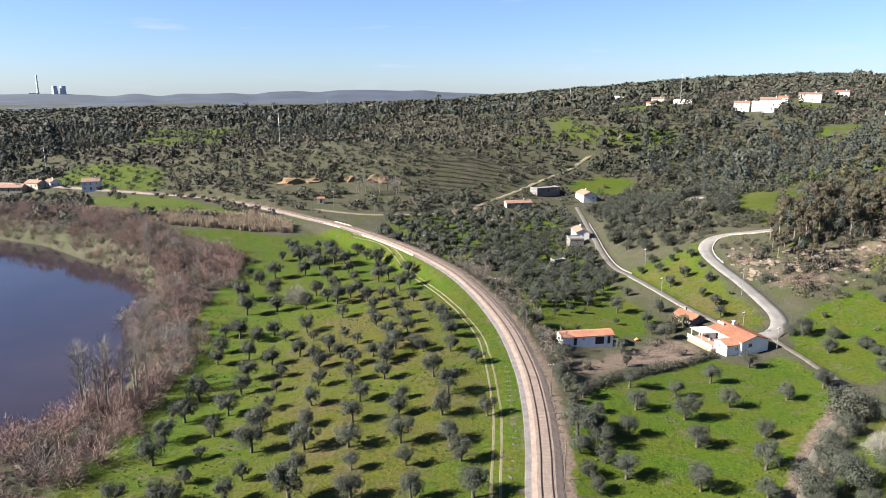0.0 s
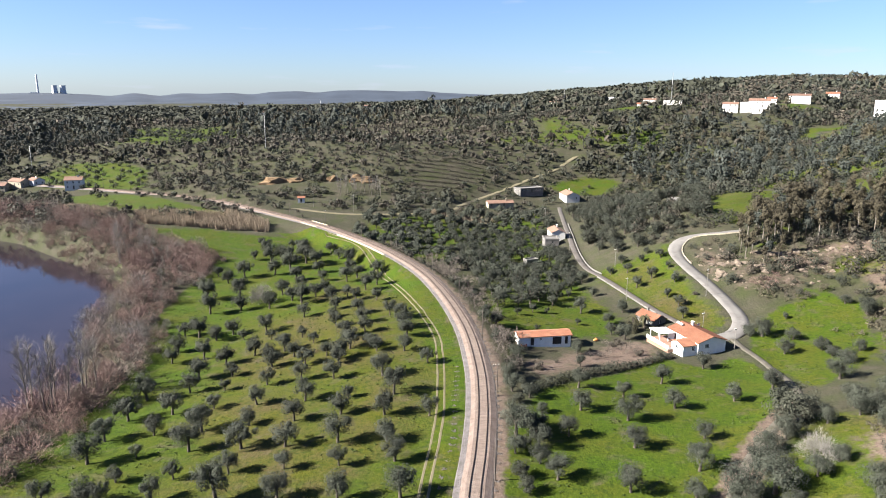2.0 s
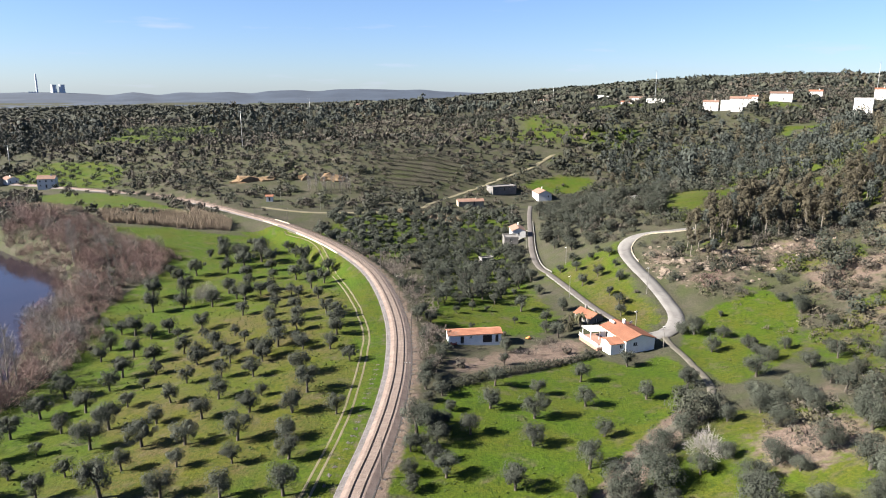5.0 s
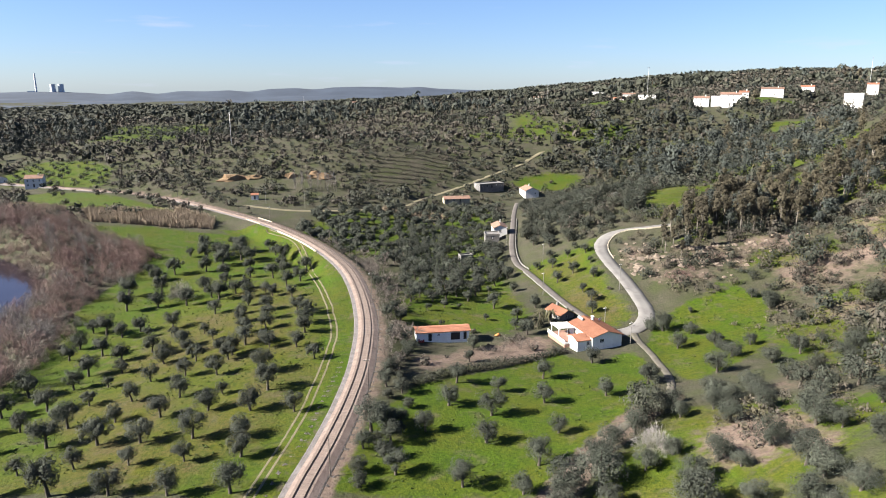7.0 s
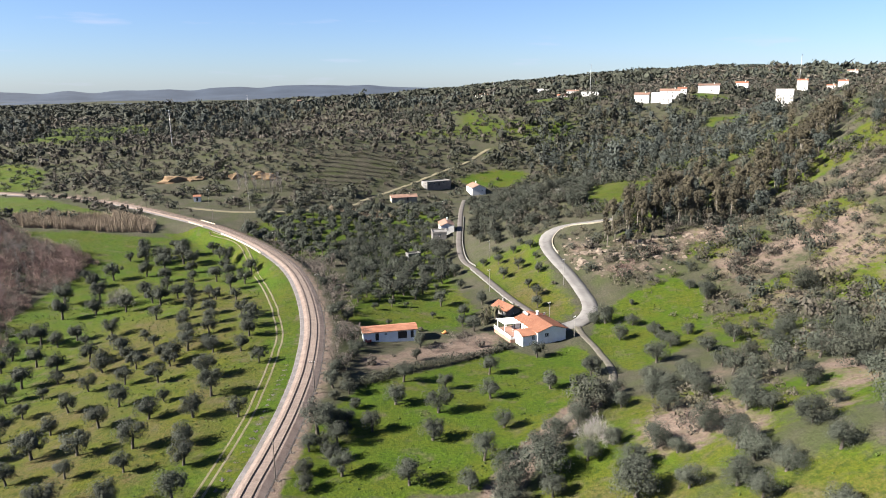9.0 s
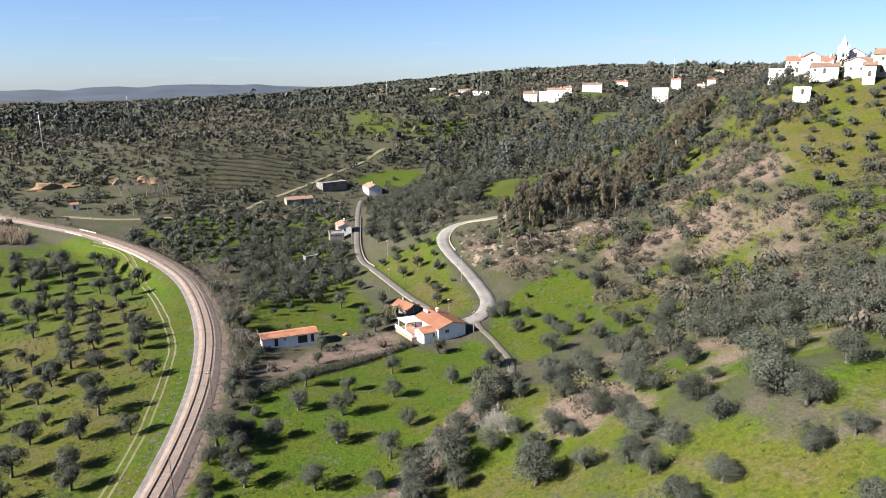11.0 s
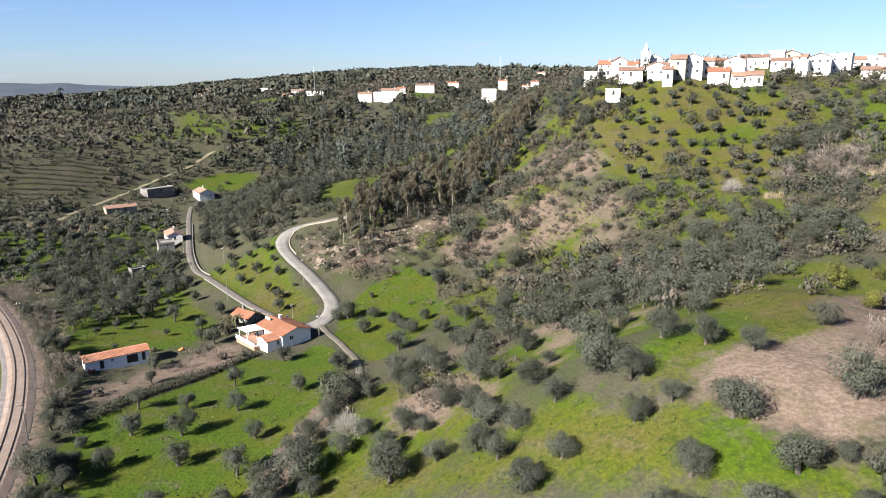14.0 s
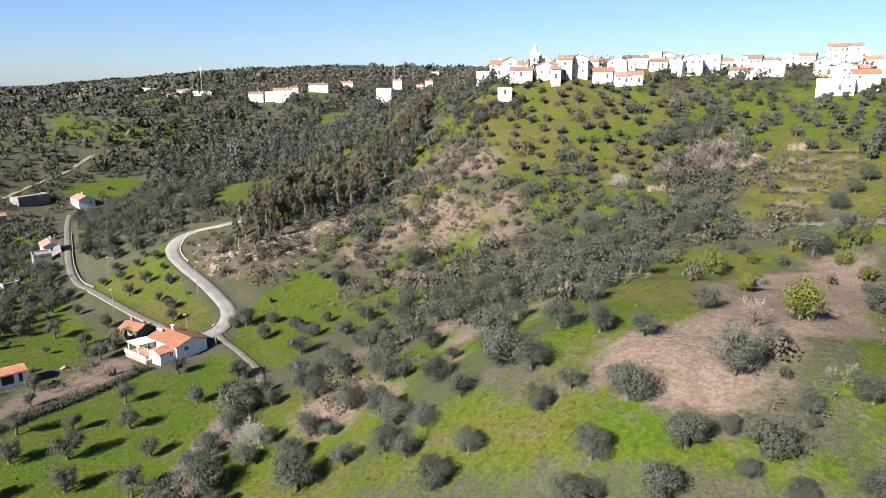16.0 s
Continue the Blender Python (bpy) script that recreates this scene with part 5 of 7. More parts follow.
add_box(bm, -2.2, -2.2, 7.6, 2.2, 2.2, 7.9)
part("shaft", bm, WHITEWASH, tower)
bm = bmesh.new()
bmesh.ops.create_cone(bm, cap_ends=True, segments=8, radius1=1.7, radius2=0.08, depth=4.8, matrix=Matrix.Translation((0, 0, 10.3)))
part("spire", bm, WHITEWASH, tower, "slender white spire")
for px, py in ((-1.9, -1.9), (1.9, -1.9), (1.9, 1.9), (-1.9, 1.9)):
    part("pinnacle", box(px - 0.2, py - 0.2, 7.9, px + 0.2, py + 0.2, 8.9), WHITEWASH, tower)
part("bell_floor", box(-1.5, -1.5, 3.7, 1.5, 1.5, 4.0), GREY_RENDER, tower)

# farther houses on the ridge
for hx, hy, hturn, hw, hd, hs, hroof in ((249.5, 586.8, -25, 16, 11, 2, "gable"), (261.5, 581.8, -25, 14, 10, 2, "flat"), (275.5, 590.8, -22, 22, 12, 2, "gable"), (265.5, 572.9, -25, 12, 8, 1, "flat"), (289.5, 598.8, -25, 10, 9, 2, "gable"),
                                         (321.4, 615.8, -28, 24, 10, 2, "gable"), (371.3, 653.7, -30, 15, 10, 2, "gable"), (350, 541, -33, 17, 14, 4, "flat"), (446.1, 677.6, -33, 13, 10, 3, "gable"), (502, 697.6, -34, 12, 10, 2, "gable"), (484.1, 689.6, -34, 11, 8, 1, "gable"),
                                         (658.7, 916.2, -36, 17, 10, 1, "gable"), (242.6, 795.4, -17, 18, 10, 1, "gable"), (256.5, 1050.9, -14, 18, 10, 3, "flat"), (267.5, 1055.9, -14, 12, 10, 2, "flat"), (166, 1032, -9, 26, 10, 1, "gable"), (225.6, 662.7, -19, 22, 10, 1, "flat"),
                                         (209.4, 706.5, -17, 14, 9, 1, "gable"), (-253.5, 1270.5, 11, 30, 12, 2, "gable"), (-133.7, 1315.4, 6, 24, 12, 2, "gable"), (-119.7, 1319.4, 6, 16, 10, 2, "flat"), (-106.8, 1334.4, 5, 14, 10, 1, "gable"), (-323.7, 1266.8, 14, 16, 10, 1, "gable")):
    house("house", hx, hy, hturn, hw * 0.75, hd * 0.75, hs, "white ridge-top house with a tile roof" if hroof == "gable" else "white ridge-top house with a flat roof", roof=hroof, roof_mat=OLD_TILE if hw > 15 else TILE, group="houses on the far ridge", every=4.0)

# ---- power station on the horizon ----
station = thing("power_station", pose(-2194, 3790, 20, 0, 0, 31), "distant power station with chimney and two cooling towers", "power station")
bm = bmesh.new()
bmesh.ops.create_cone(bm, cap_ends=True, segments=16, radius1=6, radius2=4, depth=120, matrix=Matrix.Translation((0, 0, 55)))
part("chimney", bm, HAZE_CONCRETE, station, "tall slim banded chimney")
for px in (80, 120):
    v, f = tube_arrays([(px, 0, -10), (px, 0, 15), (px, 0, 36), (px, 0, 50), (px, 0, 58)], [18.5, 16, 13.8, 13.8, 14.6], 20)
    child("cooling_tower", mesh_arrays("cooling_tower", v, f, HAZE_CONCRETE, True), station, "waisted concrete cooling tower")
part("boiler_house", box(-42, -10, -10, -6, 10, 20), HAZE_CONCRETE, station)
part("boiler_house", box(-68, -10, -10, -44, 10, 11), HAZE_CONCRETE, station)
part("turbine_hall", box(8, -8, -10, 40, 8, 8), HAZE_CONCRETE, station)

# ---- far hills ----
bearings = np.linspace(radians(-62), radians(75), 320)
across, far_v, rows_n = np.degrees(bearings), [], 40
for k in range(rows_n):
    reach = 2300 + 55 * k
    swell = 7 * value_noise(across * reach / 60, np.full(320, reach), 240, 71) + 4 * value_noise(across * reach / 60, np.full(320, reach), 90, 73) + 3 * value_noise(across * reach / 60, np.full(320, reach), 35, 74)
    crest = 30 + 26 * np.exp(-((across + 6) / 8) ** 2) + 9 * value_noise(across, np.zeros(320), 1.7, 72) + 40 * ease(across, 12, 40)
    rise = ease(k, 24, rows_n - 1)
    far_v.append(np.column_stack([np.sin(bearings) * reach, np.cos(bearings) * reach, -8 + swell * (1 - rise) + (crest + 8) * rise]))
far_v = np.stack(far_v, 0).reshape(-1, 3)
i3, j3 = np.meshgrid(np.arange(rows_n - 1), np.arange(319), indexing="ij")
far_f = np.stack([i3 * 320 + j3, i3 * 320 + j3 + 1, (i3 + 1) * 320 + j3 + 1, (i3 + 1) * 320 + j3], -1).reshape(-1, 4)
# the haze over these hills is painted in by their material
backdrop = new("backdrop", mesh_arrays("backdrop", far_v, far_f, HAZY_HILL, True))
tagged(backdrop, "wooded plain and hills on the horizon, tinted blue-grey for haze", "hills", kind="structure")

# ---- poles ----


def pole(x, y, tall, material, label, arm=0.0, turn=0.0, group="", radius=0.12, lamp=False):
    t = thing("utility_pole", pose(x, y, ground_at(x, y) - 0.1, 0, 0, turn), label, "pole", group)
    v, f = tube_arrays([(0, 0, -0.5), (0, 0, tall * 0.5), (0, 0, tall), (0, 0, tall + 0.02)], [radius, radius * 0.85, radius * 0.65, 0.01], 8)
    child("post", mesh_arrays("post", v, f, material, True), t)
    if arm:
        part("crossarm", box(-arm, -0.06, tall - 0.6, arm * 0.4, 0.06, tall - 0.48), material, t)
        for k in (-0.85, -0.4, 0.3):
            part("insulator", box(arm * k - 0.05, -0.05, tall - 0.48, arm * k + 0.05, 0.05, tall - 0.3), WHITEWASH, t)
    if lamp:
        part("lamp_arm", box(-1.3, -0.05, tall - 0.25, 0.0, 0.05, tall - 0.15), GREY_METAL, t)
    return t


d = np.gradient(RAIL_LINE, axis=0)
d /= np.linalg.norm(d, axis=1)[:, None]
run = np.concatenate([[0], np.cumsum(np.linalg.norm(np.diff(RAIL_LINE, axis=0), axis=1))])
for k, s in enumerate(np.arange(56.3, run[-1] - 20, 32.3)):
    i = int(np.searchsorted(run, s))
    x, y = RAIL_LINE[i] + np.array([d[i, 1], -d[i, 0]]) * 2.9
    pole(x, y, 7.4, POLE_WOOD, "dark railway mast with a short bracket", 0.9 if k % 2 else 0.0, math.degrees(math.atan2(-d[i, 0], d[i, 1])), "railway masts", 0.11)
for x, y, tall in ((87.5, 196, 8.5), (66, 204, 7.5), (78, 172.5, 7.0), (82, 161.5, 6.0), (60.7, 273.5, 8), (81.8, 400.3, 8), (61.1, 344.7, 8), (-60.5, 360.1, 9), (-37.9, 351.3, 9), (4.8, 361, 8), (70.4, 236.9, 7)):
    pole(x, y, tall, CONCRETE_POLE, "slim grey concrete utility pole", 0.7, 30, "utility poles", 0.09)
for x, y, tall in ((-120.8, 500.6, 26), (-164.6, 978, 30), (-299.2, 510.8, 18), (179.7, 998, 24), (235.6, 698.6, 30), (449.1, 688.6, 34)):
    pole(x, y, tall, GREY_METAL, "tall slim lattice-like power mast", 2.0, 20, "power masts", 0.24)


# ---- bare trees, thickets, reeds and woods ----
def branch_arrays(rng, start, way, length, radius, level, pieces, twigs, gnarl=0.35, up=0.25):
    p, pts = np.array(start, float), [np.array(start, float)]
    d = np.array(way, float)
    steps = 4
    for _ in range(steps):
        d = d + rng.normal(0, gnarl * 0.35, 3) + [0, 0, up * 0.2]
        d /= np.linalg.norm(d)
        p = p + d * length / steps
        pts.append(p.copy())
    pieces.append(tube_arrays(pts, np.linspace(radius, radius * 0.45, steps + 1), 4 if level else 6))
    if level >= 3:
        for _ in range(7):
            k = rng.integers(1, steps + 1)
            t = d + rng.normal(0, 0.6, 3)
            twigs.append((pts[k], t / np.linalg.norm(t), length * rng.uniform(0.5, 1.0)))
        return
    for _ in range(int(rng.integers(3, 5)) + (1 if level == 0 else 0)):
        k = int(rng.integers(2, steps + 1))
        t = d + rng.normal(0, 0.55, 3)
        t[2] = abs(t[2]) * 0.8 + 0.1
        t /= np.linalg.norm(t)
        branch_arrays(rng, pts[k], t, length * rng.uniform(0.5, 0.72), radius * 0.5, level + 1, pieces, twigs, gnarl, up)


def twig_quads(rng, starts, ways, lengths, thick):
    """Thin tapering strips, for twigs, stalks and blades."""
    side = np.cross(ways, rng.normal(0, 1, ways.shape))
    side /= np.linalg.norm(side, axis=1)[:, None] + 1e-9
    bend = rng.normal(0, 0.12, ways.shape) * lengths[:, None]
    tip = starts + ways * lengths[:, None] + bend
    w = thick * rng.uniform(0.6, 1.3, (len(starts), 1))
    v = np.stack([starts - side * w, starts + side * w, tip + side * w * 0.35, tip - side * w * 0.35], 1).reshape(-1, 3)
    return v, np.arange(4 * len(starts)).reshape(-1, 4)


def bare_shape(rng, tall, stems, spread_out):
    pieces, twigs = [], []
    for k in range(stems):
        a = 2 * math.pi * k / stems + rng.uniform(-0.4, 0.4)
        lean = spread_out * rng.uniform(0.5, 1.0) if stems > 1 else 0.05
        way = np.array([math.cos(a) * lean, math.sin(a) * lean, 1.0])
        branch_arrays(rng, (0.1 * math.cos(a), 0.1 * math.sin(a), -0.2), way / np.linalg.norm(way), tall * 0.55, 0.022 * tall if stems == 1 else 0.012 * tall, 0 if stems < 3 else 1, pieces, twigs)
    s, w, l = (np.array(v, float) for v in zip(*twigs))
    return join_arrays(pieces), twig_quads(rng, s, w, l, 0.026)


def poplar_shape(rng, tall):
    """A straight slim stem with steep short branches and fine twigs."""
    pieces, twigs = [], []
    lean = rng.normal(0, 0.04, 2)
    pieces.append(tube_arrays([(lean[0] * z, lean[1] * z, z) for z in np.linspace(-0.2, tall * 0.97, 6)], np.linspace(0.14, 0.02, 6), 6))
    for k in range(46):
        z = tall * rng.uniform(0.22, 0.93)
        a, length = rng.uniform(0, 6.283), 0.9 + 0.3 * (tall - z)
        way = np.array([math.cos(a) * 0.5, math.sin(a) * 0.5, 1.0])
        way /= np.linalg.norm(way)
        start = np.array([lean[0] * z, lean[1] * z, z])
        length = min(length, 2.6) * rng.uniform(0.7, 1.1)
        pieces.append(tube_arrays([start, start + way * length * 0.5 + rng.normal(0, 0.06, 3), start + way * length], [0.035, 0.025, 0.01], 4))
        for _ in range(9):
            u = rng.uniform(0.25, 1.0)
            t = way + rng.normal(0, 0.4, 3)
            twigs.append((start + way * length * u, t / np.linalg.norm(t), rng.uniform(0.5, 1.3)))
    s, w, l = (np.array(v, float) for v in zip(*twigs))
    return join_arrays(pieces), twig_quads(rng, s, w, l, 0.014)


BARE_KINDS = {}
for kind, tall, stems, out in (("slim", 10.0, 1, 0.1), ("bushy", 5.0, 4, 0.7), ("wide", 6.0, 2, 0.9)):
    BARE_KINDS[kind] = []
    for k in range(3):
        rng = np.random.default_rng(300 + 10 * k + len(kind))
        limbs, twigs = poplar_shape(rng, tall) if kind == "slim" else bare_shape(rng, tall, stems, out)
        pale = kind == "slim"
        BARE_KINDS[kind].append((mesh_arrays("trunk", *limbs, PALE_BARK if pale else BARK, True), mesh_arrays("crown", *twigs, PALE_TWIG if pale else GREY_TWIG)))


BARE_KINDS["dome"] = []
for k in range(3):
    rng = np.random.default_rng(350 + k)
    limbs, _ = bare_shape(rng, 4.6, 4, 0.8)
    n = 2600
    out = rng.normal(0, 1, (n, 3))
    out /= np.linalg.norm(out, axis=1)[:, None]
    out[:, 2] = np.abs(out[:, 2])
    lump = 1 + 0.16 * np.sin(4 * np.arctan2(out[:, 1:2], out[:, :1]) + k) + 0.1 * np.sin(7 * out[:, 2:3] + k)
    starts = out * [3.1, 3.1, 3.6] * lump * rng.uniform(0.05, 1.0, (n, 1)) ** 0.45 + [0, 0, 0.6]
    ways = out + rng.normal(0, 0.5, (n, 3)) + [0, 0, 0.35]
    ways /= np.linalg.norm(ways, axis=1)[:, None]
    BARE_KINDS["dome"].append((mesh_arrays("trunk", *limbs, PALE_BARK, True), mesh_arrays("crown", *twig_quads(rng, starts, ways, rng.uniform(0.4, 0.9, n), 0.022), PALE_TWIG)))


def plant_bare(kind, x, y, scale, label="leafless pale grey tree with fine bare twigs", group="", k=None):
    limbs, twigs = BARE_KINDS[kind][int(tree_rng.integers(3)) if k is None else k]
    m = Matrix.Translation((x, y, ground_at(x, y) - 0.05)) @ Matrix.Rotation(tree_rng.uniform(0, 6.283), 4, "Z") @ Matrix.Diagonal((scale, scale, scale, 1))
    t = thing("bare_tree", m, label, "tree", group)
    child("trunk", limbs, t)
    tagged(child("crown", twigs, t), kind="stuff")
    PLANTED.append((x, y))


for n, (x, y, w) in enumerate(BARE_A):
    if n in (1, 2, 3, 4):
        for dx, dy, tall in ((0, 0, 1.6), (2.2, 1.8, 1.35), (-0.8, 2.6, 1.5)):
            plant_bare("slim", x + dx, y + dy, tall, "tall slim leafless poplar on the river bank", "river bank poplars")
    elif w > 8.5 and x > 150:
        if w > 15:
            plant_bare("wide", x, y, 2.1, "large spreading leafless tree with grey limbs", k=1)
        for _ in range(6):
            plant_bare("bushy", x + tree_rng.uniform(-9, 9), y + tree_rng.uniform(-6, 6), tree_rng.uniform(0.9, 1.6), "leafless grey-brown tree clump in the hollow", "hollow bushes")
    elif w > 6.5:
        plant_bare("dome", x, y, w / 7.5, "round leafless tree with a dense dome of pale grey twigs")
    else:
        plant_bare("bushy", x, y, w / 4.5, "leafless greyish bush with many stems")
for k in range(14):
    plant_bare("slim", -52 + k * 1.9 + tree_rng.uniform(-0.6, 0.6), 390 + tree_rng.uniform(-4, 4), tree_rng.uniform(0.85, 1.1), "slim pale leafless poplar in a close row", "poplar row")
for x, y in ((-110, 262), (-104, 255), (-98, 247), (-95, 250), (-120, 275), (-92, 240), (-87, 225)):
    plant_bare("slim", x, y, tree_rng.uniform(0.7, 1.0), "pale leafless poplar above the bank thicket", "river bank poplars")
for s in np.arange(95, 240, 2.8):
    i = int(np.searchsorted(run, s))
    off = tree_rng.uniform(6.0, 11)
    x, y = RAIL_LINE[i] + np.array([d[i, 1], -d[i, 0]]) * off
    roll = tree_rng.uniform()
    if roll < 0.42:
        plant_bare("bushy", x, y, tree_rng.uniform(0.7, 1.1), "leafless greyish bush beside the railway", "railway bushes")
    elif roll < 0.75:
        plant("slope_olive", x, y, tree_rng.uniform(0.55, 0.95), "olive trees beside the railway", tree_rng.uniform(0.85, 1.05), "bushy grey-green olive tree beside the railway")
    else:
        plant("shrub", x, y, tree_rng.uniform(1.0, 1.9), "bushes beside the railway")


def free_spot(x, y, gap):
    return all((x - a) ** 2 + (y - b) ** 2 > gap * gap for a, b in PLANTED)


ROAD_LINES = [v[0] for v in ROADS.values()]


def clear_of_ways(x, y, gap=3.5):
    px, py = np.array([x]), np.array([y])
    return line_distance(px, py, RAIL_LINE)[0][0] > gap + 2.5 and all(line_distance(px, py, w)[0][0] > gap for w in ROAD_LINES)


HOUSE_SPOTS = [(o.matrix_basis.translation.x, o.matrix_basis.translation.y) for o in scene.objects if o.get("category") == "house"]


def clear_of_houses(x, y, gap=8.0):
    return all((x - a) ** 2 + (y - b) ** 2 > gap * gap for a, b in HOUSE_SPOTS)


def fill(outline, count, gap, choose, holes=()):
    """Plant trees at random inside an outline, clear of one another, of ways and of houses."""
    xs, ys = [p[0] for p in outline], [p[1] for p in outline]
    for _ in range(count):
        x, y = tree_rng.uniform(min(xs), max(xs)), tree_rng.uniform(min(ys), max(ys))
        px, py = np.array([x]), np.array([y])
        if inside(px, py, outline)[0] < 0 or any(inside(px, py, h)[0] > 0 for h in holes):
            continue
        if free_spot(x, y, gap) and clear_of_ways(x, y) and clear_of_houses(x, y):
            choose(x, y)


SOWN = {}


def pick(*options):
    """A chooser: (share, kind, smallest, largest, group). Far olives are many, and are gathered by group."""
    def choose(x, y):
        roll = tree_rng.uniform(0, sum(o[0] for o in options))
        for share, kind, low, high, group in options:
            roll -= share
            if roll <= 0:
                if kind in ("far_olive", "mid_olive", "shrub"):
                    SOWN.setdefault((kind, group), []).append((x, y, tree_rng.uniform(low, high), tree_rng.uniform(0.9, 1.1)))
                    PLANTED.append((x, y))
                else:
                    plant(kind, x, y, tree_rng.uniform(low, high), group)
                return
    return choose


fill([(22, 200), (26, 190), (54.5, 218), (57.1, 253.4), (59.5, 318.4), (20, 314.4), (9.7, 268.8), (20, 241.1)], 700, 4.1, pick((1, "mid_olive", 0.95, 1.35, "olive trees behind the shed")))
fill([(-31, 292.1), (-9.2, 259.1), (11.8, 269.8), (20, 314.4), (59.6, 321.1), (65, 385), (-29.8, 341.6)], 1300, 4.4, pick((5, "far_olive", 0.9, 1.35, "valley olive trees"), (1, "shrub", 1.0, 1.8, "valley shrubs")))
fill([(67, 250.4), (85.5, 244), (105, 253.1), (118.5, 273.7), (145.5, 353.4), (104.1, 411), (76.6, 364.4)], 520, 4.6, pick((3, "mid_olive", 1.0, 1.5, "trees above the lane"), (2, "oak", 0.65, 1.1, "oaks above the lane")), [GREEN["lawn"]])
fill([(62.5, 238.8), (87, 239.6), (84.4, 223.7), (85.7, 197.2), (88, 182), (78, 180), (68.1, 215.4)], 60, 6.0, pick((2, "olive", 0.5, 0.9, "trees between the roads"), (1, "shrub", 0.9, 1.4, "shrubs between the roads")))
fill([(104.5, 218), (116.9, 243.2), (151, 267.7), (182.4, 261.4), (234.6, 312.4), (239.6, 296.4), (188, 236.6), (155.5, 217), (131.8, 218.7), (109.5, 206.6)], 3200, 3.3, pick((4, "gum", 0.45, 1.1, "eucalyptus grove"), (1, "pine", 0.6, 1.0, "eucalyptus grove")))
fill([(118, 92), (165, 92), (195, 92), (192, 125), (150, 135), (122, 118)], 260, 4.3, pick((5, "mid_olive", 0.9, 1.35, "ravine trees"), (2, "oak", 0.5, 0.85, "ravine oaks")))
fill([(95, 100), (125, 108), (140, 140), (112, 148), (98, 128), (88, 118)], 110, 5.2, pick((4, "mid_olive", 0.8, 1.2, "trees below the ravine"), (1, "oak", 0.5, 0.7, "ravine oaks")))
fill([(88, 112), (108, 118), (150, 96), (178, 92), (172, 84), (140, 82), (112, 74), (96, 80)], 110, 5.0, pick((1, "mid_olive", 0.8, 1.2, "trees along the ravine edge")))
fill(GREEN["village_slope"], 420, 5.6, pick((1, "far_olive", 0.6, 1.0, "olive trees below the village")))
fill(GREEN["village_right"], 380, 5.6, pick((1, "far_olive", 0.6, 1.05, "olive trees below the village")), [[(208, 103), (234, 105), (230, 87), (216, 79), (194, 77), (189, 93)]])
fill([(196, 140), (240, 120), (285, 170), (270, 215), (225, 240), (205, 225)], 420, 5.5, pick((3, "far_olive", 0.6, 1.1, "olive trees below the village"), (1, "oak", 0.4, 0.75, "slope oaks")), [GREEN["village_slope"]])
fill([(150, 120), (196, 95), (240, 125), (200, 160), (180, 165)], 190, 5.6, pick((3, "mid_olive", 0.6, 1.0, "slope trees"), (2, "shrub", 0.9, 1.8, "slope shrubs"), (1, "oak", 0.35, 0.6, "slope oaks")))
fill([(205, 240), (228, 268), (262, 290), (250, 235), (222, 228)], 60, 5.5, pick((2, "pine", 0.6, 0.9, "crest pines"), (1, "oak", 0.6, 0.9, "crest oaks")))
fill([(236, 96), (280, 120), (300, 110), (300, 60), (230, 60)], 260, 5.5, pick((3, "far_olive", 0.6, 1.0, "olive trees below the village"), (1, "oak", 0.4, 0.8, "slope oaks")), [[(208, 103), (234, 105), (230, 87), (216, 79), (194, 77), (189, 93)]])
way = ROADS["down"][0]
for k in range(len(way) - 1):
    (ax, ay), (bx, by) = way[k], way[k + 1]
    if not 84 < ay < 126:
        continue
    east = np.array([-(by - ay), bx - ax]) / math.hypot(bx - ax, by - ay)
    for near, far in ((2.4, 3.4),):
        x, y = np.array([ax, ay]) + east * tree_rng.uniform(near, far) + tree_rng.uniform(-0.6, 0.6, 2)
        if k % 2 == 0 and free_spot(x, y, 3.4):
            plant("slope_olive", x, y, tree_rng.uniform(0.75, 1.25), "olive trees beside the lower lane", tree_rng.uniform(0.85, 1.05))
for x, y, s in ((214, 226, 1.0), (218, 222, 0.9), (210, 222, 0.95), (244, 150, 1.2), (240, 143, 1.1), (236, 150, 1.2), (248, 142, 1.0)):
    plant("oak", x, y, s, "crest oaks")


for a, b in HOUSE_SPOTS:
    if a > 220 and b < 300:
        out = np.array([38 - a, -b]) / math.hypot(38 - a, b)
        side = np.array([-out[1], out[0]])
        for _ in range(2):
            px, py = np.array([a, b]) + out * tree_rng.uniform(6, 11) + side * tree_rng.uniform(-6, 6)
            if tree_rng.uniform() < 0.6 and clear_of_houses(px, py, 5.0):
                pick((2, "far_olive", 0.5, 0.8, "village garden trees"), (1, "oak", 0.3, 0.5, "village oaks"))(px, py)


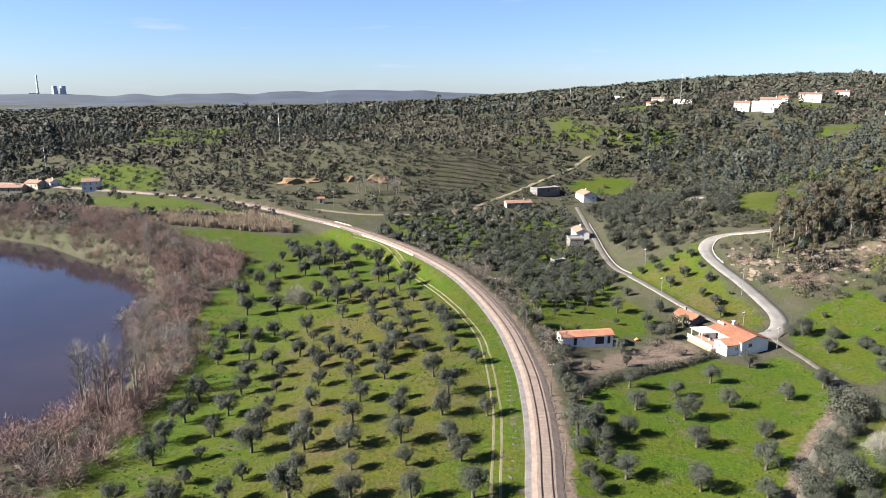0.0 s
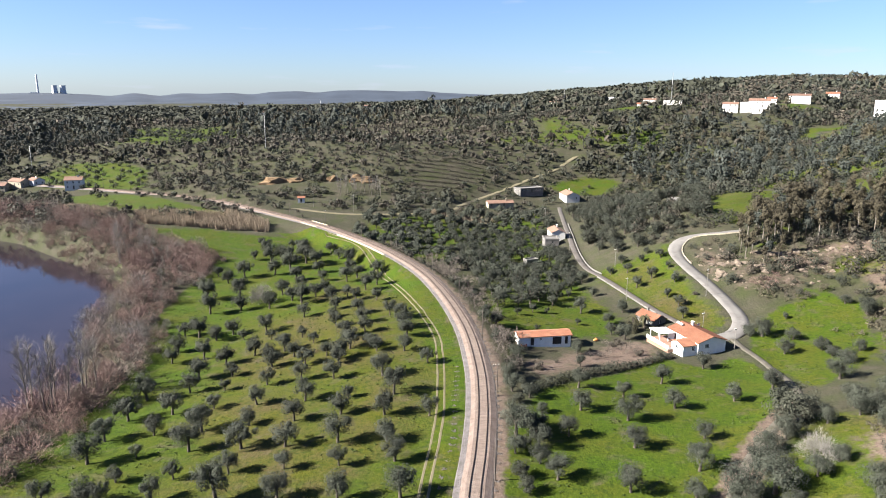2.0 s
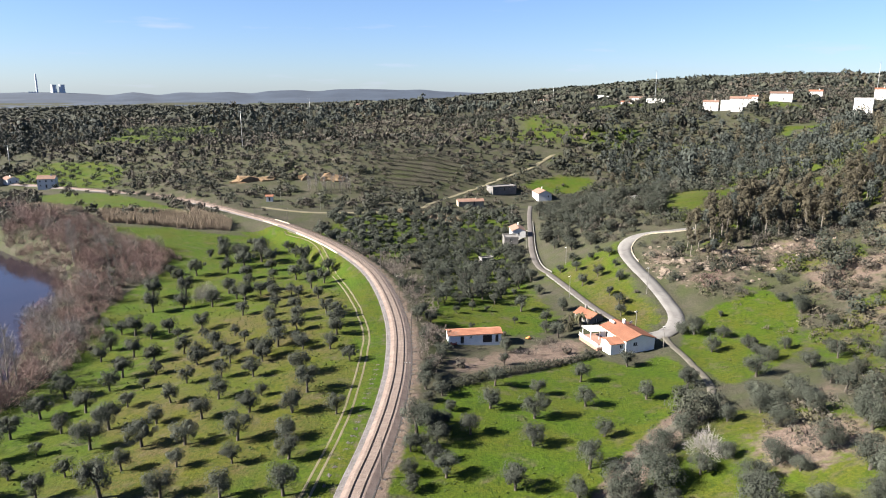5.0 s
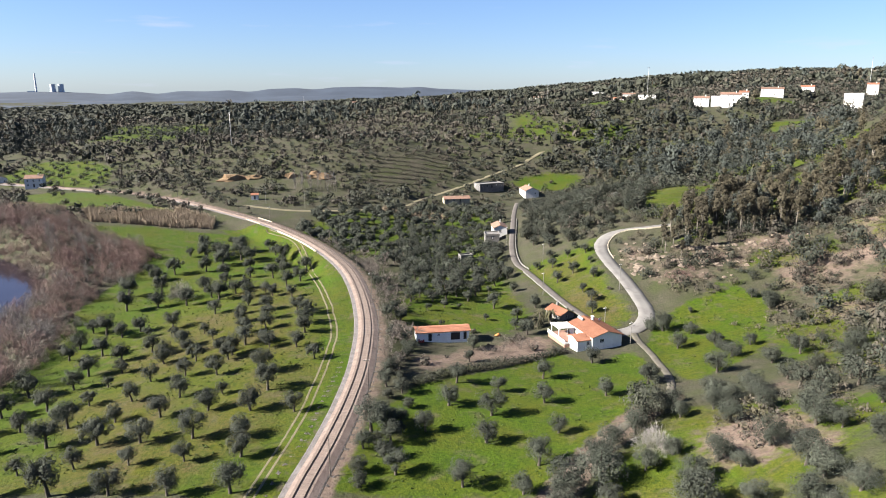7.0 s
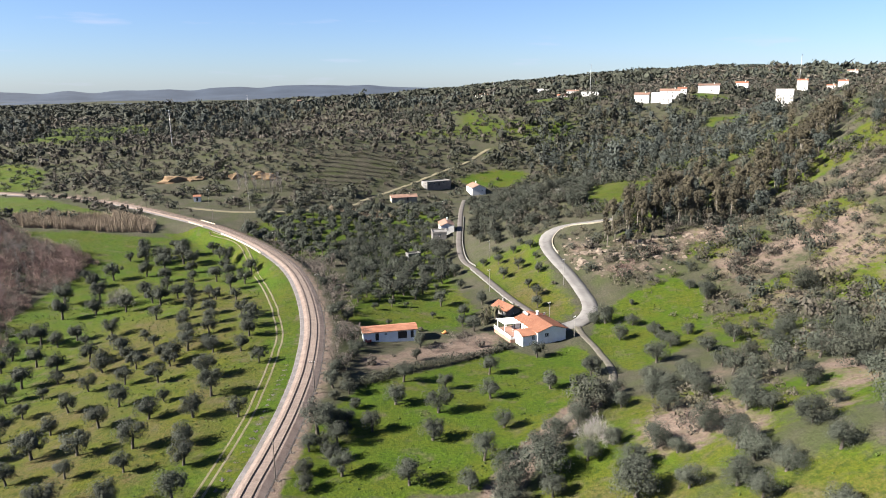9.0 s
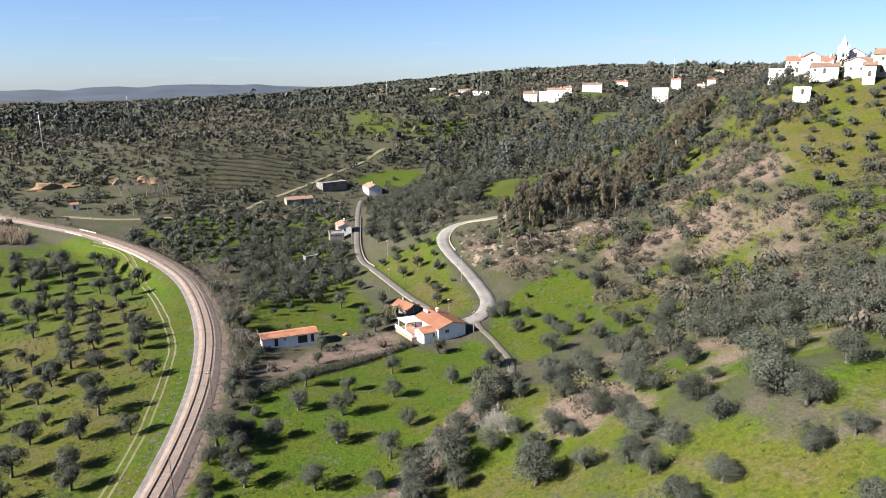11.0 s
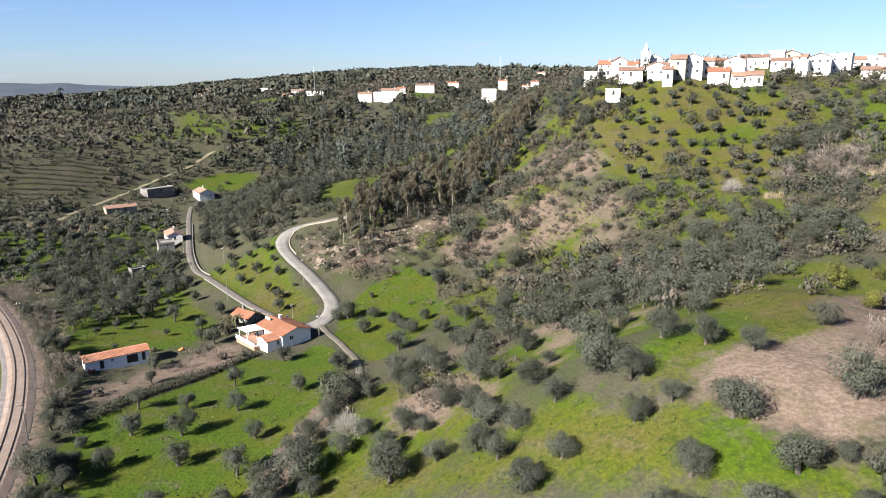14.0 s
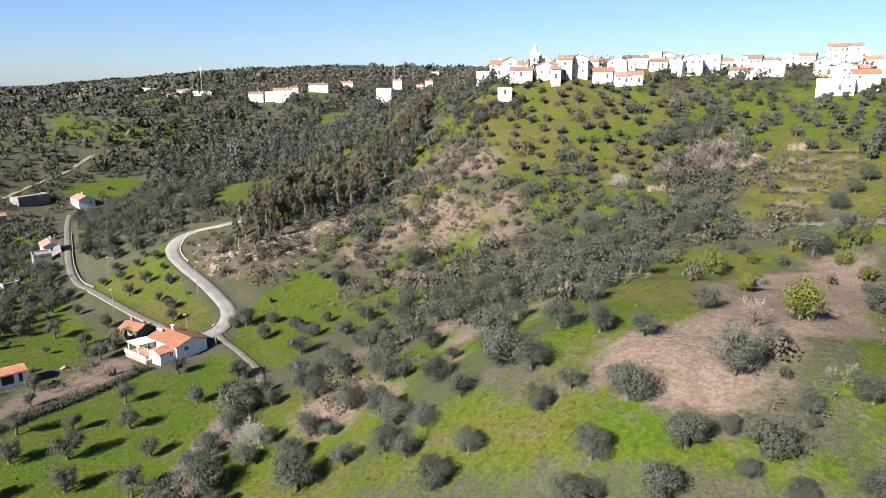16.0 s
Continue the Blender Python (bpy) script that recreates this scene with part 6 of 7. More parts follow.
def stuff(name, spots, shapes, material, label, category, rng):
    """Many alike plants in one mesh. spots: rows of x, y, scale, squash."""
    spots = np.asarray(spots, float)
    z = height(spots[:, 0], spots[:, 1])
    verts, faces, n = [], [], 0
    for k, (v, f) in enumerate(shapes):
        own = np.nonzero(np.arange(len(spots)) % len(shapes) == k)[0]
        if not len(own):
            continue
        a = rng.uniform(0, 6.283, len(own))
        c, s = np.cos(a)[:, None], np.sin(a)[:, None]
        sc, sq = spots[own, 2][:, None], spots[own, 3][:, None]
        px = (v[None, :, 0] * c - v[None, :, 1] * s) * sc + spots[own, 0][:, None]
        py = (v[None, :, 0] * s + v[None, :, 1] * c) * sc + spots[own, 1][:, None]
        pz = v[None, :, 2] * sc * sq + z[own][:, None]
        verts.append(np.stack([px, py, pz], -1).reshape(-1, 3))
        faces.append((f[None] + (np.arange(len(own)) * len(v))[:, None, None]).reshape(-1, f.shape[1]) + n)
        n += len(own) * len(v)
    ob = new(name, mesh_arrays(name, np.vstack(verts), np.vstack(faces), material))
    return tagged(ob, label, category, kind="stuff")


for (kind, group), spots in SOWN.items():
    make, leaf, word = {"mid_olive": (lambda r: olive_shape(r, 2000, 0.135, 0.12), OLIVE_LEAF, "olive trees with low full crowns"), "far_olive": (far_olive_shape, OLIVE_LEAF, "olive trees with short trunks"), "shrub": (shrub_shape, SHRUB_LEAF, "low shrubs")}[kind]
    pairs = [make(np.random.default_rng(600 + k)) for k in range(5)]
    for name, index, material in (("crowns", 1, leaf), ("trunks", 0, BARK)):
        turn_rng = np.random.default_rng(len(spots))
        ob = stuff(group.replace(" ", "_") + "_" + name, spots, [p[index] for p in pairs], material, "grey-green " + word + " over the slope", "trees", turn_rng)


def scatter(rng, low_x, high_x, low_y, high_y, gap):
    nx_, ny_ = int((high_x - low_x) / gap), int((high_y - low_y) / gap)
    a, b = np.meshgrid(np.arange(nx_), np.arange(ny_))
    x = low_x + (a.ravel() + rng.uniform(-0.45, 0.45, a.size) + 0.5) * gap
    y = low_y + (b.ravel() + rng.uniform(-0.45, 0.45, a.size) + 0.5) * gap
    return x, y


def wedge(x, y):
    """What lies ahead of the walk, to either side."""
    b = np.degrees(np.arctan2(x - 18, y + 10))
    return (b > -41) & (b < 74)


rng = np.random.default_rng(17)
THICKET = [(-228, 345), (-197, 340), (-123, 288), (-80, 262), (-80, 235), (-83, 212), (-70, 168), (-66, 140), (-66, 98), (-70, 60), (-84, 60), (-88, 115), (-87, 130), (-80, 150), (-88, 170), (-97, 200), (-106, 230), (-121, 252), (-147, 275), (-183, 307), (-216, 322)]
x, y = scatter(rng, -235, -60, 55, 350, 3.5)
keep = inside(x, y, THICKET) + 2.5 * value_noise(x, y, 9, 77) > -3.2
x, y = x[keep], y[keep]
shapes = []
for k in range(6):
    n = 620
    out = rng.normal(0, 1, (n, 3))
    out /= np.linalg.norm(out, axis=1)[:, None]
    out[:, 2] = np.abs(out[:, 2])
    lump = 1 + 0.25 * np.sin(3 * np.arctan2(out[:, 1:2], out[:, :1]) + k) * (1 - out[:, 2:3])
    starts = out * [1.6, 1.6, 2.9] * lump * rng.uniform(0.1, 1.0, (n, 1)) ** 0.5
    ways = out * [1, 1, 0.7] + rng.normal(0, 0.45, (n, 3)) + [0, 0, 0.45]
    ways /= np.linalg.norm(ways, axis=1)[:, None]
    shapes.append(twig_quads(rng, starts, ways, rng.uniform(0.25, 0.6, n), 0.02))
tall_ones = rng.uniform(0, 1, len(x)) < 0.3
bush_size = np.where(tall_ones, rng.uniform(1.5, 2.5, len(x)), rng.uniform(0.6, 1.25, len(x)))
tint = value_noise(x, y, 16, 79) + rng.normal(0, 0.45, len(x))
for own, material, name, label in ((tint < 0.25, TWIG, "bank_thicket", "dense leafless pinkish-brown willow thicket on the bank"), ((tint >= 0.25) & (tint < 0.8), GREY_TWIG, "bank_brush", "grey-brown leafless brush on the river bank"), (tint >= 0.8, PALE_TWIG, "bank_osiers", "pale grey leafless osiers on the river bank")):
    stuff(name, np.column_stack([x[own], y[own], bush_size[own], rng.uniform(0.8, 1.2, own.sum())]), shapes, material, label, "thicket", rng)
spot_x, spot_y = scatter(rng, 101, 113, 192, 205, 2.2)
own = inside(spot_x, spot_y, [(104, 193), (112, 198), (110, 204), (102, 199)]) > 0
stuff("roadside_brush", np.column_stack([spot_x[own], spot_y[own], rng.uniform(0.5, 0.9, own.sum()), rng.uniform(0.7, 1.0, own.sum())]), shapes, TWIG, "dry leafless brushwood beside the road cutting", "thicket", rng)
keep = rng.uniform(0, 1, len(x)) < 0.75
low = [crown_arrays(np.random.default_rng(400 + k), 2.6, 1.6, -0.1, 8, 110, 0.2, 0.4) for k in range(3)]
stuff("bank_undergrowth", np.column_stack([x[keep], y[keep], rng.uniform(0.8, 1.2, keep.sum()), rng.uniform(0.6, 1.1, keep.sum())]), low, SHRUB_LEAF, "tangled brown undergrowth below the thicket", "undergrowth", rng)

reed_shapes = []
for k in range(4):
    n = 40
    starts = np.column_stack([rng.normal(0, 0.7, n), rng.normal(0, 0.7, n), np.full(n, -0.1)])
    ways = np.column_stack([rng.normal(0, 0.13, n), rng.normal(0, 0.13, n), np.ones(n)])
    reed_shapes.append(twig_quads(rng, starts, ways, rng.uniform(2.4, 3.8, n), 0.09))
spots = []
for outline in ([(-140, 326), (-110, 330), (-80, 322), (-70, 306), (-95, 304), (-126, 306)], [(-100, 336), (-78, 322), (-72, 312), (-92, 318)], [(228, 118), (232, 114), (227, 109), (224, 112)], [(237, 108), (240, 106), (237, 101), (235, 104)], [(203, 131), (207, 130), (207, 126), (203, 127)], [(-180, 340), (-150, 330), (-150, 320), (-185, 325)], [(2, 352), (30, 338), (34, 346), (6, 358)]):
    xs, ys = [p[0] for p in outline], [p[1] for p in outline]
    x, y = scatter(rng, min(xs), max(xs), min(ys), max(ys), 1.5)
    keep = inside(x, y, outline) > -0.5
    spots.append(np.column_stack([x[keep], y[keep]]))
spots = np.vstack(spots)
stuff("reed_bed", np.column_stack([spots, rng.uniform(0.6, 0.95, len(spots)) * np.where(spots[:, 0] > 150, 0.6, 1.0), np.ones(len(spots))]), reed_shapes, REED, "tall dry straw-coloured giant reeds in a dense belt", "reeds", rng)

# scrub on the hill and the cutting
x, y = scatter(rng, 80, 300, 30, 300, 2.2)
v = value_noise(x, y, 12, 81)
zone = (inside(x, y, BARE_EARTH["heath"]) > -14) | (inside(x, y, BARE_EARTH["cutting"]) > -6)
slope = raw_height(x, y) > 4
keep = (zone & (v > -0.05)) | (slope & (v > 0.25))
for o in ("meadow", "lawn", "ridge_strip", "near_slope", "village_slope", "village_right"):
    keep &= (inside(x, y, GREEN[o]) < 0) | (rng.uniform(0, 1, len(x)) < 0.05)
keep &= inside(x, y, BARE_EARTH["burnt"]) < 0
for way in ROAD_LINES:
    keep &= line_distance(x, y, way)[0] > 4
x, y = x[keep], y[keep]
tuft = [crown_arrays(np.random.default_rng(420 + k), 1.6, 1.2, -0.15, 9, 44, 0.18, 0.5) for k in range(5)]
half = rng.uniform(0, 1, len(x)) < 0.5
for own, material, name, label in ((half, SHRUB_LEAF, "hill_scrub", "scattered grey-green rockrose scrub over dry hillside"), (~half, HEATH_LEAF, "hill_heath", "brownish heather and broom over dry hillside")):
    stuff(name, np.column_stack([x[own], y[own], np.clip(1.0 + 0.6 * value_noise(x[own], y[own], 8, 83) + rng.normal(0, 0.35, own.sum()), 0.4, 2.4), rng.uniform(0.7, 1.15, own.sum())]), tuft, material, label, "scrub", rng)

# taller bushes, each a clump of its own, over the same slopes
x, y = scatter(rng, 84, 335, 36, 310, 3.3)
z = raw_height(x, y)
v = value_noise(x, y, 16, 84) + 0.5 * value_noise(x, y, 6, 85)
wild = (inside(x, y, BARE_EARTH["heath"]) > -20) & (z > 3)
chance = np.where(wild, 0.62 + 0.4 * v, np.where((z > 5) & ((x > 118) | (y > 112)), 0.5 + 0.5 * v, 0.0))
for o, c in (("meadow", 0.0), ("lawn", 0.03), ("ridge_strip", 0.0), ("near_slope", 0.0), ("village_slope", 0.16), ("village_right", 0.16)):
    chance = np.where(inside(x, y, GREEN[o]) > -1 + 3 * v, c, chance)
chance = np.where(inside(x, y, BARE_EARTH["burnt"]) > -1, 0.02, chance)
chance = np.where(inside(x, y, STEPS) > -2, 0.02, chance)
chance = np.where(inside(x, y, BARE_EARTH["cutting"]) > 0, 0.3, chance)
keep = rng.uniform(0, 1, len(x)) < chance
for way in ROAD_LINES:
    keep &= line_distance(x, y, way)[0] > 4.5
for a, b in HOUSE_SPOTS:
    keep &= np.hypot(x - a, y - b) > 6
x, y = x[keep], y[keep]
mounds = [crown_arrays(np.random.default_rng(440 + k), 3.0, 2.3, -0.25, 15, 230, 0.17, 0.46, 0.6, 0.0, 0.35, 0.3) for k in range(6)]
roll = rng.uniform(0, 1, len(x))
size = np.clip(np.exp(rng.normal(0.12, 0.48, len(x))), 0.45, 2.8)
for low_r, high_r, material, name, label in ((0, 0.3, DARK_LEAF, "hill_evergreens", "dark evergreen bushes dotted over the hillside"), (0.3, 0.68, SHRUB_LEAF, "hill_bushes", "olive-green bushes dotted over the hillside"),
                                            (0.68, 0.88, OLIVE_LEAF, "hill_wild_olives", "silvery wild olive bushes dotted over the hillside"), (0.88, 1.01, HEATH_LEAF, "hill_brushwood", "dry brown brushwood dotted over the hillside")):
    own = (roll >= low_r) & (roll < high_r)
    stuff(name, np.column_stack([x[own], y[own], size[own], rng.uniform(0.75, 1.35, own.sum())]), mounds, material, label, "bushes", rng)

# weeds in the grass
x, y = scatter(rng, -80, 130, 20, 215, 1.5)
v = value_noise(x, y, 7, 86) + 0.7 * value_noise(x, y, 3, 87)
grassy = np.full(len(x), -99.0)
for o in ("orchard", "field", "meadow", "near_slope", "ridge_strip", "grove"):
    grassy = np.maximum(grassy, inside(x, y, GREEN[o]))
keep = (grassy > 0.5) & (v > 0.25) & (line_distance(x, y, RAIL_LINE)[0] > 5.5)
for way in ROAD_LINES + [track]:
    keep &= line_distance(x, y, way)[0] > 2.4
x, y = x[keep], y[keep]
sprig = [crown_arrays(np.random.default_rng(460 + k), 0.9, 0.3, -0.05, 5, 16, 0.12, 0.5, 0.3) for k in range(5)]
stuff("weeds", np.column_stack([x, y, rng.uniform(0.5, 1.3, len(x)), rng.uniform(0.6, 1.3, len(x))]), sprig, WEED, "tufts of bright green weeds in the grass", "weeds", rng)

# banks of dry stems along the old terraces below the village
spots = []
for (ax, ay), (bx, by) in (((234, 101), (232, 83)), ((228, 103), (224, 80)), ((223, 106), (217.5, 82)), ((217, 104), (211.5, 81)), ((206.5, 97), (204, 79)), ((196.5, 91), (197.5, 78))):
    u = np.linspace(0, 1, 34)
    keep = rng.uniform(0, 1, 34) < 0.8
    spots.append(np.column_stack([ax + (bx - ax) * u, ay + (by - ay) * u])[keep] + rng.normal(0, 0.35, (keep.sum(), 2)))
u = np.linspace(0, 1, 40)
brush = np.column_stack([185 + 5 * u, 92 - 31 * u]) + rng.normal(0, 0.9, (40, 2))
stuff("terrace_brush", np.column_stack([brush, rng.uniform(0.35, 0.6, 40), rng.uniform(0.5, 0.8, 40)]), shapes, PALE_TWIG, "pale leafless brush along the terrace foot", "thicket", rng)
spots = np.vstack(spots)
stuff("terrace_stems", np.column_stack([spots, rng.uniform(0.35, 0.75, len(spots)), rng.uniform(0.4, 0.8, len(spots))]), mounds, HEATH_LEAF, "dry brown stems along old field terraces", "undergrowth", rng)

# woods, bushes and groves beyond the valley
PINES = {
    "a": [(-593.8, 1043.9), (-595.8, 1317.4), (-257.7, 581.9), (-382.5, 696.7)], "b": [(-455, 1379.2), (-76, 1083), (-71, 899), (-124.4, 669.6), (-222.6, 761.2)], "c": [(-23.9, 1131.7), (137, 1031), (111, 867), (-12, 880)],
    "d": [(136.6, 517.7), (210.2, 572.7), (286.5, 539.9), (257.5, 476), (198.4, 405.8), (166.1, 378.1), (154.9, 423.8), (131.6, 466.1)], "e": [(159.4, 350.6), (191.4, 403.2), (250, 440), (263.5, 402.4), (230, 330), (187.3, 295.2)], "f": [(-518.9, 802.4), (-511.9, 897.2), (-309.4, 541), (-329.5, 504.9)],
}
OAK_WOODS = [[(-148.7, 421), (-104.1, 379.2), (-72.1, 377.3), (-35.9, 366.3), (-11.9, 374), (-14.1, 401.1), (-44.9, 406.7), (-73.6, 414.6), (-107.1, 423.5)], [(-157, 412.7), (-95.8, 431.1), (-30.4, 414.2), (-28.8, 381.5), (-73.7, 383), (-115.9, 385.9)], [(145, 610.1), (243.6, 585.8), (234.6, 550.9), (139.3, 528.5)], [(120.6, 505.8), (174.1, 552.7), (265.5, 494), (227.4, 402.8), (181.7, 348.3), (129.7, 278.4), (131.4, 449.8)]]
OPEN_HEATH = [(-115.7, 851.3), (9, 874), (26.4, 644.7), (-76.6, 631.8)]
OPEN_SLOPE = [(-109.9, 481.7), (-31.6, 480.2), (90, 513.2), (42.8, 460.8), (-15.1, 444.3)]
TERRACES = [(-8.4, 447.6), (25.5, 471.3), (42.8, 460.8), (21.9, 425.9), (-9.3, 402)]
CLIFFS = ((-92.8, 411.1, 16, 7), (-80.9, 413.2, 9, 5), (-57.7, 413.4, 7, 6), (-42.7, 412.3, 11, 8), (-37.4, 411.1, 8, 6))
layers = {}


def lay(kind, reach, x, y, scale, squash, chosen):
    layers.setdefault((kind, reach), []).append(np.column_stack([x, y, scale, squash])[chosen])


for reach, low_y, high_y, wide, gap in ((0, 200, 480, 480, 5.6), (1, 480, 800, 800, 7.6), (2, 800, 1300, 1300, 10.5)):
    x, y = scatter(rng, -wide * 0.9, wide * 1.4, low_y, high_y, gap)
    keep = wedge(x, y) & (np.hypot(x, y) > 335 if low_y < 480 else True) & (raw_height(x, y) > -7)
    x, y = x[keep], y[keep]
    bank = line_distance(x, y, BANK)
    keep = (bank[1] > 0) & (bank[0] > 4)
    keep &= ~((x > 30) & (y < 300) & (x < 330))
    keep &= ~((x < 60) & (x > -60) & (y < 345))
    for way in ROAD_LINES:
        keep &= line_distance(x, y, way)[0] > 4.5
    keep &= line_distance(x, y, RAIL_LINE)[0] > 7
    for a, b in HOUSE_SPOTS:
        keep &= np.hypot(x - a, y - b) > 10
        keep &= ~((np.abs((x - a) * b - (y - b) * a) / math.hypot(a, b) < 9) & (np.hypot(x, y) < math.hypot(a, b)) & (np.hypot(x - a, y - b) < 22))
    for name in ("rail_meadow", "hollow", "lawn", "box_meadow"):
        keep &= (inside(x, y, GREEN[name]) < 0) | (rng.uniform(0, 1, len(x)) < 0.05)
    keep &= inside(x, y, TERRACES) < 0
    keep &= value_noise(x, y, 46, 101) + 0.4 * value_noise(x, y, 17, 102) < np.where(x > 85, 0.5, 1.2)
    keep &= ~((np.abs(x + 39) < 17) & (y > 374) & (y < 394))
    for cx, cy, wide_c, _ in CLIFFS:
        keep &= ~((np.abs(x - cx) < 0.75 * wide_c) & (y < cy + 3) & (y > cy - 20))
    x, y = x[keep], y[keep]
    n = len(x)
    pines, oaks = np.zeros(n, bool), np.zeros(n, bool)
    wobble = 12 * value_noise(x, y, 30, 99)
    for o in PINES.values():
        pines |= inside(x, y, o) + wobble > -4
    for o in OAK_WOODS:
        oaks |= inside(x, y, o) + wobble > 0
    grove = (inside(x, y, GREEN["far_grove"]) > -4) | (inside(x, y, GREEN["left_grove"]) > 0)
    heath = (inside(x, y, OPEN_HEATH) + wobble > 0) & ~pines
    thin = (inside(x, y, OPEN_SLOPE) + wobble > 0) & ~pines & ~oaks
    dense = value_noise(x, y, 95, 91) + 0.5 * value_noise(x, y, 30, 92)
    roll = rng.uniform(0, 1, n)
    pines |= (dense > 0.85) & ~grove & ~heath & ~thin & (y > 430)
    oaks |= (dense > 0.22) & ~grove & ~heath & ~thin & ~pines
    rest = ~(pines | oaks | grove | heath | thin)
    grow, size = gap / 6.6, np.clip(np.exp(rng.normal(-0.05, 0.32, n)), 0.5, 1.9)
    flat = rng.uniform(0.85, 1.15, n)
    lay("pine", reach, x, y, 0.68 * np.exp(rng.normal(0, 0.3, n)) * (0.8 + 0.2 * grow), flat, pines & (roll < 0.34))
    lay("gum", reach, x, y, 0.62 * np.exp(rng.normal(0, 0.3, n)) * (0.8 + 0.2 * grow), flat, pines & (roll >= 0.34) & (roll < 0.46))
    lay("oak", reach, x, y, 1.02 * size * grow, flat, (pines & (roll > 0.84)) | (oaks & (roll < 0.66)) | (rest & (roll > 0.94)))
    lay("olive", reach, x, y, 0.85 * size * (0.7 + 0.3 * grow), flat, (thin & (roll < 0.2)) | (rest & (roll < 0.26)))
    lay("bush", reach, x, y, 1.75 * size * grow, flat, (heath & (roll < 0.7)) | (thin & (roll > 0.25)) | (rest & (roll > 0.26) & (roll < 0.92)) | (oaks & (roll > 0.7)) | (pines & (roll > 0.6) & (roll < 0.72)))
for name, reach, gap in (("far_grove", 1, 11.0), ("left_grove", 0, 9.0)):
    o = GREEN[name]
    x, y = scatter(rng, min(p[0] for p in o), max(p[0] for p in o), min(p[1] for p in o), max(p[1] for p in o), gap)
    x, y = np.round(x / gap) * gap + rng.normal(0, 0.6, len(x)), np.round(y / gap) * gap + rng.normal(0, 0.6, len(x))
    lay("olive", reach, x, y, rng.uniform(0.8, 1.2, len(x)), np.ones(len(x)), inside(x, y, o) > -3)
for low_y, high_y, wide, gap in ((1300, 2300, 2300, 20.0),):
    x, y = scatter(rng, -wide * 0.9, wide * 1.6, low_y, high_y, gap)
    keep = wedge(x, y) & (value_noise(x, y, 160, 93) + 0.5 * value_noise(x, y, 60, 96) > -0.8)
    x, y = x[keep], y[keep]
    lay("oak", 2, x, y, rng.uniform(0.8, 1.3, len(x)) * gap / 8, np.full(len(x), 11.0 / gap), np.ones(len(x), bool))
# the wooded skyline above the village
x, y = scatter(rng, 330, 1500, 330, 1300, 13)
keep = wedge(x, y) & (value_noise(x, y, 60, 94) > 0.05)
for a, b in HOUSE_SPOTS:
    keep &= ~((np.abs((x - a) * b - (y - b) * a) / math.hypot(a, b) < 9) & (np.hypot(x, y) < math.hypot(a, b) + 9) & (np.hypot(x - a, y - b) < 30))
lay("pine", 2, x, y, rng.uniform(0.25, 0.6, len(x)), np.ones(len(x)), keep & (rng.uniform(0, 1, len(x)) < 0.6))
keep = wedge(x, y) & (value_noise(x, y, 60, 94) <= 0.05) & (rng.uniform(0, 1, len(x)) < 0.7)
lay("bush", 2, x, y, rng.uniform(1.2, 2.4, len(x)), np.ones(len(x)), keep)
x, y = scatter(rng, 345, 900, 100, 330, 9)
keep = value_noise(x, y, 60, 95) > -0.1
lay("oak", 1, x, y, rng.uniform(0.7, 1.2, len(x)), np.ones(len(x)), keep)
# quads and their size, by distance
DETAIL = {"olive": ((90, 0.42), (50, 0.62), (18, 1.05)), "bush": ((60, 0.34), (36, 0.46), (14, 0.75)), "oak": ((100, 0.58), (64, 0.8), (20, 1.5)), "pine": ((230, 0.66), (140, 0.9), (44, 1.7)), "gum": ((200, 0.6), (120, 0.85), (44, 1.6))}
FORM = {"olive": (4.6, 3.2, 0.5, 8), "bush": (2.6, 1.8, -0.1, 6), "oak": (6.2, 4.6, 0.0, 9), "pine": (7.0, 15.0, 1.5, 10), "gum": (5.5, 15.0, 2.5, 9)}
NAMES = {"olive": ("far_olives", OLIVE_LEAF, "grey-green olive trees scattered over far slopes", "trees"), "bush": ("far_bushes", SHRUB_LEAF, "grey-green bushes scattered over far slopes", "bushes"),
         "oak": ("far_oaks", DARK_LEAF, "dark evergreen oaks over far slopes", "trees"), "pine": ("far_woods", PINE_LEAF, "dark pine woods on far ridges", "woods"), "gum": ("far_eucalyptus", GUM_LEAF, "brownish eucalyptus trees among far woods", "woods")}
for (kind, reach), rows_of in layers.items():
    count, leaf = DETAIL[kind][reach]
    wide, tall, base, lobes = FORM[kind]
    shapes = [crown_arrays(np.random.default_rng(500 + 10 * reach + k), wide, tall, base, lobes, count, leaf, 0.52, 0.75, 0.0, 0.35, 0.0) for k in range(4)]
    name, material, label, category = NAMES[kind]
    stuff(name, np.vstack(rows_of), shapes, material, label, category, rng)
# vine terraces
rows = []
for k in range(9):
    y0 = 408 + k * 7.0
    x = np.arange(-14, 48, 1.4)
    yy = y0 + 0.15 * (x - 10) + 2.0 * value_noise(x, np.full(len(x), y0), 20, 97)
    ok = inside(x, yy, TERRACES) > -3
    rows.append(np.column_stack([x[ok], yy[ok]]))
rows = np.vstack(rows)
stuff("terrace_rows", np.column_stack([rows, rng.uniform(1.1, 1.8, len(rows)), rng.uniform(0.7, 1.0, len(rows))]), tuft, SHRUB_LEAF, "rows of low bushes along old field terraces", "bushes", rng)

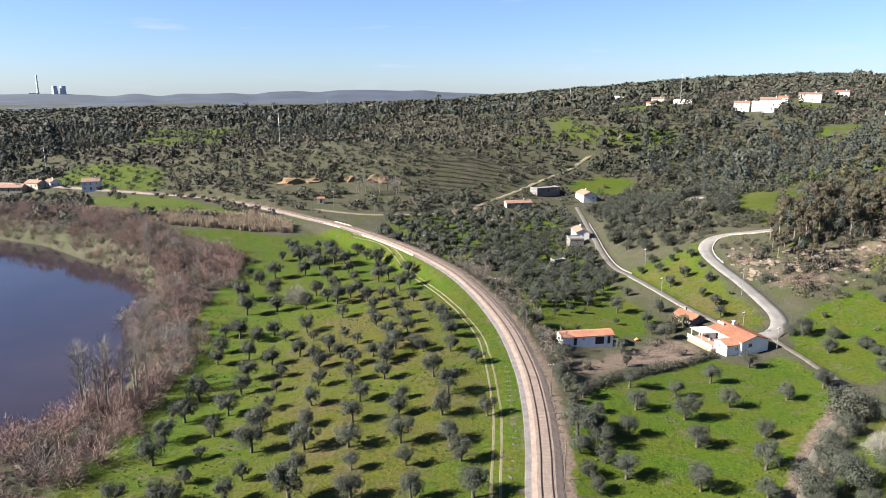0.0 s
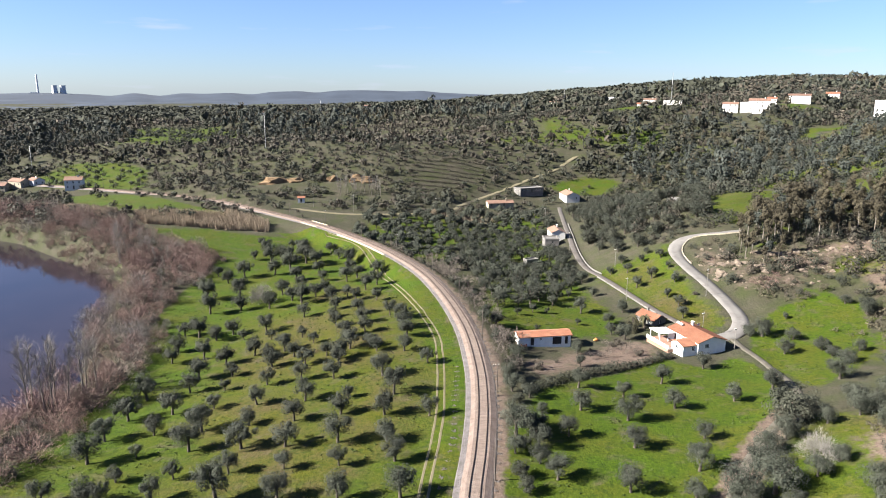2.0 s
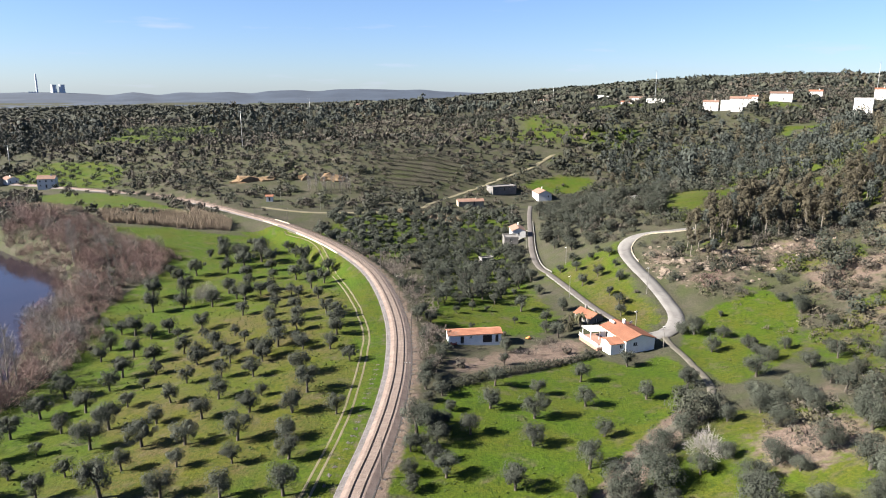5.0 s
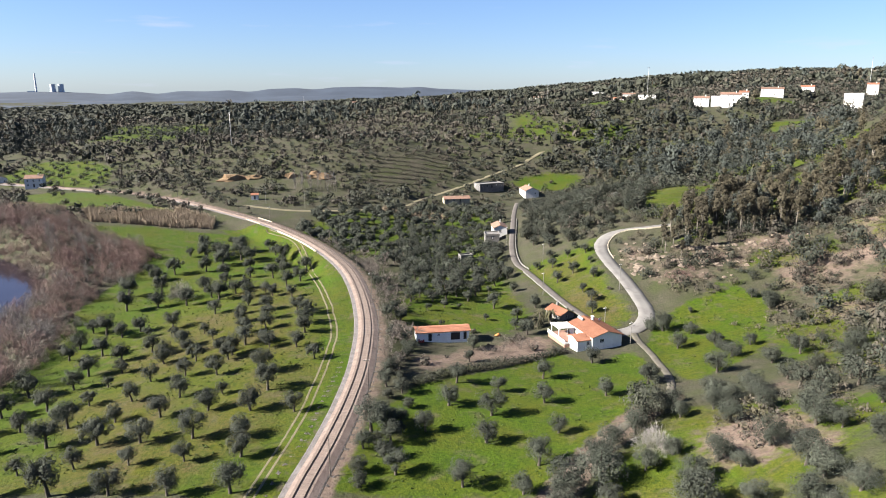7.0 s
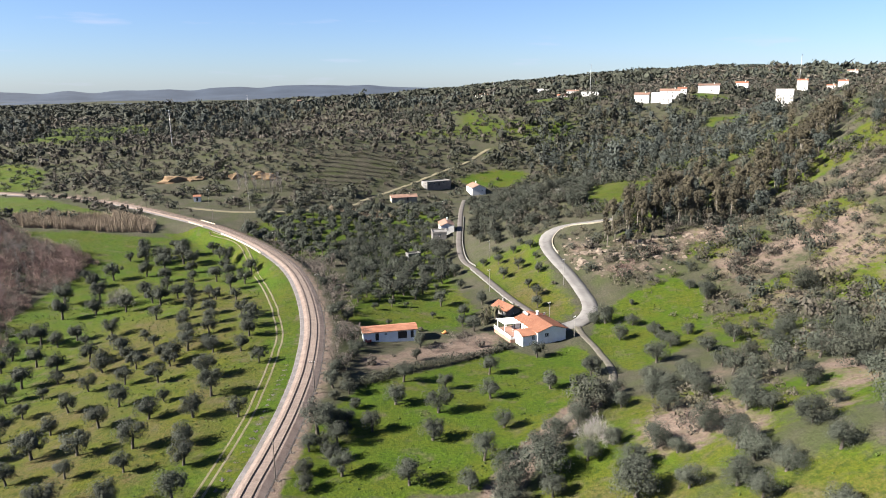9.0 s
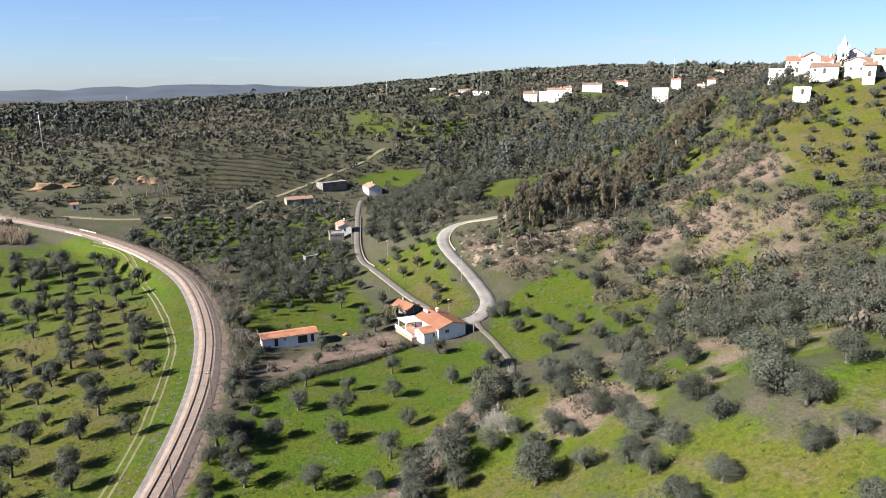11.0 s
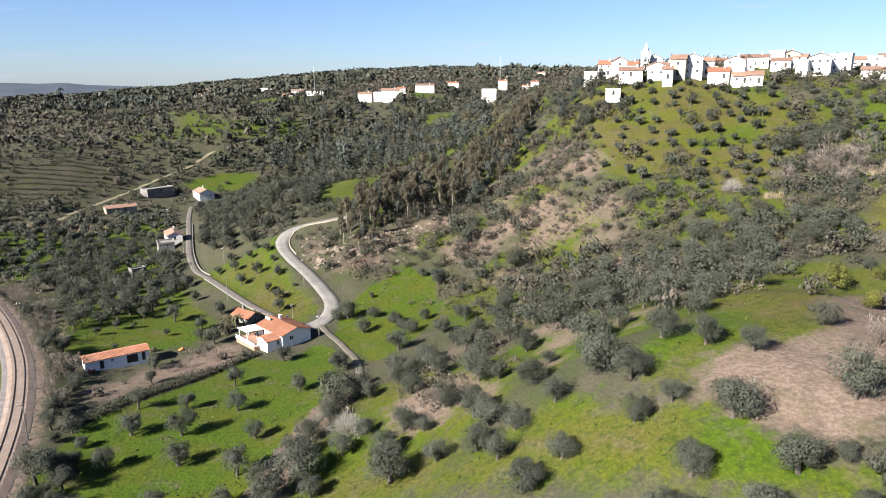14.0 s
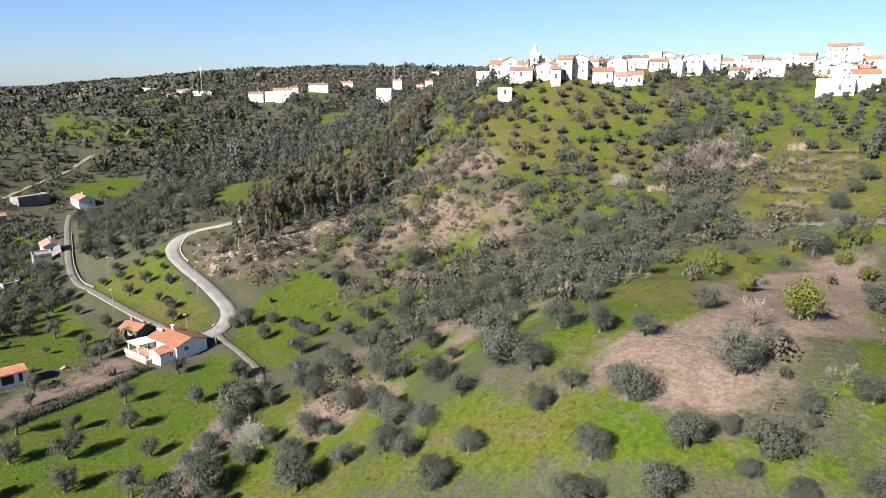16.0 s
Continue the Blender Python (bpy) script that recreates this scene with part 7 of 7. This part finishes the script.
# what grows and lies in the garden plot
for x, y, s in ((42.7, 162.1, 0.75), (41.4, 151.0, 0.7), (56.0, 184.5, 0.9)):
    plant("olive", x, y, s, "garden trees", 1.0, "small grey-green olive tree in the garden plot")
for x, y, s in ((48.0, 159.7, 0.7), (52.7, 167.3, 1.0), (55.0, 169.5, 1.2), (58.0, 160.1, 1.3), (62.5, 160.0, 1.1), (65.5, 158.6, 1.2), (43.3, 173.0, 1.1), (31.3, 147.1, 1.5), (46.5, 164.5, 0.5), (36.0, 153.0, 0.5), (50.5, 163.5, 0.45)):
    plant("shrub", x, y, s, "garden shrubs", 1.0, "low green shrub in the bare garden plot")
fill([(19.5, 92), (24, 96), (28, 108), (29, 124), (25, 138), (21.5, 128), (20.5, 108)], 120, 2.6, pick((2, "slope_olive", 0.55, 0.95, "bushes beside the railway"), (2, "oak", 0.3, 0.5, "bushes beside the railway")))

# hedge round the garden plot
line = smooth_line([(29, 134), (36, 141), (46, 147), (56, 153), (64, 158)], 0.9)
pts = []
for hx, hy in line:
    n = 95
    tall = 1.7 + 0.6 * float(value_noise(hx, hy, 4, 65))
    q = np.column_stack([rng.normal(0, 0.62, n), rng.normal(0, 0.62, n), rng.uniform(0.05, tall, n)])
    pts.append(q + [hx, hy, ground_at(hx, hy)])
pts = np.vstack(pts)
hedge = thing("hedge", Matrix.Identity(4), "dark clipped evergreen hedge between garden and field", "hedge")
child("foliage", mesh_arrays("foliage", *leaf_quads(rng, pts, rng.normal(0, 1, pts.shape) + [0, 0, 0.4], 0.2), DARK_LEAF), hedge)


def palm(x, y, tall):
    t = thing("palm_tree", pose(x, y, ground_at(x, y) - 0.05), "palm tree with a stout trunk and drooping fronds", "palm", "palms by the lane")
    child("trunk", mesh_arrays("trunk", *tube_arrays([(0, 0, -0.2), (0.05, 0, tall * 0.5), (0.1, 0.05, tall)], [0.35, 0.28, 0.32], 8), BARK, True), t)
    pieces = []
    for k in range(34):
        a, rise = rng.uniform(0, 6.283), rng.uniform(-0.2, 1.2)
        out, length = np.array([math.cos(a), math.sin(a), 0]), rng.uniform(1.6, 2.4)
        p = [np.array([0.1, 0.05, tall]) + out * length * u + np.array([0, 0, rise * length * u - 1.1 * length * u * u]) for u in (0, 0.35, 0.7, 1.0)]
        side = np.cross(out, [0, 0, 1]) * 0.26
        v = np.vstack([[q - side * w - [0, 0, 0.12 * w], q, q + side * w - [0, 0, 0.12 * w]] for q, w in zip(p, (0.3, 1.0, 0.9, 0.15))])
        f = np.array([[3 * i + j, 3 * i + j + 1, 3 * i + j + 4, 3 * i + j + 3] for i in range(3) for j in range(2)])
        pieces.append((v, f))
    child("fronds", mesh_arrays("fronds", *join_arrays(pieces), PALM_LEAF), t, "dusty yellow-green fronds")


PALM_LEAF = leaf_material("palm_frond", (0.013, 0.0135, 0.006), (0.04, 0.036, 0.016))
palm(62.0, 181.5, 3.2)
palm(64.8, 180.0, 3.6)
palm(60.8, 178.5, 2.4)

# rocks on the road cutting and the far cliffs


def rock_shape(seed):
    r = np.random.default_rng(seed)
    bm = bmesh.new()
    bmesh.ops.create_icosphere(bm, subdivisions=2, radius=1.0)
    for v in bm.verts:
        v.co *= 0.75 + 0.5 * noise.noise(v.co * 1.6 + Vector((seed, 0, 0))) + r.uniform(-0.05, 0.05)
    bm.verts.ensure_lookup_table()
    vs = np.array([v.co[:] for v in bm.verts])
    fs = np.array([[v.index for v in f.verts] for f in bm.faces])
    bm.free()
    return vs, fs


rocks = [rock_shape(k) for k in range(5)]
x, y = scatter(rng, 90, 160, 190, 245, 2.1)
keep = (inside(x, y, BARE_EARTH["cutting"]) > 0) & (rng.uniform(0, 1, len(x)) < 0.55)
outcrop = np.array([(cx + rng.normal(0, 1.6), cy + rng.normal(0, 1.3)) for cx, cy in ((97, 207), (98, 214), (101, 220), (104, 212), (109, 207), (113, 216), (120, 212), (127, 211), (134, 213), (141, 216), (148, 220), (117, 203)) for _ in range(4)])
stuff("rock_outcrop", np.column_stack([outcrop, rng.uniform(0.9, 2.4, len(outcrop)), rng.uniform(0.3, 0.6, len(outcrop))]), rocks, ROCK, "pale weathered rock outcrops above the road bend", "rocks", rng)
stuff("cutting_rocks", np.column_stack([x[keep], y[keep], rng.uniform(0.15, 1.0, keep.sum()) ** 1.5 + 0.1, rng.uniform(0.35, 0.8, keep.sum())]), rocks, ROCK, "pale sandy boulders and rubble on the road cutting", "rocks", rng)
for cx, cy, wide, tall in CLIFFS:
    v, f = rock_shape(int(wide + tall))
    m = pose(cx, cy, ground_at(cx, cy) + 0.2, 0, 0, 20) @ Matrix.Diagonal((wide * 0.75, 4.0, tall * 0.55, 1))
    cliff = new("cliff", mesh_arrays("cliff", v, f, CLIFF_ROCK, False))
    cliff.matrix_basis = m
    tagged(cliff, "ochre sandstone cliff face in the hillside", "cliff", "far cliffs")

# stones of the drain beside the railway, and odds and ends about the shed
spots = []
for k in np.arange(38.0, 104.0, 0.26):
    i = int(np.searchsorted(run, k))
    spots.append(RAIL_LINE[i] + np.array([d[i, 1], -d[i, 0]]) * (-5.4 + 0.3 * math.sin(k / 5) + rng.normal(0, 0.22)) + rng.normal(0, 0.2, 2))
spots = np.array(spots)
stuff("drain_stones", np.column_stack([spots, rng.uniform(0.08, 0.24, len(spots)), rng.uniform(0.4, 0.8, len(spots))]), rocks, DARK_GRAVEL, "dark loose stones along a shallow drain", "stones", rng)
spots = []
for k in np.arange(38.0, 190.0, 0.16):
    i = int(np.searchsorted(run, k))
    spots.append(RAIL_LINE[i] + np.array([d[i, 1], -d[i, 0]]) * rng.uniform(2.3, 3.4) + rng.normal(0, 0.25, 2))
spots = np.array(spots)
stuff("cess_stones", np.column_stack([spots, rng.uniform(0.1, 0.26, len(spots)), rng.uniform(0.5, 0.9, len(spots))]), rocks, DARK_GRAVEL, "dark broken stones beside the track", "stones", rng)


def heap(name, x, y, wide, tall, material, label, category, seed):
    """A slumped sheet-covered pile."""
    v, f = rock_shape(seed)
    ob = new(name, mesh_arrays(name, v * [wide, wide * 0.6, tall], f, material, True))
    ob.matrix_basis = pose(x, y, ground_at(x, y) + tall * 0.35, 0, 0, 25)
    return tagged(ob, label, category)


heap("tarpaulin", 49.6, 171.4, 1.1, 0.6, ORANGE_SHEET, "crumpled orange sheet over a pile in the grass", "tarpaulin", 31)
heap("tarpaulin", 29.8, 172.5, 1.2, 0.5, ORANGE_SHEET, "faded orange sheet over rubble behind the shed", "tarpaulin", 32)
crate = thing("crate", pose(29.6, 164.0, ground_at(29.6, 164.0), 0, 0, 20), "faded red wooden crate standing by the shed", "crate")
for z in (0.02, 0.24, 0.46):
    part("slat", box(-0.7, -0.45, z, 0.7, -0.4, z + 0.17), RED_PAINT, crate)
    part("slat", box(-0.7, 0.4, z, 0.7, 0.45, z + 0.17), RED_PAINT, crate)
    part("slat", box(-0.7, -0.4, z, -0.65, 0.4, z + 0.17), RED_PAINT, crate)
    part("slat", box(0.65, -0.4, z, 0.7, 0.4, z + 0.17), RED_PAINT, crate)
part("bottom", box(-0.65, -0.4, 0.0, 0.65, 0.4, 0.04), RED_PAINT, crate)
for x, y, size in ((51.5, 164.5, 0.62), (54.5, 161.5, 0.7), (49.5, 158.5, 0.55), (57.0, 164.0, 0.6), (45.5, 157.0, 0.5)):
    plant_bare("bushy", x, y, size, "small leafless fruit tree in the garden plot", "garden fruit trees", 1)
gate_post = thing("gate_post", pose(79.4, 162.2, ground_at(79.4, 162.2) - 0.05), "white masonry gate post at the roadside", "gate post")
part("shaft", box(-0.25, -0.25, -0.3, 0.25, 0.25, 1.3, 0.02), LIFTED_WHITE, gate_post)
part("cap", box(-0.32, -0.32, 1.3, 0.32, 0.32, 1.42, 0.02), LIFTED_WHITE, gate_post)
dish = thing("satellite_dish", pose(76.2, 171.2, -0.1, 0, 0, 20), "pale grey satellite dish on the house roof", "satellite dish")
v, f = tube_arrays([(0, -0.16, 0.55), (0, -0.1, 0.58), (0, 0.0, 0.63), (0, 0.05, 0.66)], [0.5, 0.42, 0.2, 0.02], 12)
child("reflector", mesh_arrays("reflector", v, f, LIFTED_WHITE, True), dish, "shallow pale dish")
part("mast", box(-0.03, 0.0, -0.4, 0.03, 0.06, 0.62), GREY_METAL, dish)

# ---- sleepers ----
bm = box(-1.3, -0.12, -0.26, 1.3, 0.12, -0.115, 0.015)
sleeper_mesh = bpy.data.meshes.new("sleeper")
bm.to_mesh(sleeper_mesh)
bm.free()
sleeper_mesh.materials.append(SLEEPER)
far_sleepers = []
for s in np.arange(30.0, 330.0, 0.6):
    i = int(np.searchsorted(run, s)) - 1
    u = (s - run[i]) / (run[i + 1] - run[i])
    p = RAIL_LINE[i] * (1 - u) + RAIL_LINE[i + 1] * u
    turn = math.degrees(math.atan2(d[i, 1], d[i, 0])) - 90
    if 50 <= s < 229:
        ob = new("sleeper", sleeper_mesh)
        ob.parent, ob.matrix_basis = railway, pose(p[0], p[1], 0.0, 0, 0, turn)
    else:
        m = pose(p[0], p[1], 0.0, 0, 0, turn)
        far_sleepers.append(np.array([(m @ Vector(c))[:] for c in ((-1.3, -0.12, -0.118), (1.3, -0.12, -0.118), (1.3, 0.12, -0.118), (-1.3, 0.12, -0.118))]))
rest = new("far_sleepers", mesh_arrays("far_sleepers", np.vstack(far_sleepers), np.arange(4 * len(far_sleepers)).reshape(-1, 4), SLEEPER))
rest.parent = railway
tagged(rest, kind="stuff")
